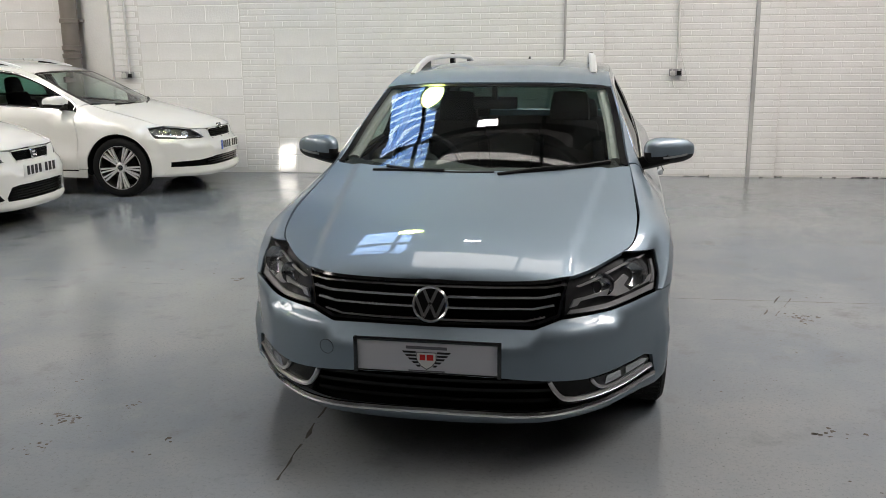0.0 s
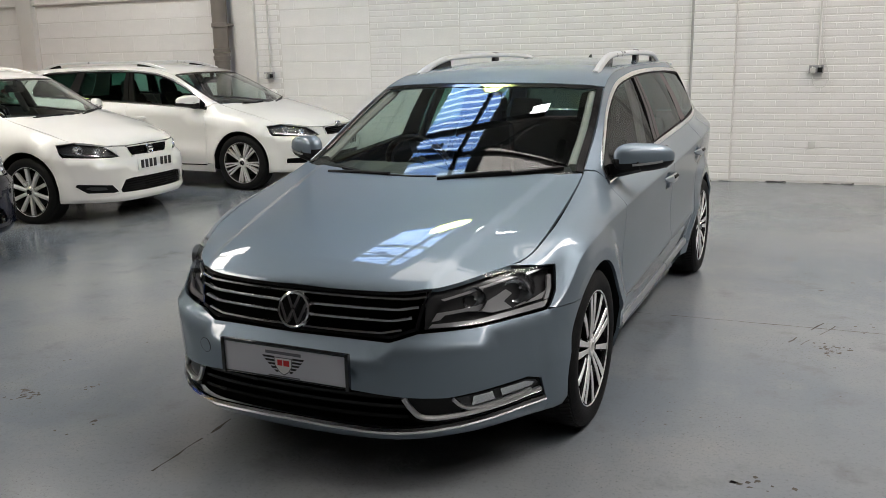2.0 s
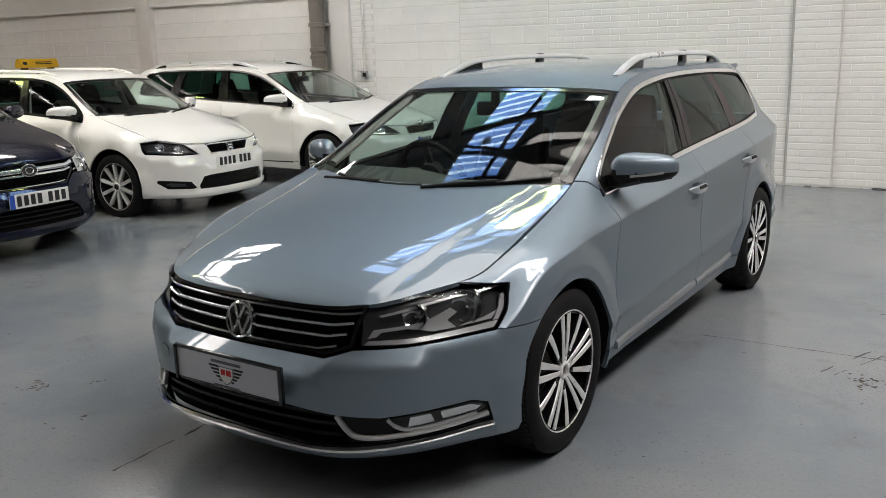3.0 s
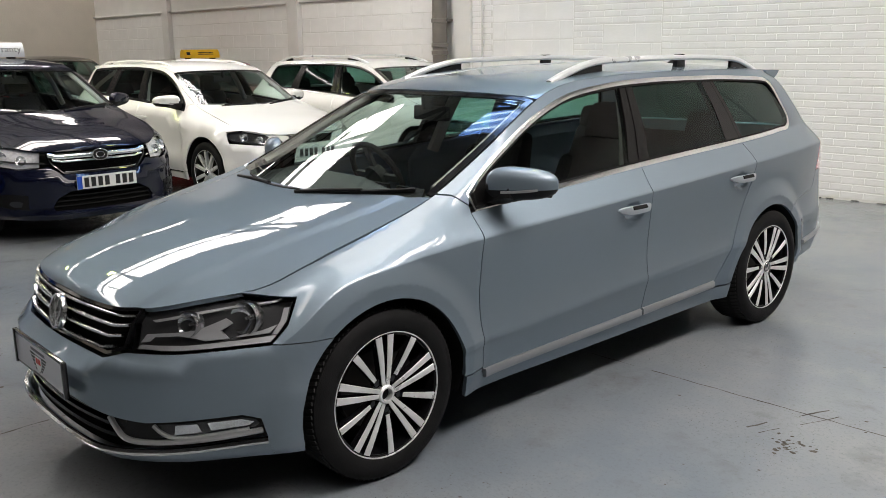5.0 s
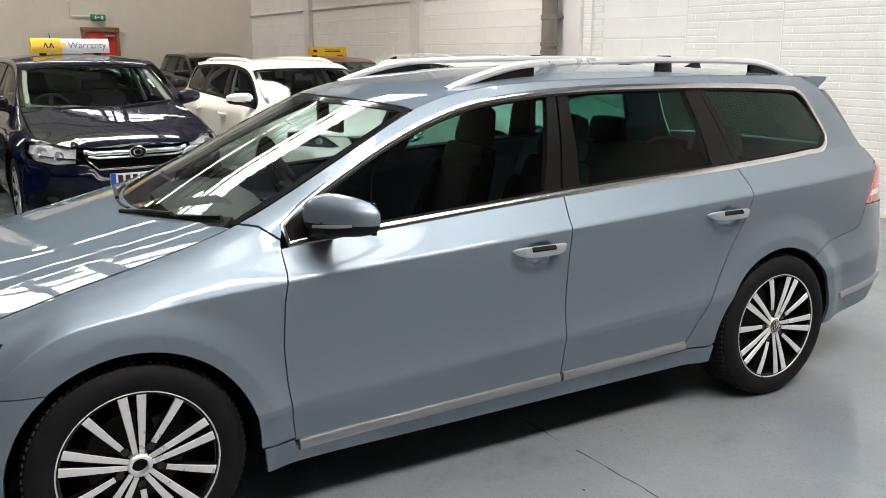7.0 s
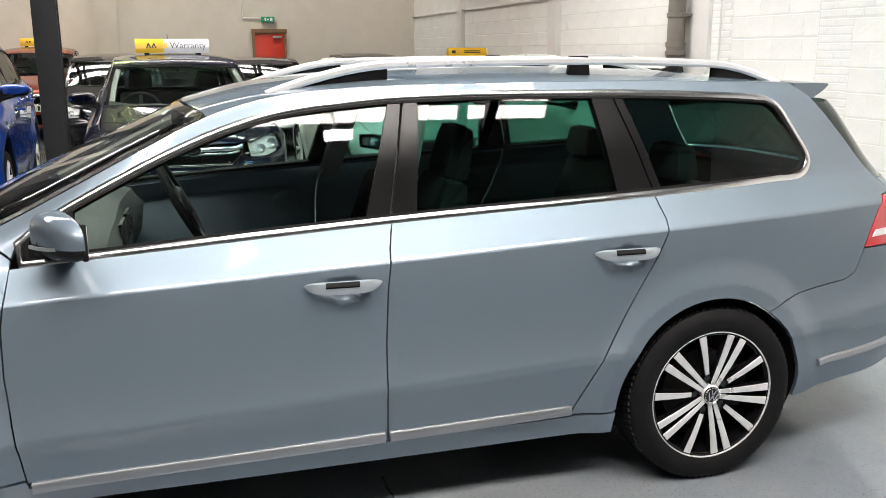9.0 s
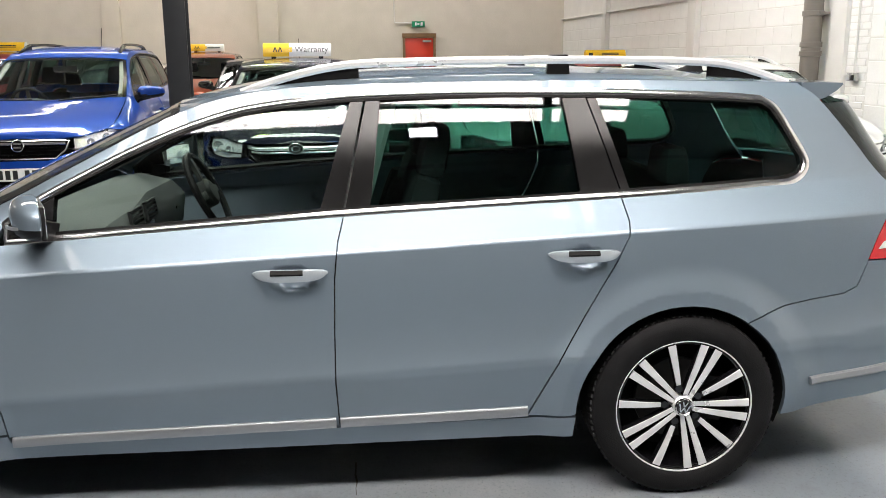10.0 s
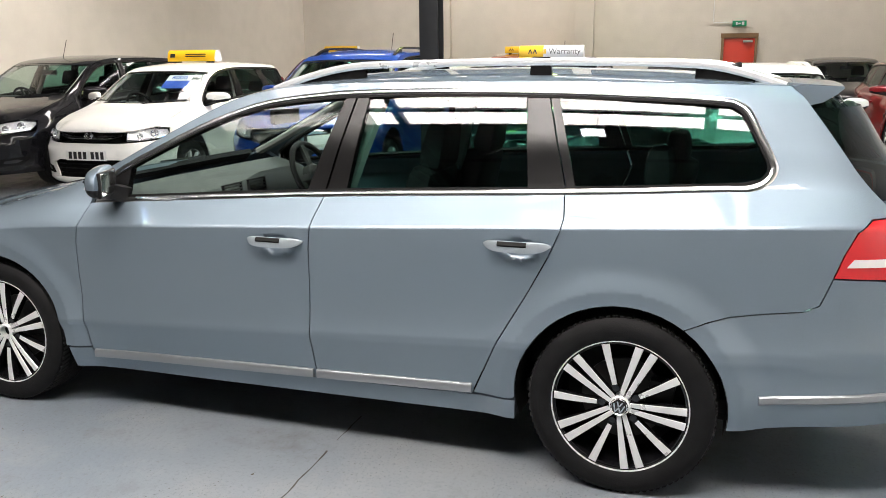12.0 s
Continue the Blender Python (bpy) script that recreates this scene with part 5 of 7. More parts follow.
DAY_E = glow("rooflight_sheet_wide", (1.0, 0.925, 0.875), SKYLIGHT * 0.76)
DAY_F = glow("rooflight_sheet_wide_valley", (1.0, 0.925, 0.875), SKYLIGHT * 0.50)
# weaker glow for the south end of the wide strip
DAY_G = glow("rooflight_sheet_dim", (1.0, 0.935, 0.875), SKYLIGHT * 0.175)
# glow of the strip added over the car as fill
DAY_H = glow("rooflight_sheet_fill", (1.0, 0.935, 0.875), SKYLIGHT * 0.10)
LAMP_GLOW = glow("lamp_yellow_green", (0.85, 1.0, 0.25), LAMP * 0.75)
LED_GLOW = glow("led_white", (1.0, 1.0, 0.98), LAMP * 0.75)

fl = room_box("floor", (END - 0.4, NEAR - 0.4, -0.12), (EAST + 0.4, BACK + 0.4, 0.0), FLOOR)
tagged(fl, "glossy blue-grey painted concrete floor", "floor", kind="structure")


def zroof(u):
    return 6.7 - 0.17 * abs((u - 0.6 + 9.0) % 18.0 - 9.0)


def wall(name, lo, hi, material, label):
    tagged(room_box(name, lo, hi, material), label, "wall", kind="structure")


wall("wall_north", (END - 0.3, BACK, -0.1), (EAST + 0.3, BACK + 0.3, 7.2), WALL_WHITE, "white painted brick and block wall")
wall("wall_west", (END - 0.3, FAR - 0.3, -0.1), (END, BACK, 7.2), WALL_CREAM, "cream painted block wall")
wall("wall_southwest", (END - 0.3, FAR - 0.3, -0.1), (-6.5, FAR, 7.2), WALL_CREAM, "cream painted block wall")
# south and east walls are unseen; their tone is set to cut bounce light
wall("wall_south", (-6.5, NEAR - 0.3, -0.1), (EAST + 0.3, NEAR, 7.2), WALL_DARK, "unseen plain wall, kept dark to cut light on the car")
wall("wall_south_return", (-6.5, NEAR, -0.1), (-6.2, FAR, 7.2), WALL_DARK, "unseen plain wall, kept dark to cut light on the car")
wall("wall_east", (EAST, NEAR, -0.1), (EAST + 0.3, BACK, 7.2), WALL_GREY, "unseen plain grey wall closing the hall")

# unseen dark panels added on the upper walls to dim bounce and reflections
tagged(room_box("wall_cladding", (END, FAR, 3.4), (END + 0.05, BACK, 6.9), WALL_DARK), "unseen dark panel high on the wall, added to dim reflections", "cladding", kind="structure")
tagged(room_box("wall_cladding", (END + 0.05, FAR, 3.4), (-6.5, FAR + 0.05, 6.9), WALL_DARK), "unseen dark panel high on the wall, added to dim reflections", "cladding", kind="structure")

tagged(room_box("wall_cladding", (EAST - 0.05, NEAR, 3.2), (EAST, BACK, 6.9), WALL_DARK), "unseen dark panel high on the wall, added to dim reflections", "cladding", kind="structure")

# roof sheets and rooflights: ribs run down the slope
# strips at u -1.5 and -15.4 are unseen fill, added to brighten the walls
LIGHTS = [(-3.0, -1.78), (-1.5, 2.6), (3.7, 4.75), (-7.7, -6.3), (-15.4, -14.7)]
SPAN = {-3.0: (2.6, 5.8), -1.5: (0.6, 3.5), 3.7: (-4.2, 4.3), -7.7: (-5.0, 4.5), -15.4: (-6.0, 6.0)}


def ribbed(u0, u1, v0, v1, pitch, amp):
    """A ribbed sheet between two lines of the roof: verts, crest faces, valley faces."""
    verts, crest, valley = [], [], []
    n = int((v1 - v0) / pitch)
    prof = [(0.0, 0), (0.52, 0), (0.60, 1), (0.92, 1)]
    us = [u0, u1] if not any(u0 < r < u1 for r in (-8.4, 0.6)) else [u0] + [r for r in (-8.4, 0.6) if u0 < r < u1] + [u1]
    rows = [(v0 + (i + f) * pitch, h) for i in range(n) for f, h in prof] + [(v1, 0)]
    for v, h in rows:
        verts += [(u, v, zroof(u) - amp * h) for u in us]
    k = len(us)
    for i in range(len(rows) - 1):
        for j in range(k - 1):
            (crest if rows[i][1] and rows[i + 1][1] else valley).append((i * k + j, i * k + j + 1, (i + 1) * k + j + 1, (i + 1) * k + j))
    return verts, crest, valley


edges = [END] + [x for a in sorted(LIGHTS) for x in a] + [EAST]
vs, fs = [], []
for a, b in zip(edges[::2], edges[1::2]):
    v, c, w = ribbed(a, b, NEAR, BACK, 0.36, 0.035)
    fs += [tuple(i + len(vs) for i in f) for f in c + w]
    vs += v
for a, b in LIGHTS:
    for v0, v1 in ((NEAR, SPAN[a][0]), (SPAN[a][1], BACK)):
        v, c, w = ribbed(a, b, v0, v1, 0.36, 0.035)
        fs += [tuple(i + len(vs) for i in f) for f in c + w]
        vs += v
ceiling = obj("ceiling", mesh_from("ceiling", vs, fs, smooth=False), ROOF_GREY, m=ROOM)
tagged(ceiling, "grey ribbed metal roof sheeting", "ceiling", kind="structure")
for a, b in LIGHTS:
    v, c, w = ribbed(a, b, *SPAN[a], 0.18, 0.020)
    if a == -3.0:
        # a split sheet lets a blade of sun through
        gap = (GAP[1] - 0.09, GAP[1] + 0.09)
        v, c, w = [], [], []
        for u0, u1, spans in ((a, GAP[0] - 0.11, [SPAN[a]]), (GAP[0] - 0.11, GAP[0] + 0.11, [(SPAN[a][0], gap[0]), (gap[1], SPAN[a][1])]), (GAP[0] + 0.11, b, [SPAN[a]])):
            for v0, v1 in spans:
                x, y, z = ribbed(u0, u1, v0, v1, 0.18, 0.020)
                c += [tuple(i + len(v) for i in f) for f in y]
                w += [tuple(i + len(v) for i in f) for f in z]
                v += x
    me = mesh_from("rooflight", v, c + w, smooth=False)
    me.materials.append({-3.0: DAY_D, 3.7: DAY_E, -1.5: DAY_H}.get(a, DAY_A))
    me.materials.append({-3.0: DAY_B, 3.7: DAY_F, -1.5: DAY_H}.get(a, DAY_C))
    me.materials.append(DAY_G)
    for i, p in enumerate(me.polygons):
        p.material_index = 0 if i < len(c) else 1
        # south end glows less, so that the car's front stays dark
        if a == 3.7 and p.center.y < -1.6:
            p.material_index = 2
    tagged(obj("rooflight", me, None, m=ROOM), "ribbed translucent rooflight strip, two of the five added as fill light", "rooflight", "rooflights", "structure")
# an unseen lid added over all sheets blocks the sky, open only for the sun
bm = bmesh.new()
gu, gv = GAP[0] + SUN_WAY[0] * 1.1, GAP[1] + SUN_WAY[1] * 1.1
lo, hi = (END - 0.5, NEAR - 0.5), (EAST + 0.5, BACK + 0.5)
for x0, y0, x1, y1 in ((lo[0], lo[1], hi[0], gv - 0.4), (lo[0], gv + 0.4, hi[0], hi[1]), (lo[0], gv - 0.4, gu - 0.4, gv + 0.4), (gu + 0.4, gv - 0.4, hi[0], gv + 0.4)):
    add_box(bm, (x1 - x0, y1 - y0, 0.1), ((x0 + x1) / 2, (y0 + y1) / 2, 7.25))
tagged(part("roof_cover", bm, ROOF_GREY, None, m=ROOM), "unseen lid above the roof sheets that shuts out the sky", "roof", kind="structure")


def beam(bm, a, b, w, h):
    a, b = Vector(a), Vector(b)
    d = b - a
    q = d.to_track_quat("X", "Z").to_matrix()
    add_box(bm, (d.length, w, h), (a + b) / 2, q)


# steel trusses across the hall, purlins along it
for v in (-9.7, -5.4, -1.1, 3.2):
    tr = tagged(new("roof_truss"), "dark painted steel lattice roof truss", "roof truss", "roof trusses", "structure")
    tr.matrix_local = ROOM
    us = list(np.arange(-16.6, EAST - 0.2, 1.85))
    bm = bmesh.new()
    for a, b in zip(us, us[1:]):
        beam(bm, (a, v, zroof(a) - 0.12), (b, v, zroof(b) - 0.12), 0.10, 0.10)
    part("top_chord", bm, STEEL, tr)
    bm = bmesh.new()
    beam(bm, (us[0], v, 4.95), (us[-1], v, 4.95), 0.10, 0.10)
    part("bottom_chord", bm, STEEL, tr)
    for i, (a, b) in enumerate(zip(us, us[1:])):
        bm = bmesh.new()
        beam(bm, (a, v, 4.95 if i % 2 else zroof(a) - 0.12), (b, v, zroof(b) - 0.12 if i % 2 else 4.95), 0.06, 0.06)
        part("truss_diagonal", bm, STEEL, tr)
for u in (-15.0, -13.85, -11.5, -8.95, -7.2, -4.3, -2.05, 0.6, 2.2, 4.2, 6.2, 8.0, 10.2):
    tagged(room_box("purlin", (u - 0.04, NEAR, zroof(u) - 0.16), (u + 0.04, BACK, zroof(u) - 0.06), STEEL), "dark steel roof purlin", "purlin", "purlins", "structure")


def high_bay(u, v, z):
    L = tagged(new("high_bay_lamp"), "round high-bay lamp glowing yellow-green", "ceiling lamp", "high-bay lamps")
    L.matrix_local = ROOM @ Matrix.Translation((u, v, z))
    bm = bmesh.new()
    add_lathe(bm, [(0.05, 0.30), (0.10, 0.28), (0.13, 0.18), (0.24, 0.0), (0.25, 0.0), (0.14, 0.19), (0.11, 0.30)], 28, axis="z")
    part("shade", bm, SATIN, L)
    bm = bmesh.new()
    add_lathe(bm, [(0.0, 0.01), (0.20, 0.015), (0.225, 0.03), (0.0, 0.03)], 28, axis="z")
    part("lamp_disc", bm, LAMP_GLOW, L)
    bm = bmesh.new()
    add_lathe(bm, [(0.008, 0.30), (0.008, zroof(u) - z)], 8, axis="z")
    part("hanger", bm, STEEL, L)


def flood(u, v, z):
    L = tagged(new("led_floodlight"), "square white LED light under the roof", "ceiling lamp", "LED lights")
    L.matrix_local = ROOM @ Matrix.Translation((u, v, z))
    bm = bmesh.new()
    add_box(bm, (0.34, 0.34, 0.06), (0, 0, 0.035))
    part("housing", bm, STEEL, L, bevel=0.008)
    bm = bmesh.new()
    add_box(bm, (0.29, 0.29, 0.01), (0, 0, 0.0))
    part("panel", bm, LED_GLOW, L)
    bm = bmesh.new()
    add_lathe(bm, [(0.008, 0.06), (0.008, zroof(u) - z)], 8, axis="z")
    part("hanger", bm, STEEL, L)


# lamps at u -7 and beyond are assumed, added out of view
for u, v in ((-1.48, 4.2), (-7.4, 0.0), (-12.5, 0.0)):
    high_bay(u, v, 4.9)
for u, v in ((-0.45, 3.4), (4.3, 1.7), (-7.0, 4.0)):
    flood(u, v, 5.1)


# ---- the blue-grey estate car ----
TWIN = make_wheel("twin", 0.321)
SPOTS = [(1.415, 0.828), (2.357, 0.869)]
hero_shell = Shell(dents=[(y + 0.005, z - 0.022, 0.062, 0.036, 0.024) for y, z in SPOTS])
hero = tagged(new("estate_car"), "blue-grey metallic estate car with silver roof rails", "car")
hp, ha = body(hero, hero_shell, BLUE_GREY, 0.018, (CLEAR, DARK, DARK, True, WIND), True)
HERO_NOSE = dict(
    bumper_top=[(0, 0.545), (0.2, 0.545), (0.37, 0.541), (0.462, 0.571), (0.64, 0.583), (0.811, 0.603)],
    opening=dict(end=0.81, top=[(0, 0.385), (0.26, 0.375), (0.433, 0.361), (0.56, 0.352), (0.70, 0.368), (0.767, 0.375), (0.80, 0.358)],
                 low=[(0, 0.254), (0.2, 0.252), (0.375, 0.246), (0.60, 0.261), (0.81, 0.290)]),
    grille=dict(edge=0.482, top0=0.70, bot0=0.556, pts=[(0.466, 0.66), (0.452, 0.585), (0.372, 0.556)],
                slats=[(0.684, 0.474, 0.006, CHROME, 0.006), (0.648, 0.455, 0.010, CHROME, 0.0065), (0.610, 0.435, 0.012, CHROME, 0.0065), (0.568, 0.405, 0.014, CHROME, 0.0065)]),
    lamp=dict(low=[(0.476, 0.583), (0.62, 0.590), (0.807, 0.611), (0.814, 0.66), (0.796, 0.733)], edge=[-0.458, -0.50, -0.56, -0.62, -0.68, -0.722],
              house=LAMP_SMOKE, bowl=BOWL, bowls=[(0.610, 0.668, 0.042), (0.724, 0.684, 0.054)], bars=[([(0.488, 0.588), (0.62, 0.593), (0.803, 0.615), (0.806, 0.634), (0.735, 0.622), (0.62, 0.607), (0.50, 0.600)], LAMP_BAR),
                    ([(0.497, 0.607), (0.522, 0.612), (0.534, 0.626), (0.60, 0.634), (0.642, 0.628), (0.665, 0.622), (0.715, 0.628), (0.690, 0.650), (0.708, 0.672), (0.690, 0.688), (0.672, 0.674), (0.640, 0.652), (0.60, 0.645), (0.512, 0.634)], LAMP_BAR),
                    ([(0.796, 0.636), (0.806, 0.638), (0.807, 0.672), (0.798, 0.712), (0.790, 0.712), (0.797, 0.672)], LAMP_BAR),
                    ([(0.722, 0.630), (0.790, 0.641), (0.795, 0.664), (0.772, 0.648), (0.738, 0.638)], LAMP_BAR),
                    ([(0.520, 0.680), (0.62, 0.709), (0.70, 0.730), (0.775, 0.742), (0.772, 0.736), (0.69, 0.720), (0.62, 0.700), (0.53, 0.674)], LAMP_BAR)]),
    fogs=[dict(bezel=[(0.43, 0.358), (0.56, 0.350), (0.70, 0.366), (0.767, 0.373), (0.798, 0.356), (0.806, 0.294), (0.70, 0.274), (0.55, 0.264), (0.47, 0.27)],
               lens=[(0.583, 0.345), (0.70, 0.357), (0.765, 0.364), (0.788, 0.355), (0.797, 0.338), (0.784, 0.323), (0.64, 0.301), (0.612, 0.303)], mirrors=[[(0.628, 0.311), (0.688, 0.320), (0.682, 0.349), (0.634, 0.344)], [(0.706, 0.324), (0.776, 0.335), (0.785, 0.346), (0.764, 0.358), (0.702, 0.352)]])],
)
F, mir = nose(hero, hero_shell, BLUE_GREY, hp, ha, HERO_NOSE)
for sg in (1, -1):
    path = catmull([(0.430, 0.357), (0.452, 0.318), (0.485, 0.288), (0.56, 0.282), (0.70, 0.295), (0.80, 0.315)], 5)
    pts, ns = hero_shell.on([hero_shell.F(sg * x, z) for x, z in path], [z for _, z in path], -0.002)
    hook = catmull([(0.578, 0.343), (0.596, 0.318), (0.622, 0.303), (0.66, 0.302), (0.72, 0.311), (0.775, 0.322)], 4)
    hook_pts, hook_ns = hero_shell.on([hero_shell.F(sg * x, z) for x, z in hook], [z for _, z in hook], -0.002)
    swept("fog_lamp_trim", hook_pts, hook_ns, [(-0.006, -0.008), (-0.006, 0.001), (0, 0.004), (0.006, 0.001), (0.006, -0.008)], SATIN, hero)
    swept("fog_trim", pts, ns, [(-0.008, -0.01), (-0.008, 0.002), (0, 0.006), (0.008, 0.002), (0.008, -0.01)], SATIN, hero)
path = mir([(hero_shell.F(x, z), z) for x, z in catmull([(0.81, 0.281), (0.60, 0.253), (0.375, 0.240), (0.2, 0.243), (0, 0.246)], 6)])
pts, ns = hero_shell.on([u for u, _ in path], [v for _, v in path], 0.002)
swept("lip_trim", pts, ns, [(-0.010, -0.01), (-0.010, 0.003), (0, 0.007), (0.010, 0.003), (0.010, -0.01)], CHROME, hero)
for sg in (1, -1):
    for a, b in ((0.492, 1.541), (1.556, 2.186)):
        ys = np.linspace(a, b, 14)
        zs = 0.273 + (ys - 0.48) * 0.0270
        pts, ns = hero_shell.on([sg * hero_shell.SY(y) for y in ys], zs, 0.011)
        swept("door_strip", pts, ns, [(-0.019, -0.022), (-0.019, -0.004), (-0.014, 0.002), (0.006, 0.008), (0.013, 0.006), (0.018, -0.001), (0.018, -0.022)], STRIP, hero)
    ys = np.linspace(3.165, 3.62, 10)
    pts, ns = hero_shell.on([sg * hero_shell.SY(y) for y in ys], 0.392 + (ys - 3.165) * 0.07, 0.008)
    swept("bumper_strip", pts, ns, [(-0.015, -0.016), (-0.015, -0.002), (-0.010, 0.003), (0.008, 0.005), (0.014, 0.0), (0.014, -0.016)], STRIP, hero)
badge(hero, hero_shell, 0.620, 0.066, "ring", 0.018)
hplate = plate(hero, hero_shell, -0.908, 0.452, 0.51, PLATE_SILVER, False, 0, True)
def decal(name, pts, material, parent, z=0.0082):
    bm = bmesh.new()
    a = [bm.verts.new((x, y, z)) for x, y in pts]
    b = [bm.verts.new((x, y, z - 0.001)) for x, y in pts]
    bm.faces.new(a)
    for i in range(len(pts)):
        bm.faces.new((a[i], b[i], b[(i + 1) % len(pts)], a[(i + 1) % len(pts)]))
    return part(name, bm, material, parent)


# dealer's mark on the plate: a shield between winged bars
decal("mark_shield", [(-0.036, 0.020), (0.036, 0.020), (0.036, -0.012), (0.020, -0.034), (0, -0.046), (-0.020, -0.034), (-0.036, -0.012)], GREY_INK, hplate)
decal("mark_shield_face", [(-0.033, 0.017), (0.033, 0.017), (0.033, -0.011), (0.018, -0.031), (0, -0.042), (-0.018, -0.031), (-0.033, -0.011)], PLATE_WHITE, hplate, 0.0090)
decal("mark_bar", [(-0.024, -0.010), (-0.004, -0.010), (-0.004, 0.011), (-0.024, 0.011)], RED_INK, hplate, 0.0096)
decal("mark_bar", [(0.001, -0.010), (0.025, -0.010), (0.025, 0.011), (0.001, 0.011)], RED_INK, hplate, 0.0096)
for i in range(5):
    y, l = 0.022 - 0.0125 * i, 0.050 - 0.0085 * i
    for sx in (-1, 1):
        x0 = 0.038 - 0.0022 * i * i * 0.4
        decal("mark_wing", [(sx * x0, y), (sx * (x0 + l), y), (sx * (x0 + l - 0.006), y - 0.0075), (sx * x0, y - 0.0075)][::sx], BLACK_INK, hplate)
decal("print_line", [(-0.074, 0.030), (0.074, 0.030), (0.074, 0.041), (-0.074, 0.041)], GREY_INK, hplate)
decal("print_line", [(-0.066, -0.053), (0.066, -0.053), (0.066, -0.048), (-0.066, -0.048)], GREY_INK, hplate)
# tow-eye cover
tp, tn = hero_shell.on(hero_shell.F(-0.385, 0.455), 0.455, 0.0)
bm = bmesh.new()
add_lathe(bm, [(0.0, 0.0012), (0.026, 0.0008), (0.0268, -0.004), (0.0, -0.004)], 28, axis="z")
part("tow_eye_cover", bm, BLUE_GREY, hero, m=Matrix.Translation(tp[0]) @ tn[0].to_track_quat("Z", "Y").to_matrix().to_4x4())
bm = bmesh.new()
add_lathe(bm, [(0.0268, 0.0003), (0.0282, 0.0003), (0.0282, -0.003), (0.0268, -0.003)], 28, axis="z", closed=True)
part("tow_eye_gap", bm, SEAL, hero, m=Matrix.Translation(tp[0]) @ tn[0].to_track_quat("Z", "Y").to_matrix().to_4x4())
mirrors(hero, hero_shell, BLUE_GREY)
handles(hero, hero_shell, SILVER_BLUE, SPOTS, True)
rails(hero, hero_shell)
wipers(hero, hero_shell)
interior(hero, hero_shell)
for y, r in ((FY, False), (FY, True), (RY, False), (RY, True)):
    w = put_wheel(TWIN, hero, (-1 if r else 1) * (0.768 if y else 0.760), y + (0.008 if y else 0), r, 0.321, turn=-0.20 if y else 0.23)
    if not y and not r:
        for c in [c for c in w.children_recursive if c.name.startswith(("hub_cap", "cap_mark", "cap_ring"))]:
            bpy.data.objects.remove(c)
        bm = bmesh.new()
        add_lathe(bm, [(0.0, 0.072), (0.026, 0.072), (0.026, 0.066), (0.0, 0.066)], 20)
        part("open_hub", bm, SEAL, w, "bare hub hole, its cap missing")
# small aerial fin at the back of the roof
p, _ = hero_shell.top("roof")(np.array([0.0]), np.array([2.98]))
bm = bmesh.new()
rings = []
for t, w, h in ((-0.085, 0.004, 0.004), (-0.06, 0.018, 0.010), (-0.02, 0.022, 0.022), (0.02, 0.020, 0.040), (0.045, 0.014, 0.048), (0.055, 0.010, 0.046), (0.062, 0.012, 0.004)):
    rings.append([bm.verts.new((sx * w * f, t, h * g - 0.004)) for sx, f, g in ((1, 1.2, 0), (1, 0.7, 0.55), (1, 0.22, 1), (-1, 0.22, 1), (-1, 0.7, 0.55), (-1, 1.2, 0))])
for a, b in zip(rings, rings[1:]):
    for j in range(6):
        bm.faces.new((a[j], a[(j + 1) % 6], b[(j + 1) % 6], b[j]))
bm.faces.new(rings[0])
bm.faces.new(rings[-1][::-1])
part("aerial_fin", bm, PIANO, hero, m=Matrix.Translation(p[0]))


# ---- the other cars ----
FIVE, TEN, SEVEN = make_wheel("five"), make_wheel("ten"), make_wheel("small", 0.305)
BASE_Y = [-0.90, -0.40, 0.0, 0.40, 1.03, 2.30, 2.712, 3.12, 3.87]
BASE_Z = [0.0, 0.318, 0.66, 0.98, 1.41, 1.46]
PLAIN = dict(
    bumper_top=[(0, 0.595), (0.2, 0.595), (0.36, 0.595), (0.50, 0.600), (0.64, 0.610), (0.808, 0.628)],
    opening=dict(end=0.5, top=[(0, 0.415), (0.30, 0.415), (0.40, 0.37), (0.44, 0.31)], low=[(0, 0.27), (0.2, 0.27), (0.43, 0.275)]),
    grille=dict(top0=0.674, bot0=0.606, pts=[(0.21, 0.674), (0.255, 0.668), (0.215, 0.608)], slats=[], surround=CHROME, lift=-0.02),
    lamp=dict(low=[(0.40, 0.612), (0.62, 0.622), (0.80, 0.652), (0.808, 0.70), (0.792, 0.735)], edge=[-0.458, -0.50, -0.56, -0.62, -0.68, -0.730],
              bowls=[(0.585, 0.665, 0.034), (0.70, 0.688, 0.042)], house=LAMP_GREY, bars=[([(0.44, 0.618), (0.62, 0.628), (0.78, 0.652), (0.79, 0.668), (0.62, 0.642), (0.46, 0.630)], CHROME)]),
    fogs=[dict(lift=0.003, bezel=[(0.55, 0.365), (0.66, 0.378), (0.775, 0.392), (0.785, 0.372), (0.72, 0.305), (0.54, 0.292), (0.50, 0.300)], lens=[(0.60, 0.352), (0.70, 0.366), (0.735, 0.350), (0.69, 0.325), (0.585, 0.322)])],
    intake_slats=3,
)


def tuned(**k):
    c = dict(PLAIN)
    for key, v in k.items():
        c[key] = {**c[key], **v} if isinstance(v, dict) and key in c else v
    return c


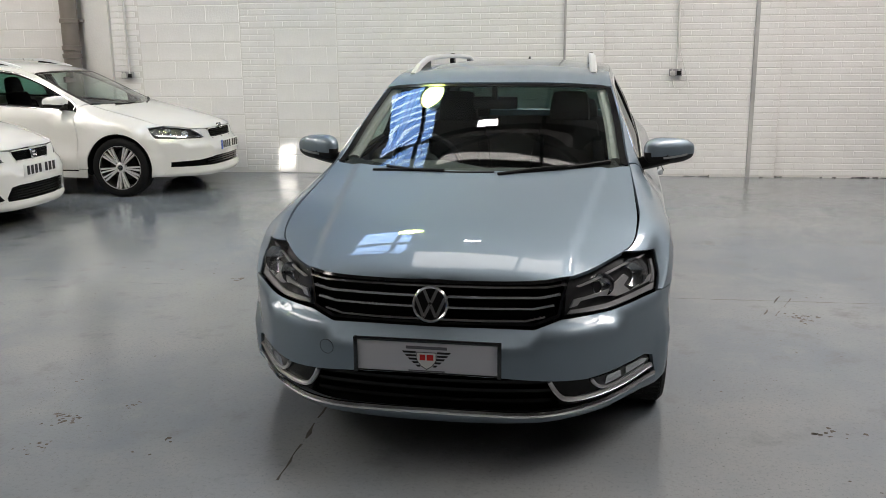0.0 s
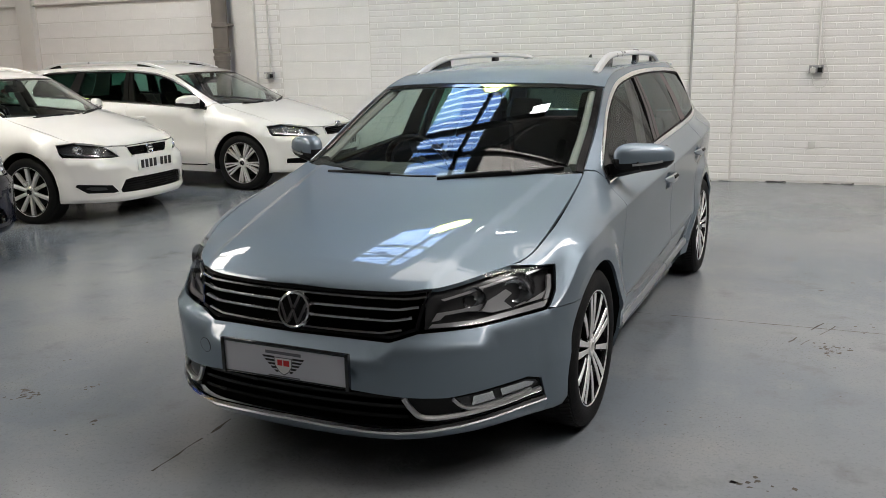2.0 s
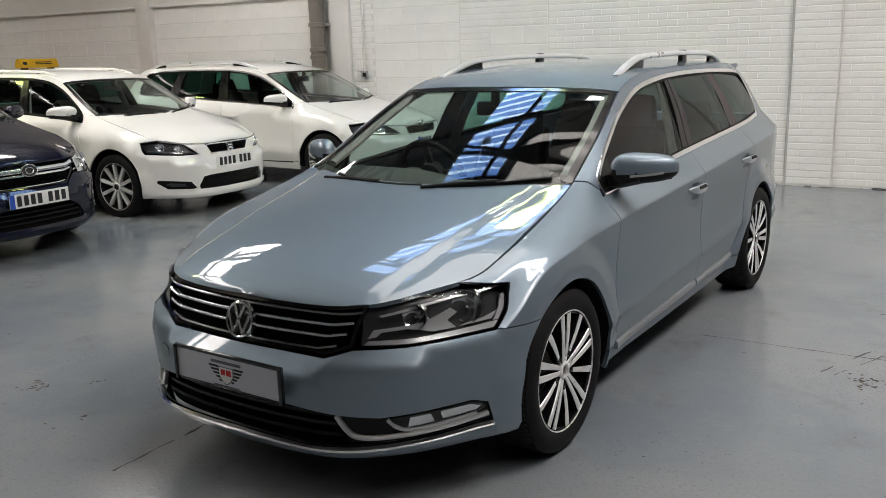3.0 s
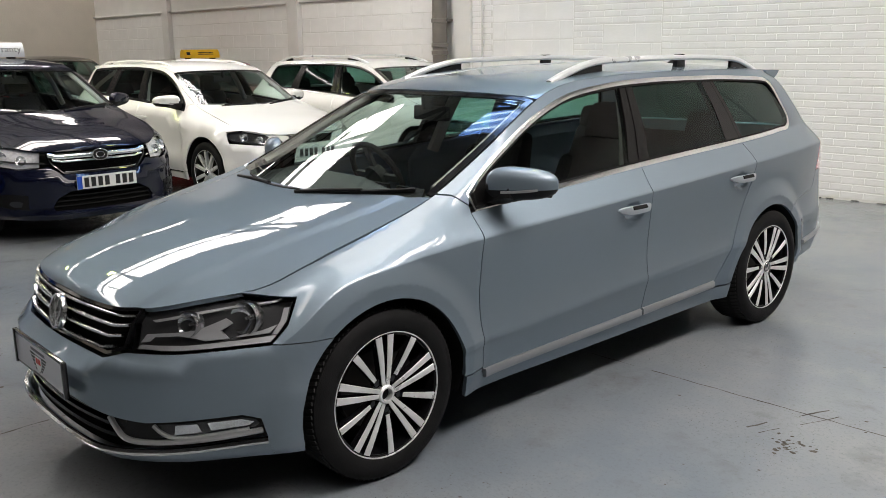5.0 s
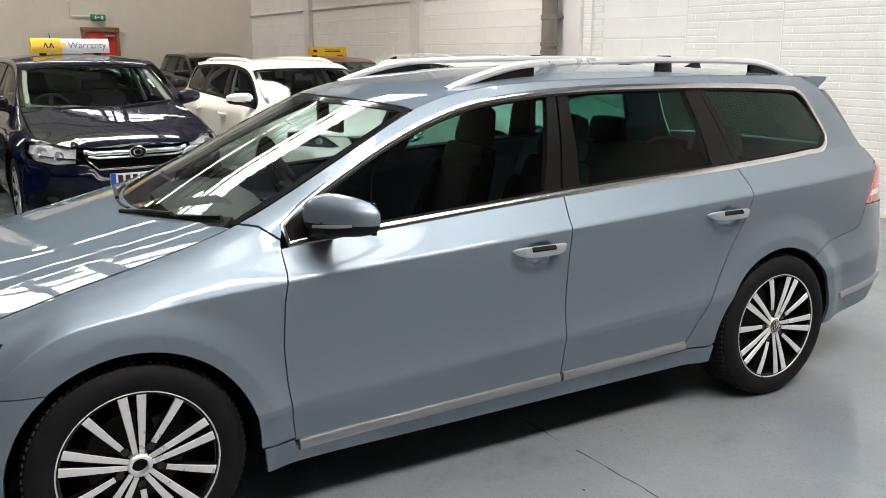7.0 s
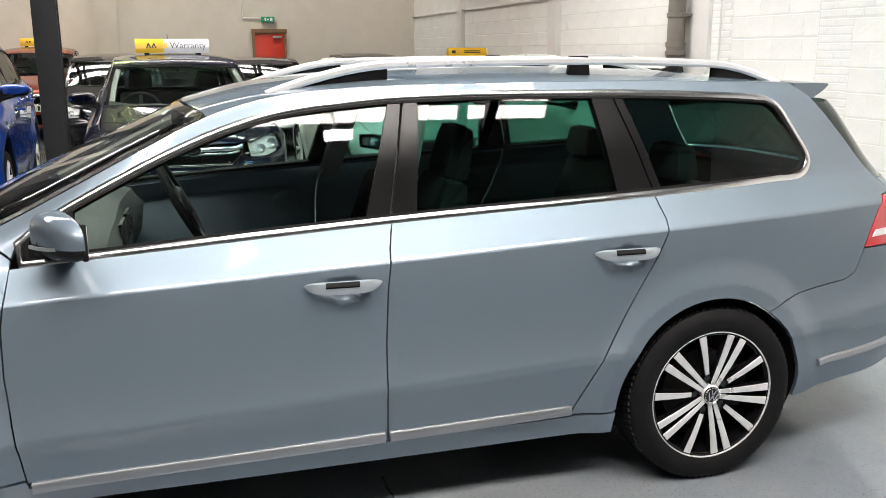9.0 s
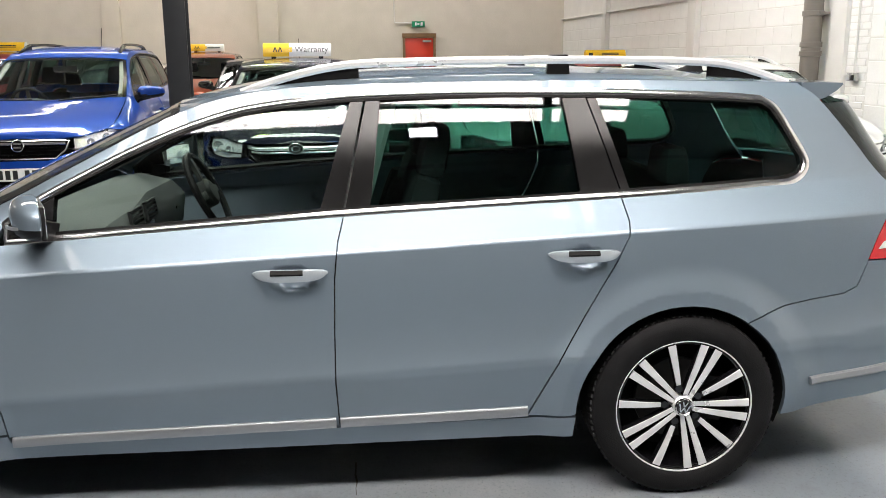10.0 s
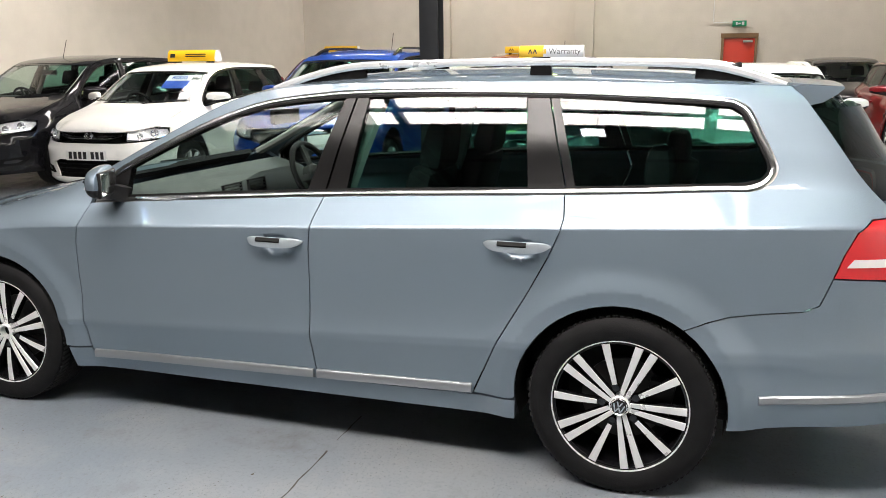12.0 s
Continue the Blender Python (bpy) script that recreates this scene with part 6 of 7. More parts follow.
NOSE_COMPACT = tuned(bumper_top=[(0, 0.600), (0.2, 0.600), (0.262, 0.594), (0.318, 0.694), (0.36, 0.697), (0.45, 0.701), (0.525, 0.704), (0.47, 0.660), (0.408, 0.608), (0.50, 0.606), (0.64, 0.613), (0.808, 0.630)], grille=dict(pts=[(0.270, 0.690), (0.306, 0.684), (0.285, 0.640), (0.255, 0.602)], top0=0.690, bot0=0.600, slats=[(z, 0.25, 0.0, PIANO, 0.003) for z in (0.617, 0.634, 0.651, 0.668)]),
                     opening=dict(end=0.5, top=[(0, 0.412), (0.34, 0.412), (0.425, 0.402), (0.475, 0.315)], low=[(0, 0.278), (0.2, 0.278), (0.465, 0.285)]), intake_slats=5)
NOSE_ESTATE = tuned(bumper_top=[(0, 0.600), (0.2, 0.600), (0.300, 0.604), (0.322, 0.694), (0.36, 0.697), (0.45, 0.701), (0.525, 0.704), (0.47, 0.660), (0.408, 0.608), (0.50, 0.606), (0.64, 0.613), (0.808, 0.630)], grille=dict(top0=0.694, bot0=0.585, pts=[(0.26, 0.694), (0.31, 0.68), (0.28, 0.605), (0.24, 0.588)], slats=[(z, 0.27, 0.0, PIANO, 0.004) for z in (0.61, 0.632, 0.654, 0.676)], surround=CHROME),
                   lamp=dict(house=LAMP_GREY), opening=dict(top=[(0, 0.40), (0.30, 0.40), (0.55, 0.375), (0.76, 0.37)], low=[(0, 0.30), (0.3, 0.30), (0.76, 0.315)], end=0.76), fogs=[])
NOSE_WINGED = tuned(bumper_top=[(0, 0.536), (0.2, 0.536), (0.335, 0.538), (0.425, 0.600), (0.50, 0.588), (0.64, 0.584), (0.76, 0.608), (0.808, 0.632)], grille=dict(top0=0.668, bot0=0.545, pts=[(0.30, 0.668), (0.43, 0.690), (0.405, 0.622), (0.322, 0.546)], lift=-0.025, surround=GLOSS_BLACK,
                               slats=[(0.664, 0.42, 0.020, CHROME, 0.017), (0.628, 0.39, 0.014, CHROME, 0.010), (0.552, 0.31, 0.006, CHROME, 0.005)] + [(z, 0.33, 0.0, PIANO, 0.003) for z in (0.570, 0.585, 0.600)]),
                   lamp=dict(house=CRYSTAL, low=[(0.49, 0.596), (0.64, 0.592), (0.77, 0.618), (0.808, 0.68), (0.792, 0.735)], edge=[-0.458, -0.50, -0.56, -0.62, -0.68, -0.722], bowls=[(0.60, 0.650, 0.040), (0.715, 0.672, 0.050)]),
                   fogs=[dict(lift=0.003, bezel=[(0.60, 0.405), (0.70, 0.415), (0.775, 0.405), (0.775, 0.330), (0.70, 0.300), (0.60, 0.292)], lens=[(0.63, 0.352), (0.66, 0.366), (0.70, 0.362), (0.715, 0.340), (0.69, 0.315), (0.645, 0.315)])])
NOSE_SMALL = tuned(grille=dict(top0=0.650, bot0=0.612, pts=[(0.30, 0.664), (0.42, 0.690), (0.40, 0.670), (0.20, 0.618)], lift=-0.015, surround=GLOSS_BLACK, slats=[(0.640, 0.30, 0.01, CHROME, 0.006)]),
                   lamp=dict(house=CRYSTAL, low=[(0.45, 0.612), (0.62, 0.620), (0.80, 0.650), (0.808, 0.70), (0.792, 0.738)]),
                   opening=dict(top=[(0, 0.44), (0.40, 0.44), (0.50, 0.41), (0.44, 0.30)], low=[(0, 0.26), (0.3, 0.26), (0.43, 0.265)], end=0.5))
NOSE_SUV = tuned(grille=dict(top0=0.690, bot0=0.560, pts=[(0.34, 0.694), (0.42, 0.686), (0.39, 0.62), (0.31, 0.562)], lift=-0.03, surround=CHROME,
                             slats=[(0.668, 0.39, 0.0, CHROME, 0.013)] + [(z, 0.34, 0.0, PIANO, 0.004) for z in (0.640, 0.615, 0.590)]),
                 bumper_top=[(0, 0.548), (0.25, 0.548), (0.37, 0.585), (0.50, 0.600), (0.64, 0.610), (0.808, 0.628)],
                 lamp=dict(house=CRYSTAL, low=[(0.46, 0.612), (0.62, 0.612), (0.78, 0.640), (0.806, 0.70), (0.792, 0.735)]))


def other_car(name, label, x, y, heading, paint, nose_cfg, kx, Y, Z, wheel, R, mark, glass=None, roof_rails=None, plate_z=0.50, chars=7, band=False, full=True, group="parked cars", trim=False, aerial=0):
    """A parked car with its nose at (x, y), pointing along heading (degrees from +x)."""
    sh = Shell(kx, (BASE_Y, Y), (BASE_Z, Z))
    car = tagged(new(name), label, "car", group)
    p, a = body(car, sh, paint, 0.12, glass or (CLEAR, DARK, DARK, trim, WIND))
    nose(car, sh, paint, p, a, nose_cfg)
    mirrors(car, sh, paint, k=1.02)
    handles(car, sh, paint, [(1.40, 0.83), (2.34, 0.87)])
    if roof_rails:
        rails(car, sh, roof_rails, rise=0.028 if roof_rails == WHITE_PAINT else 0.05)
    wipers(car, sh)
    interior(car, sh, full=full)
    kind, mz, mr = mark
    badge(car, sh, mz, mr, kind, 0.012)
    pz = plate_z
    py, _ = sh.on(0.0, pz, 0.012)
    plate(car, sh, py[0].y, py[0].z, 0.52, PLATE_WHITE, band, chars)
    for yy in (FY, RY):
        wy = float(sh.fy(yy)[0])
        for r in (False, True):
            put_wheel(wheel, car, (-1 if r else 1) * (0.885 * kx - 0.128), wy, r, R, turn=yy + r)
    if aerial:
        q, _ = sh.top("roof")(np.array([0.0]), np.array([aerial]))
        q = Vector(q[0])
        swept("aerial_rod", [q, q + Vector((0, 0.05, 0.12)), q + Vector((0, 0.10, 0.24))], [Vector((1, 0, 0))] * 3, round_section(0.004, 6), SEAL, car)
    h = radians(heading)
    nz = -Y[0]
    car.matrix_local = Matrix.Translation((x - nz * math.cos(h), y - nz * math.sin(h), 0)) @ Matrix.Rotation(h + math.pi / 2, 4, "Z")
    return car, sh


ZS = dict(low=[0, 0.305, 0.66, 0.985, 1.40, 1.445], mid=[0, 0.318, 0.70, 1.04, 1.46, 1.51], tall=[0, 0.34, 0.76, 1.12, 1.59, 1.65], base=BASE_Z)
HATCH = [-0.83, -0.40, 0.0, 0.40, 0.92, 2.07, 2.47, 2.86, 3.35]
MIDHATCH = [-0.86, -0.40, 0.0, 0.40, 0.98, 2.19, 2.60, 3.0, 3.37]
SUPER = [-0.90, -0.40, 0.0, 0.40, 1.03, 2.35, 2.76, 3.16, 3.92]
SMALL = [-0.80, -0.40, 0.0, 0.36, 0.84, 2.02, 2.42, 2.74, 2.92]

other_car("estate_car", "white estate car with silver roof rails beside the wall", -3.72, 5.70, 3.5, WHITE_PAINT, NOSE_ESTATE, 1.02, SUPER, ZS["base"], FIVE, 0.318, ("bars", 0.705, 0.035), roof_rails=RAIL, plate_z=0.50, band=True, trim=True)
other_car("hatchback_car", "white compact estate with black grille, headlights unlit", -4.45, 3.29, 4.5, WHITE_PAINT, NOSE_COMPACT, 0.955, HATCH, ZS["low"], TEN, 0.305, ("bars", 0.646, 0.045), roof_rails=WHITE_PAINT, plate_z=0.515)
navy_car, navy_sh = other_car("hatchback_car", "navy blue hatchback with chrome-winged grille and roof sign", -4.16, 0.96, 4.0, NAVY, NOSE_WINGED, 0.995, MIDHATCH, ZS["mid"], TEN, 0.318, ("oval", 0.660, 0.072), plate_z=0.475, band=True, aerial=2.8)
other_car("compact_suv", "bright blue compact SUV with chrome-barred grille", -4.22, -1.46, 4.0, ROYAL, NOSE_SUV, 1.0, [-0.88, -0.42, 0.0, 0.42, 0.98, 2.14, 2.555, 2.97, 3.40], ZS["tall"], FIVE, 0.335, ("bars", 0.655, 0.055), plate_z=0.46, roof_rails=PIANO, aerial=2.75)
small_car, small_sh = other_car("hatchback_car", "small white hatchback with price card and yellow roof sign", -4.00, -3.81, 3.5, WHITE_PAINT, NOSE_SMALL, 0.96, SMALL, ZS["mid"], SEVEN, 0.305, ("oval", 0.668, 0.05), plate_z=0.485)
other_car("people_carrier", "black people carrier parked by the wall", -4.05, -5.85, 3.5, BLACK_PAINT, NOSE_SUV, 1.03, MIDHATCH, [0, 0.33, 0.74, 1.10, 1.57, 1.62], TEN, 0.325, ("oval", 0.662, 0.05), plate_z=0.46, aerial=1.3)
# second row
G = (DARK, DARK, DARK, False, WIND)
other_car("hatchback_car", "dark hatchback in the second row", -6.9 - 2.6, 2.10, 4, GREY_PAINT, NOSE_COMPACT, 0.98, MIDHATCH, ZS["low"], TEN, 0.318, ("bars", 0.65, 0.045), glass=G, full=False)
red_car, red_sh = other_car("hatchback_car", "dark red hatchback with yellow roof sign in the second row", -8.95, 5.76, 4, RED_PAINT, NOSE_COMPACT, 0.98, MIDHATCH, ZS["low"], TEN, 0.318, ("bars", 0.65, 0.045), glass=G, full=False)
other_car("estate_car", "dark grey estate car by the far wall", -14.0, 4.9, 4, GREY_PAINT, NOSE_WINGED, 1.0, MIDHATCH, ZS["mid"], TEN, 0.318, ("bars", 0.65, 0.045), glass=G, full=False)
other_car("hatchback_car", "black hatchback in the second row", -9.6, -0.1, 4, BLACK_PAINT, NOSE_WINGED, 1.0, MIDHATCH, ZS["mid"], TEN, 0.318, ("bars", 0.65, 0.045), glass=G, full=False)
other_car("hatchback_car", "dark hatchback near the red door", -12.6, 2.5, 4, BLACK_PAINT, NOSE_COMPACT, 1.0, MIDHATCH, ZS["low"], TEN, 0.318, ("bars", 0.65, 0.045), glass=G, full=False)
copper_car, copper_sh = other_car("compact_suv", "copper-red car with roof sign by the far wall", -13.2, -1.75, 4, ORANGE_PAINT, NOSE_SUV, 1.0, MIDHATCH, ZS["tall"], TEN, 0.33, ("bars", 0.65, 0.045), glass=G, full=False)
other_car("hatchback_car", "white hatchback in the second row", -9.8, -2.4, 4, WHITE_PAINT, NOSE_COMPACT, 0.97, HATCH, ZS["low"], TEN, 0.305, ("bars", 0.65, 0.045), glass=G, full=False)
red_suv, red_suv_sh = other_car("compact_suv", "dark red car with yellow roof sign in the second row", -9.9, -4.6, 4, RED_PAINT, NOSE_SUV, 1.0, MIDHATCH, ZS["tall"], TEN, 0.33, ("bars", 0.65, 0.045), glass=G, full=False)


# ---- roof signs ----
def text(name, body_text, size, material, parent, m, label=""):
    cu = bpy.data.curves.new(name, "FONT")
    cu.body, cu.size, cu.extrude = body_text, size, 0.001
    cu.align_x, cu.align_y = "CENTER", "CENTER"
    ob = bpy.data.objects.new(name + "_curve", cu)
    scene.collection.objects.link(ob)
    me = bpy.data.meshes.new_from_object(ob.evaluated_get(bpy.context.evaluated_depsgraph_get()))
    bpy.data.objects.remove(ob)
    return obj(name, me, material, parent, label, m)


def roof_sign(car, sh, y, kind, w=0.76):
    """A half-round sign across the roof; it rests there, a thing of its own."""
    p, _ = sh.top("roof")(np.array([0.0]), np.array([y]))
    s = tagged(new("roof_sign"), {"split": "yellow and white roof sign reading Warranty", "yellow": "yellow plastic roof sign with small print", "white": "small white and yellow roof sign"}[kind], "roof sign", "roof signs")
    s.matrix_local = car.matrix_basis @ Matrix.Translation(p[0])
    h = 0.155
    def bar(name, x0, x1, mtl, out=0.0):
        sec = [(-0.07 - out, 0.01), (-0.075 - out, 0.05), (-0.055 - out, 0.12), (-0.025, h + out), (0.025, h + out), (0.055 + out, 0.12), (0.075 + out, 0.05), (0.07 + out, 0.01)]
        bm = bmesh.new()
        r = [[bm.verts.new((x, a, b)) for a, b in sec] for x in (x0, x1)]
        for j in range(8):
            bm.faces.new((r[0][j], r[0][(j + 1) % 8], r[1][(j + 1) % 8], r[1][j]))
        bm.faces.new(r[0])
        bm.faces.new(r[1][::-1])
        return part(name, bm, mtl, s)
    tilt = pose(0, -0.070, 0.085, 75, 0, 0)
    if kind == "yellow":
        bar("sign_body", -w / 2, w / 2, YELLOW)
        bar("end_cap", w / 2, w / 2 + 0.02, SIGN_WHITE)
        for i, (x, l) in enumerate(((-0.05, 0.30), (-0.05, 0.30))):
            bm = bmesh.new()
            add_box(bm, (l, 0.014, 0.002), (x + 0.12, 0.016 - 0.028 * i, 0.003))
            part("print_line", bm, BLACK_INK, s, m=tilt)
        bm = bmesh.new()
        add_box(bm, (0.07, 0.05, 0.002), (-w / 2 + 0.08, 0, 0.003))
        part("print_mark", bm, BLACK_INK, s, m=tilt)
    else:
        cut = -w / 2 + w * (0.38 if kind == "split" else 0.45)
        bar("white_body", cut, w / 2, SIGN_WHITE)
        bar("yellow_body", -w / 2, cut, YELLOW, 0.002)
        bm = bmesh.new()
        add_box(bm, (0.03, 0.055, 0.002), (0.018, 0, 0.004), rot(0, 0, 0))
        part("yellow_tip", bm, YELLOW, s, m=tilt @ Matrix.Translation((cut, 0, 0)))
        for dx in (-0.035, 0.02):
            bm = bmesh.new()
            add_box(bm, (0.012, 0.055, 0.002), (dx - 0.008, 0, 0.005), rot(0, 0, -22))
            add_box(bm, (0.012, 0.055, 0.002), (dx + 0.012, 0, 0.005), rot(0, 0, 22))
            part("print_mark", bm, BLACK_INK, s, m=tilt @ Matrix.Translation((-w / 2 + w * 0.22, 0, 0)))
        if kind == "split":
            text("sign_word", "Warranty", 0.095, GREY_INK, s, tilt @ Matrix.Translation((cut + w * 0.33, 0, 0.004)))
        else:
            bm = bmesh.new()
            add_box(bm, (0.26, 0.03, 0.002), (cut + 0.18, 0, 0.003))
            part("print_line", bm, GREY_INK, s, m=tilt)
    for sx in (-1, 1):
        bm = bmesh.new()
        add_box(bm, (0.05, 0.12, 0.03), (sx * w * 0.35, 0, 0.004))
        part("sign_foot", bm, PLASTIC, s)
    return s


roof_sign(navy_car, navy_sh, 1.75, "split")
roof_sign(red_car, red_sh, 1.75, "yellow", 0.70)
roof_sign(small_car, small_sh, 1.75, "yellow", 0.70)
roof_sign(red_suv, red_suv_sh, 1.75, "yellow", 0.70)
roof_sign(copper_car, copper_sh, 1.70, "white", 0.70)
# price card in the small white car's screen
card = tagged(new("price_card"), "blue and white price card reading 6000", "price card")
p, n = small_sh.top("screen")(np.array([0.30]), np.array([0.78]))
card.matrix_local = small_car.matrix_basis @ Matrix.Translation(Vector(p[0] - n[0] * 0.02)) @ pose(0, 0, 0, 33, 0, 0)
bm = bmesh.new()
add_box(bm, (0.34, 0.16, 0.003), (0, -0.10, 0))
part("blue_panel", bm, BLUE_BAND, card)
bm = bmesh.new()
add_box(bm, (0.34, 0.12, 0.003), (0, 0.04, 0.0))
part("white_panel", bm, SIGN_WHITE, card)
text("price", "6000", 0.11, BLUE_BAND, card, pose(0, 0.04, 0.003))


# ---- fittings of the hall ----
BROWN_PIPE = mat("grey_brown_downpipe", (0.20, 0.175, 0.15), 0.45, var=0.12, scale=6)
METAL_BOX = mat("metal_clad_socket", (0.42, 0.42, 0.42), 0.35, 0.7)
WHITE_PLASTIC = mat("white_conduit", (0.70, 0.69, 0.66), 0.45)
RED_DOOR = mat("red_door_paint", (0.62, 0.035, 0.012), 0.4, var=0.06, scale=2)
WOOD_FRAME = mat("brown_wood_frame", (0.20, 0.11, 0.05), 0.5, var=0.2, scale=5)
GREEN_SIGN = mat("green_exit_sign", (0.0, 0.26, 0.12), 0.4)
JOINT = mat("floor_joint_filler", (0.060, 0.057, 0.052), 0.9, var=0.3, scale=9, spec=0.1)
CHIP = mat("bare_concrete_chips", (0.070, 0.065, 0.056), 0.9, var=0.3, scale=20, spec=0.05)


def pipe(name, pts, r, material, parent=None, seg=14):
    ob = swept(name, pts, [Vector((0.01, -1, 0.01))] * len(pts), round_section(r, seg), material, parent)
    if parent is None:
        ob.matrix_local = ROOM
    return ob


# pilasters, ledge and downpipe of the back wall
for a, b, d in ((0.44, 0.91, 0.045), (2.66, 2.97, 0.045), (-5.73, -5.37, 0.05), (-9.60, -9.30, 0.09), (-13.98, -13.72, 0.09)):
    tagged(room_box("pilaster", (a, BACK - d, 0.0), (b, BACK + 0.02, 7.0), WALL_WHITE, bevel=0.006), "white painted pilaster against the wall", "pilaster", "pilasters", "structure")
# grey strips draw a darker line up each pilaster's left edge
EDGE_STRIP = mat("grey_edge_strip", (0.50, 0.49, 0.475), 0.7, var=0.15, scale=6)
for u, w in ((0.437, 0.014), (2.66, 0.022)):
    tagged(room_box("movement_joint", (u - w, BACK - 0.052, 0.0), (u + w, BACK + 0.01, 7.0), EDGE_STRIP, bevel=0.005), "grey strip up the white wall at a pilaster's edge", "wall joint", "wall joints", "structure")
tagged(room_box("wall_ledge", (END, BACK - 0.055, 2.33), (-5.95, BACK, 2.365), WALL_WHITE, bevel=0.008), "white painted ledge along the wall", "ledge", kind="structure")
dp = tagged(new("downpipe"), "grey-brown rainwater downpipe with collars on the wall", "downpipe")
dp.matrix_local = ROOM
pipe("pipe", [(-5.83, BACK - 0.17, 0.0), (-5.83, BACK - 0.17, 3.2), (-5.83, BACK - 0.17, 6.0)], 0.105, BROWN_PIPE, dp, 24)
for z in (0.55, 1.50, 1.60, 1.94, 3.4):
    bm = bmesh.new()
    add_lathe(bm, [(0.105, -0.03), (0.120, -0.025), (0.120, 0.025), (0.105, 0.03)], 24, axis="z", at=(-5.83, BACK - 0.17, z))
    part("collar", bm, BROWN_PIPE, dp)
for z in (0.55, 1.94):
    bm = bmesh.new()
    add_box(bm, (0.28, 0.16, 0.03), (-5.83, BACK - 0.085, z))
    part("bracket", bm, BROWN_PIPE, dp)


def socket(u, z, drop=False):
    s = tagged(new("wall_socket"), "metal-clad twin wall socket fed by a vertical conduit", "wall socket", "wall sockets")
    s.matrix_local = ROOM @ Matrix.Translation((u, BACK - 0.05, z))
    bm = bmesh.new()
    add_box(bm, (0.150, 0.045, 0.088), (0, 0, 0))
    box = part("back_box", bm, METAL_BOX, s, bevel=0.006)
    for dx in (-0.038, 0.038):
        bm = bmesh.new()
        add_box(bm, (0.050, 0.008, 0.052), (dx, -0.025, -0.006))
        part("outlet", bm, PLASTIC, box, bevel=0.002)
        bm = bmesh.new()
        add_box(bm, (0.014, 0.008, 0.018), (dx, -0.029, 0.028))
        part("switch", bm, WHITE_PLASTIC, box, bevel=0.002)
    bm = bmesh.new()
    add_box(bm, (0.055, 0.040, 0.055), (-0.035, -0.045, -0.008))
    part("plug", bm, WHITE_PLASTIC, s, bevel=0.008)
    swept("conduit", [Vector((0.012, 0.01, 0.04)), Vector((0.012, 0.01, 2.0)), Vector((0.012, 0.01, 4.6))], [Vector((0, -1, 0))] * 3, round_section(0.013, 10), WHITE_PLASTIC, s)
    if drop:
        pts = catmull([(0.03, 0.0, 0.55), (0.045, -0.01, 0.28), (0.10, -0.01, 0.06), (0.135, -0.01, -0.10), (0.08, -0.015, -0.19), (-0.01, -0.02, -0.17), (-0.04, -0.045, -0.05)], 5)
        swept("cable", [Vector(q) for q in pts], [Vector((0.02, -1, 0.02))] * len(pts), round_section(0.004, 6), WHITE_PLASTIC, s)


socket(-5.16, 1.255)
socket(1.75, 1.25, True)
# small box low on the wall
tagged(room_box("junction_box", (1.72, BACK - 0.035, 0.40), (1.80, BACK - 0.006, 0.47), WHITE_PLASTIC, bevel=0.004), "small white junction box on the wall", "junction box")

# end wall: pilasters, red door, exit sign
for a, b in ((-0.10, 0.35), (-3.52, -3.13)):
    tagged(room_box("pilaster", (END - 0.02, a, 0.0), (END + 0.16, b, 7.0), WALL_CREAM, bevel=0.006), "cream painted pilaster against the wall", "pilaster", "pilasters", "structure")
door = tagged(new("door_1"), "red painted fire door in a brown wooden frame, shut", "door", kind="structure")
door.matrix_local = ROOM @ Matrix.Translation((END, 3.60, 0))
bm = bmesh.new()
add_box(bm, (0.05, 0.66, 1.93), (0.025, 0, 0.965))
part("door_leaf", bm, RED_DOOR, door, bevel=0.004)
for sy in (-1, 1):
    bm = bmesh.new()
    add_box(bm, (0.09, 0.055, 2.0), (0.045, sy * 0.36, 1.0))
    part("door_frame", bm, WOOD_FRAME, door, bevel=0.004)
bm = bmesh.new()
add_box(bm, (0.09, 0.80, 0.10), (0.046, 0, 1.99))
part("door_head", bm, WOOD_FRAME, door, bevel=0.004)
bm = bmesh.new()
add_box(bm, (0.06, 0.20, 0.045), (0.08, 0.18, 1.86))
part("door_closer", bm, METAL_BOX, door, bevel=0.006)
bm = bmesh.new()
add_box(bm, (0.05, 0.14, 0.03), (0.075, -0.24, 1.0))
part("door_handle", bm, METAL_BOX, door, bevel=0.006)
ex = tagged(new("exit_sign"), "green lit fire-exit sign with a white mark", "exit sign")
ex.matrix_local = ROOM @ Matrix.Translation((END + 0.05, 3.58, 2.25))
bm = bmesh.new()
add_box(bm, (0.09, 0.30, 0.125), (0, 0, 0))
eb = part("sign_box", bm, GREEN_SIGN, ex, bevel=0.004)
for y, w, h in ((-0.06, 0.035, 0.07), (0.0, 0.05, 0.03), (0.075, 0.05, 0.075)):
    bm = bmesh.new()
    add_box(bm, (0.004, w, h), (0.047, y, 0))
    part("sign_mark", bm, SIGN_WHITE, eb)
swept("conduit", [Vector((-0.02, -0.15, 0.03)), Vector((-0.02, -0.55, 0.03)), Vector((-0.02, -0.56, 0.1)), Vector((-0.02, -0.56, 2.5))], [Vector((1, 0.01, 0.01))] * 4, round_section(0.012, 8), WHITE_PLASTIC, ex)

# steel column between the parked cars
col = tagged(new("steel_column"), "black painted steel H-section column on a base plate", "column")
col.matrix_local = Matrix.Translation((-5.42, -0.27, 0)) @ pose(0, 0, 0, 0, 0, TURN)
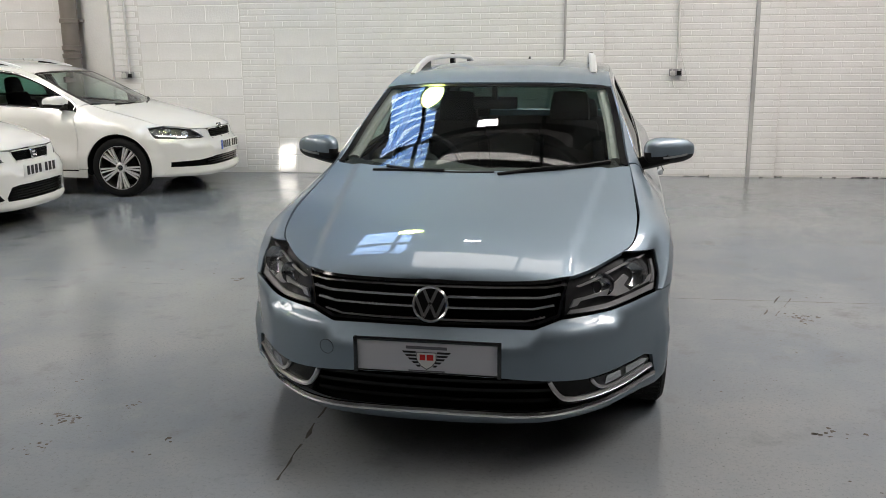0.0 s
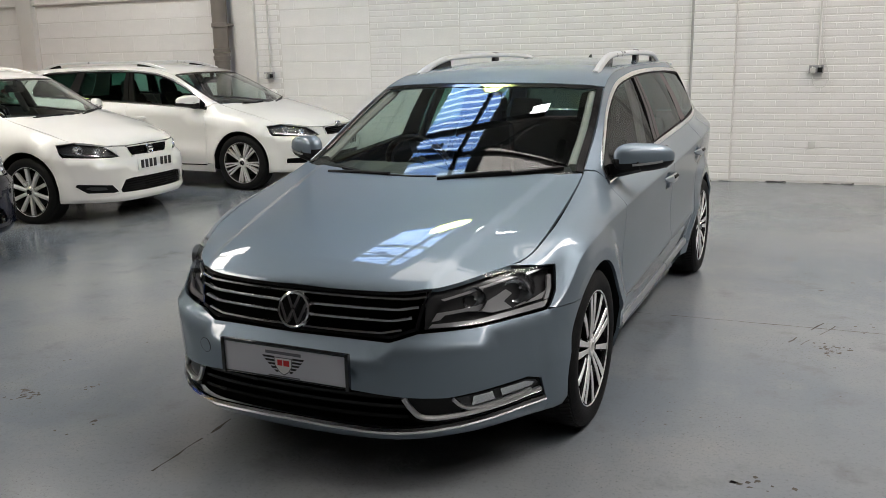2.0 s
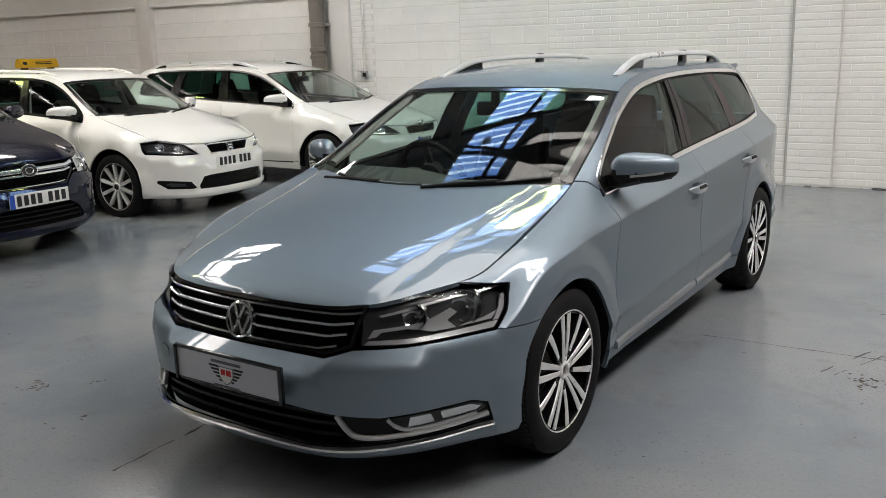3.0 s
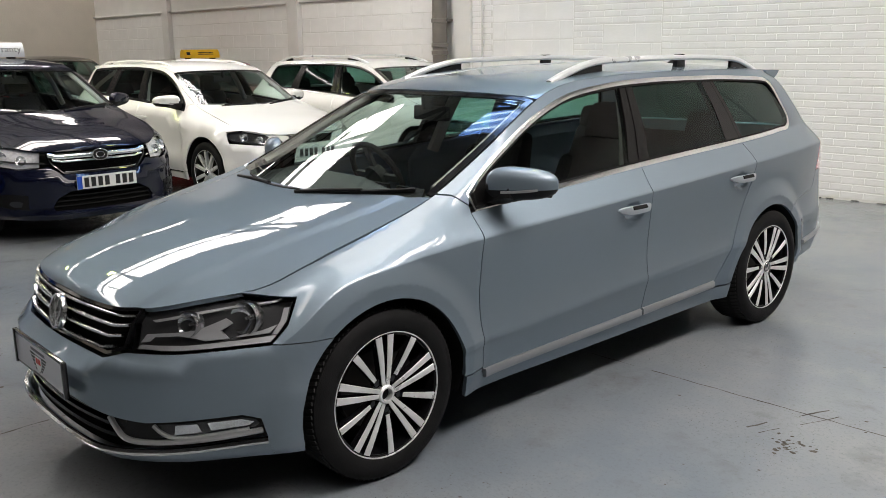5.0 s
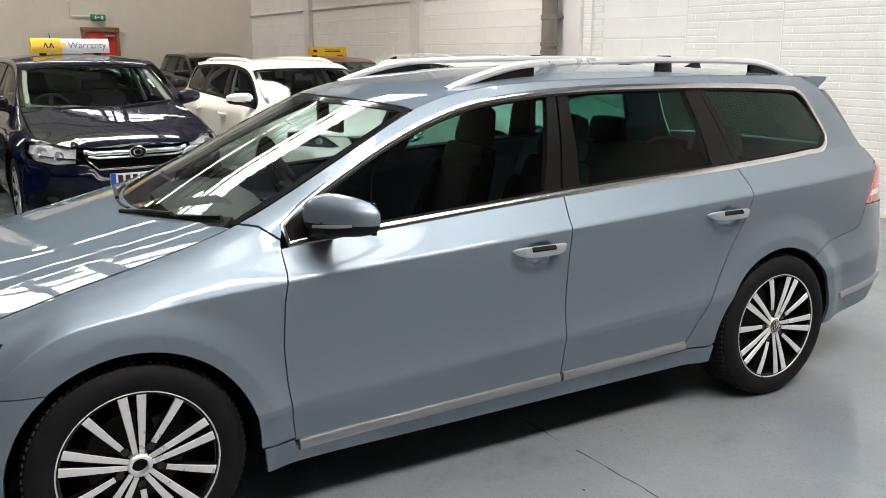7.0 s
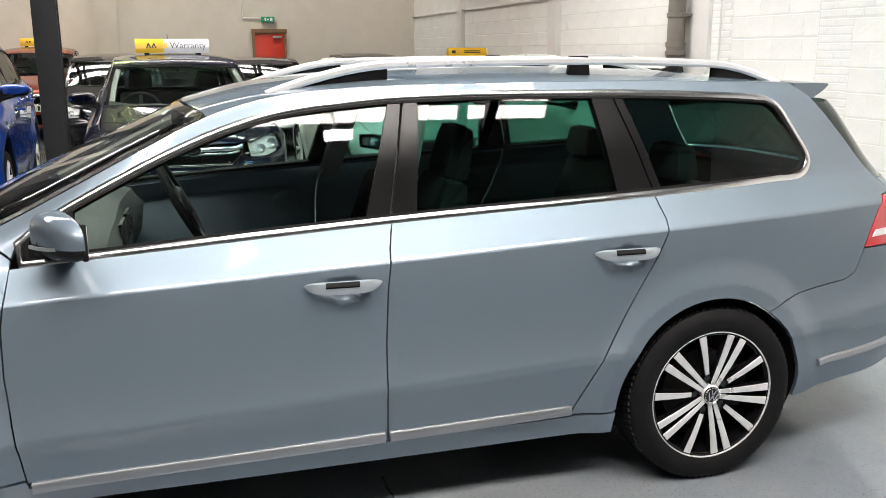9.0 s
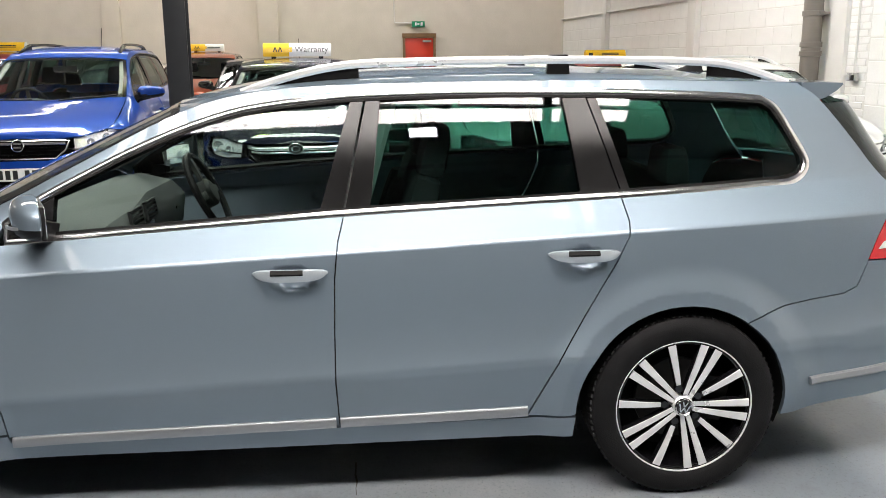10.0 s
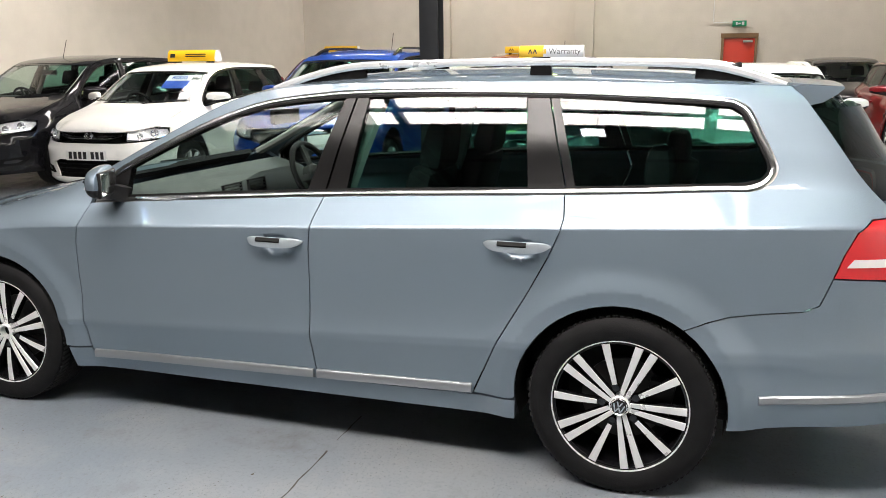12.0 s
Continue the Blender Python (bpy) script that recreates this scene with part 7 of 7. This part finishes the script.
for name, size, at in (("flange", (0.02, 0.21, 6.2), (0.10, 0, 3.1)), ("flange", (0.02, 0.21, 6.2), (-0.10, 0, 3.1)), ("web", (0.18, 0.014, 6.2), (0, 0, 3.1)), ("base_plate", (0.36, 0.36, 0.025), (0, 0, 0.0125))):
    bm = bmesh.new()
    add_box(bm, size, at)
    part(name, bm, STEEL, col, bevel=0.003)

# ---- floor joints and chips ----
def ragged(name, a, b, w, label, seed):
    rnd = random.Random(seed)
    a, b = Vector((*a, 0)), Vector((*b, 0))
    n = max(6, int((b - a).length / 0.05))
    side = (b - a).normalized().cross(Vector((0, 0, 1)))
    bm = bmesh.new()
    L, R = [], []
    for i in range(n + 1):
        c = a + (b - a) * i / n + side * rnd.uniform(-0.004, 0.004)
        k = w * rnd.uniform(0.25, 1.0) * (1.8 if rnd.random() < 0.07 else 1)
        L.append(bm.verts.new(c + side * k + Vector((0, 0, 0.0008))))
        R.append(bm.verts.new(c - side * k + Vector((0, 0, 0.0008))))
    whole = True
    for i in range(n):
        if rnd.random() < 0.22:
            whole = not whole
        if whole or rnd.random() < 0.25:
            bm.faces.new((L[i], R[i], R[i + 1], L[i + 1]))
    ob = part(name, bm, JOINT, None, m=ROOM)
    return tagged(ob, label, "floor joint", kind="structure")


ragged("floor_joint", (0.62, 1.555), (9.3, 1.548), 0.0042, "dark ragged joint in the painted floor", 1)
ragged("floor_joint", (-9.0, 1.585), (0.62, 1.56), 0.0035, "dark ragged joint in the painted floor", 2)
ragged("floor_joint", (-0.58, -11.5), (-0.585, 1.54), 0.006, "dark ragged joint in the painted floor", 3)
ragged("floor_joint", (4.6, -11.5), (4.6, 6.9), 0.005, "dark ragged joint in the painted floor", 4)
ragged("floor_joint", (-3.2, BACK - 0.012), (6.4, BACK - 0.012), 0.007, "dark dirty gap along the foot of the wall", 7)


def foot_chips(u0, u1, seed):
    """Bare dark spots where the paint has come off along the lowest edge of the wall."""
    rnd = random.Random(seed)
    bm = bmesh.new()
    u = u0
    while u < u1:
        ln, h = rnd.uniform(0.02, 0.22), rnd.uniform(0.006, 0.020)
        off = 0.057 if 0.44 < u < 0.91 or 2.66 < u < 2.97 else 0.0105
        k = max(3, int(ln / 0.03))
        low = [bm.verts.new((u + ln * i / k, BACK - off, 0.0012)) for i in range(k + 1)]
        top = [bm.verts.new((u + ln * i / k, BACK - off, 0.0012 + h * rnd.uniform(0.3, 1.0))) for i in range(k + 1)]
        for i in range(k):
            bm.faces.new((low[i], low[i + 1], top[i + 1], top[i]))
        u += ln + rnd.choice((0.03, 0.10, 0.30, 0.6)) * rnd.uniform(0.4, 1.3)
    tagged(part("wall_foot_chips", bm, JOINT, None, m=ROOM), "dark bare spots along the foot of the white wall", "paint chips", kind="structure")


foot_chips(-2.3, 6.4, 12)
ragged("floor_scratch", (1.60, 1.26), (1.78, 1.66), 0.006, "scuffed scratch in the painted floor", 5)
ragged("floor_scratch", (1.66, 1.24), (1.84, 1.62), 0.004, "scuffed scratch in the painted floor", 6)


def chips():
    """Flakes where the floor paint has come away, in loose clusters."""
    rnd = random.Random(11)
    bm = bmesh.new()
    spots = [(1.79, 1.20, 0.085, 34, 0.009), (-1.66, -0.60, 0.065, 22, 0.010), (-1.62, -0.86, 0.06, 15, 0.008), (-1.43, -0.42, 0.05, 7, 0.007), (-1.12, -0.74, 0.03, 5, 0.009), (1.49, -0.39, 0.10, 14, 0.010),
             (1.36, 0.0, 0.25, 9, 0.004), (1.22, 0.25, 0.2, 9, 0.004), (2.0, 0.4, 0.5, 10, 0.004), (1.9, 1.6, 0.3, 10, 0.006), (-2.2, 2.0, 0.3, 8, 0.012), (-1.75, 1.75, 0.08, 8, 0.014), (2.6, 2.6, 0.7, 20, 0.010), (0.4, -1.9, 0.8, 16, 0.006)]
    for i in range(70):
        spots.append((rnd.uniform(-3.5, 4.5), rnd.uniform(-2.5, 6.5), 0.12, rnd.randint(1, 3), 0.006))
    for u, v, spread, n, size in spots:
        for _ in range(n):
            cu, cv = rnd.gauss(u, spread * 0.6), rnd.gauss(v, spread * 0.5)
            k = rnd.randint(4, 6)
            s = size * rnd.uniform(0.35, 1.2)
            st = rnd.uniform(0.9, 1.9)
            ang = rnd.gauss(0.3, 0.5)
            vs = []
            for j in range(k):
                t = 2 * math.pi * j / k
                x, y = s * st * math.cos(t) * rnd.uniform(0.7, 1.2), s * math.sin(t) * rnd.uniform(0.6, 1.2)
                vs.append(bm.verts.new((cu + x * math.cos(ang) - y * math.sin(ang), cv + x * math.sin(ang) + y * math.cos(ang), 0.0009)))
            bm.faces.new(vs)
    ob = part("floor_chips", bm, CHIP, None, m=ROOM)
    tagged(ob, "dark chips where floor paint has flaked away", "floor chips", kind="stuff")


chips()


# ---- bricks and blocks of the walls ----
BRICK_PAINT = mat("white_painted_brick", (0.86, 0.845, 0.825), 0.5, var=0.04, scale=5.0, bump=0.22, bscale=38, island=0.018)
north = bpy.data.objects["wall_north"]
masons = random.Random(5)


def piece_mesh(name, w, h, d, seed):
    """One painted brick or block: a slab with worn, sloping edges."""
    r = random.Random(seed)
    c = 0.006
    j = lambda: r.uniform(-0.0025, 0.0025)
    b = [(-w / 2, 0, -h / 2), (w / 2, 0, -h / 2), (w / 2, 0, h / 2), (-w / 2, 0, h / 2)]
    m = [(x, -d * 0.45, z + j()) for x, _, z in b]
    f = [(math.copysign(abs(x) - 0.0025, x), -d + j() * 0.2, math.copysign(abs(z) - c, z) + j()) for x, _, z in b]
    v = b + m + f
    q = [(8, 9, 10, 11)]
    for i in range(4):
        k = (i + 1) % 4
        q += [(i, k, 4 + k, 4 + i), (4 + i, 4 + k, 8 + k, 8 + i)]
    me = mesh_from(name, v, q, smooth=False)
    me.materials.append(BRICK_PAINT)
    return me


def lay(u0, u1, z0, z1, w, h, joint):
    """Courses of pieces in half bond between two lines: centre and width of each."""
    out = []
    z, k = z0, 0
    while z + h <= z1 + 1e-6:
        u = u0
        first = w if k % 2 else w / 2
        while u < u1 - 0.03:
            ln = min(first if u == u0 else w, u1 - u)
            if ln > 0.04:
                out.append((u + ln / 2, z + h / 2, ln - joint * 0.3))
            u += ln
        z += h
        k += 1
    return out


def clad(zones, w, h, joint, depth, name, near, wall_ob, limit=300):
    """Pieces over the zones; those within the near stretch are parts, the rest one mesh."""
    variants = [piece_mesh(name, w - joint * 0.3, h - joint, depth * k, i) for i, k in enumerate((0.86, 0.93, 1.0, 1.04, 1.1, 1.2))]
    vs, fs, made = [], [], 0
    for u0, u1, z0, z1, off in zones:
        for u, z, ln in lay(u0, u1, z0, z1, w, h, joint):
            me = masons.choice(variants)
            dz, du = masons.uniform(-0.0015, 0.0015), masons.uniform(-0.002, 0.002)
            k = ln / (w - joint * 0.3)
            if made < limit and near[0] <= u <= near[1] and z <= near[2]:
                o = new(name, me)
                o.parent = wall_ob
                o.matrix_local = Matrix.Translation((u + du, BACK - off, z + dz)) @ pose(0, 0, 0, 0, masons.uniform(-0.4, 0.4), 0) @ Matrix.Diagonal((k, 1, 1, 1))
                made += 1
            else:
                base = len(vs)
                vs += [(p.co.x * k + u + du, p.co.y + BACK - off, p.co.z + z + dz) for p in me.vertices]
                fs += [tuple(i + base for i in p.vertices) for p in me.polygons]
    rest = obj(name + "_field", mesh_from(name + "_field", vs, fs, smooth=False), BRICK_PAINT, wall_ob)
    tagged(rest, kind="stuff")


clad([(-2.38, 0.44, 0.02, 3.1, 0.0), (0.45, 0.90, 0.02, 3.1, 0.045), (0.91, 2.66, 0.02, 3.1, 0.0), (2.67, 2.96, 0.02, 3.1, 0.045), (2.97, 6.5, 0.02, 3.1, 0.0),
      (-5.36, -4.985, 0.02, 3.1, 0.0), (-3.63, -2.39, 1.83, 3.1, 0.0), (-3.63, -3.20, 0.02, 1.82, 0.0)], 0.225, 0.075, 0.009, 0.0044, "brick", (-0.6, 2.66, 1.9), north)
clad([(-4.975, -3.64, 0.06, 1.655, 0.0), (-3.19, -2.39, 0.0, 1.82, 0.0), (-4.975, -3.64, 1.66, 3.1, 0.0), (-9.28, -5.95, 0.02, 2.32, 0.0), (-13.70, -9.62, 0.02, 2.32, 0.0), (END, -14.0, 0.02, 2.32, 0.0)], 0.45, 0.2275, 0.010, 0.004, "block", (-14, 0, 3), north)
for proto in (TWIN, FIVE, TEN, SEVEN):
    delete_thing(proto)
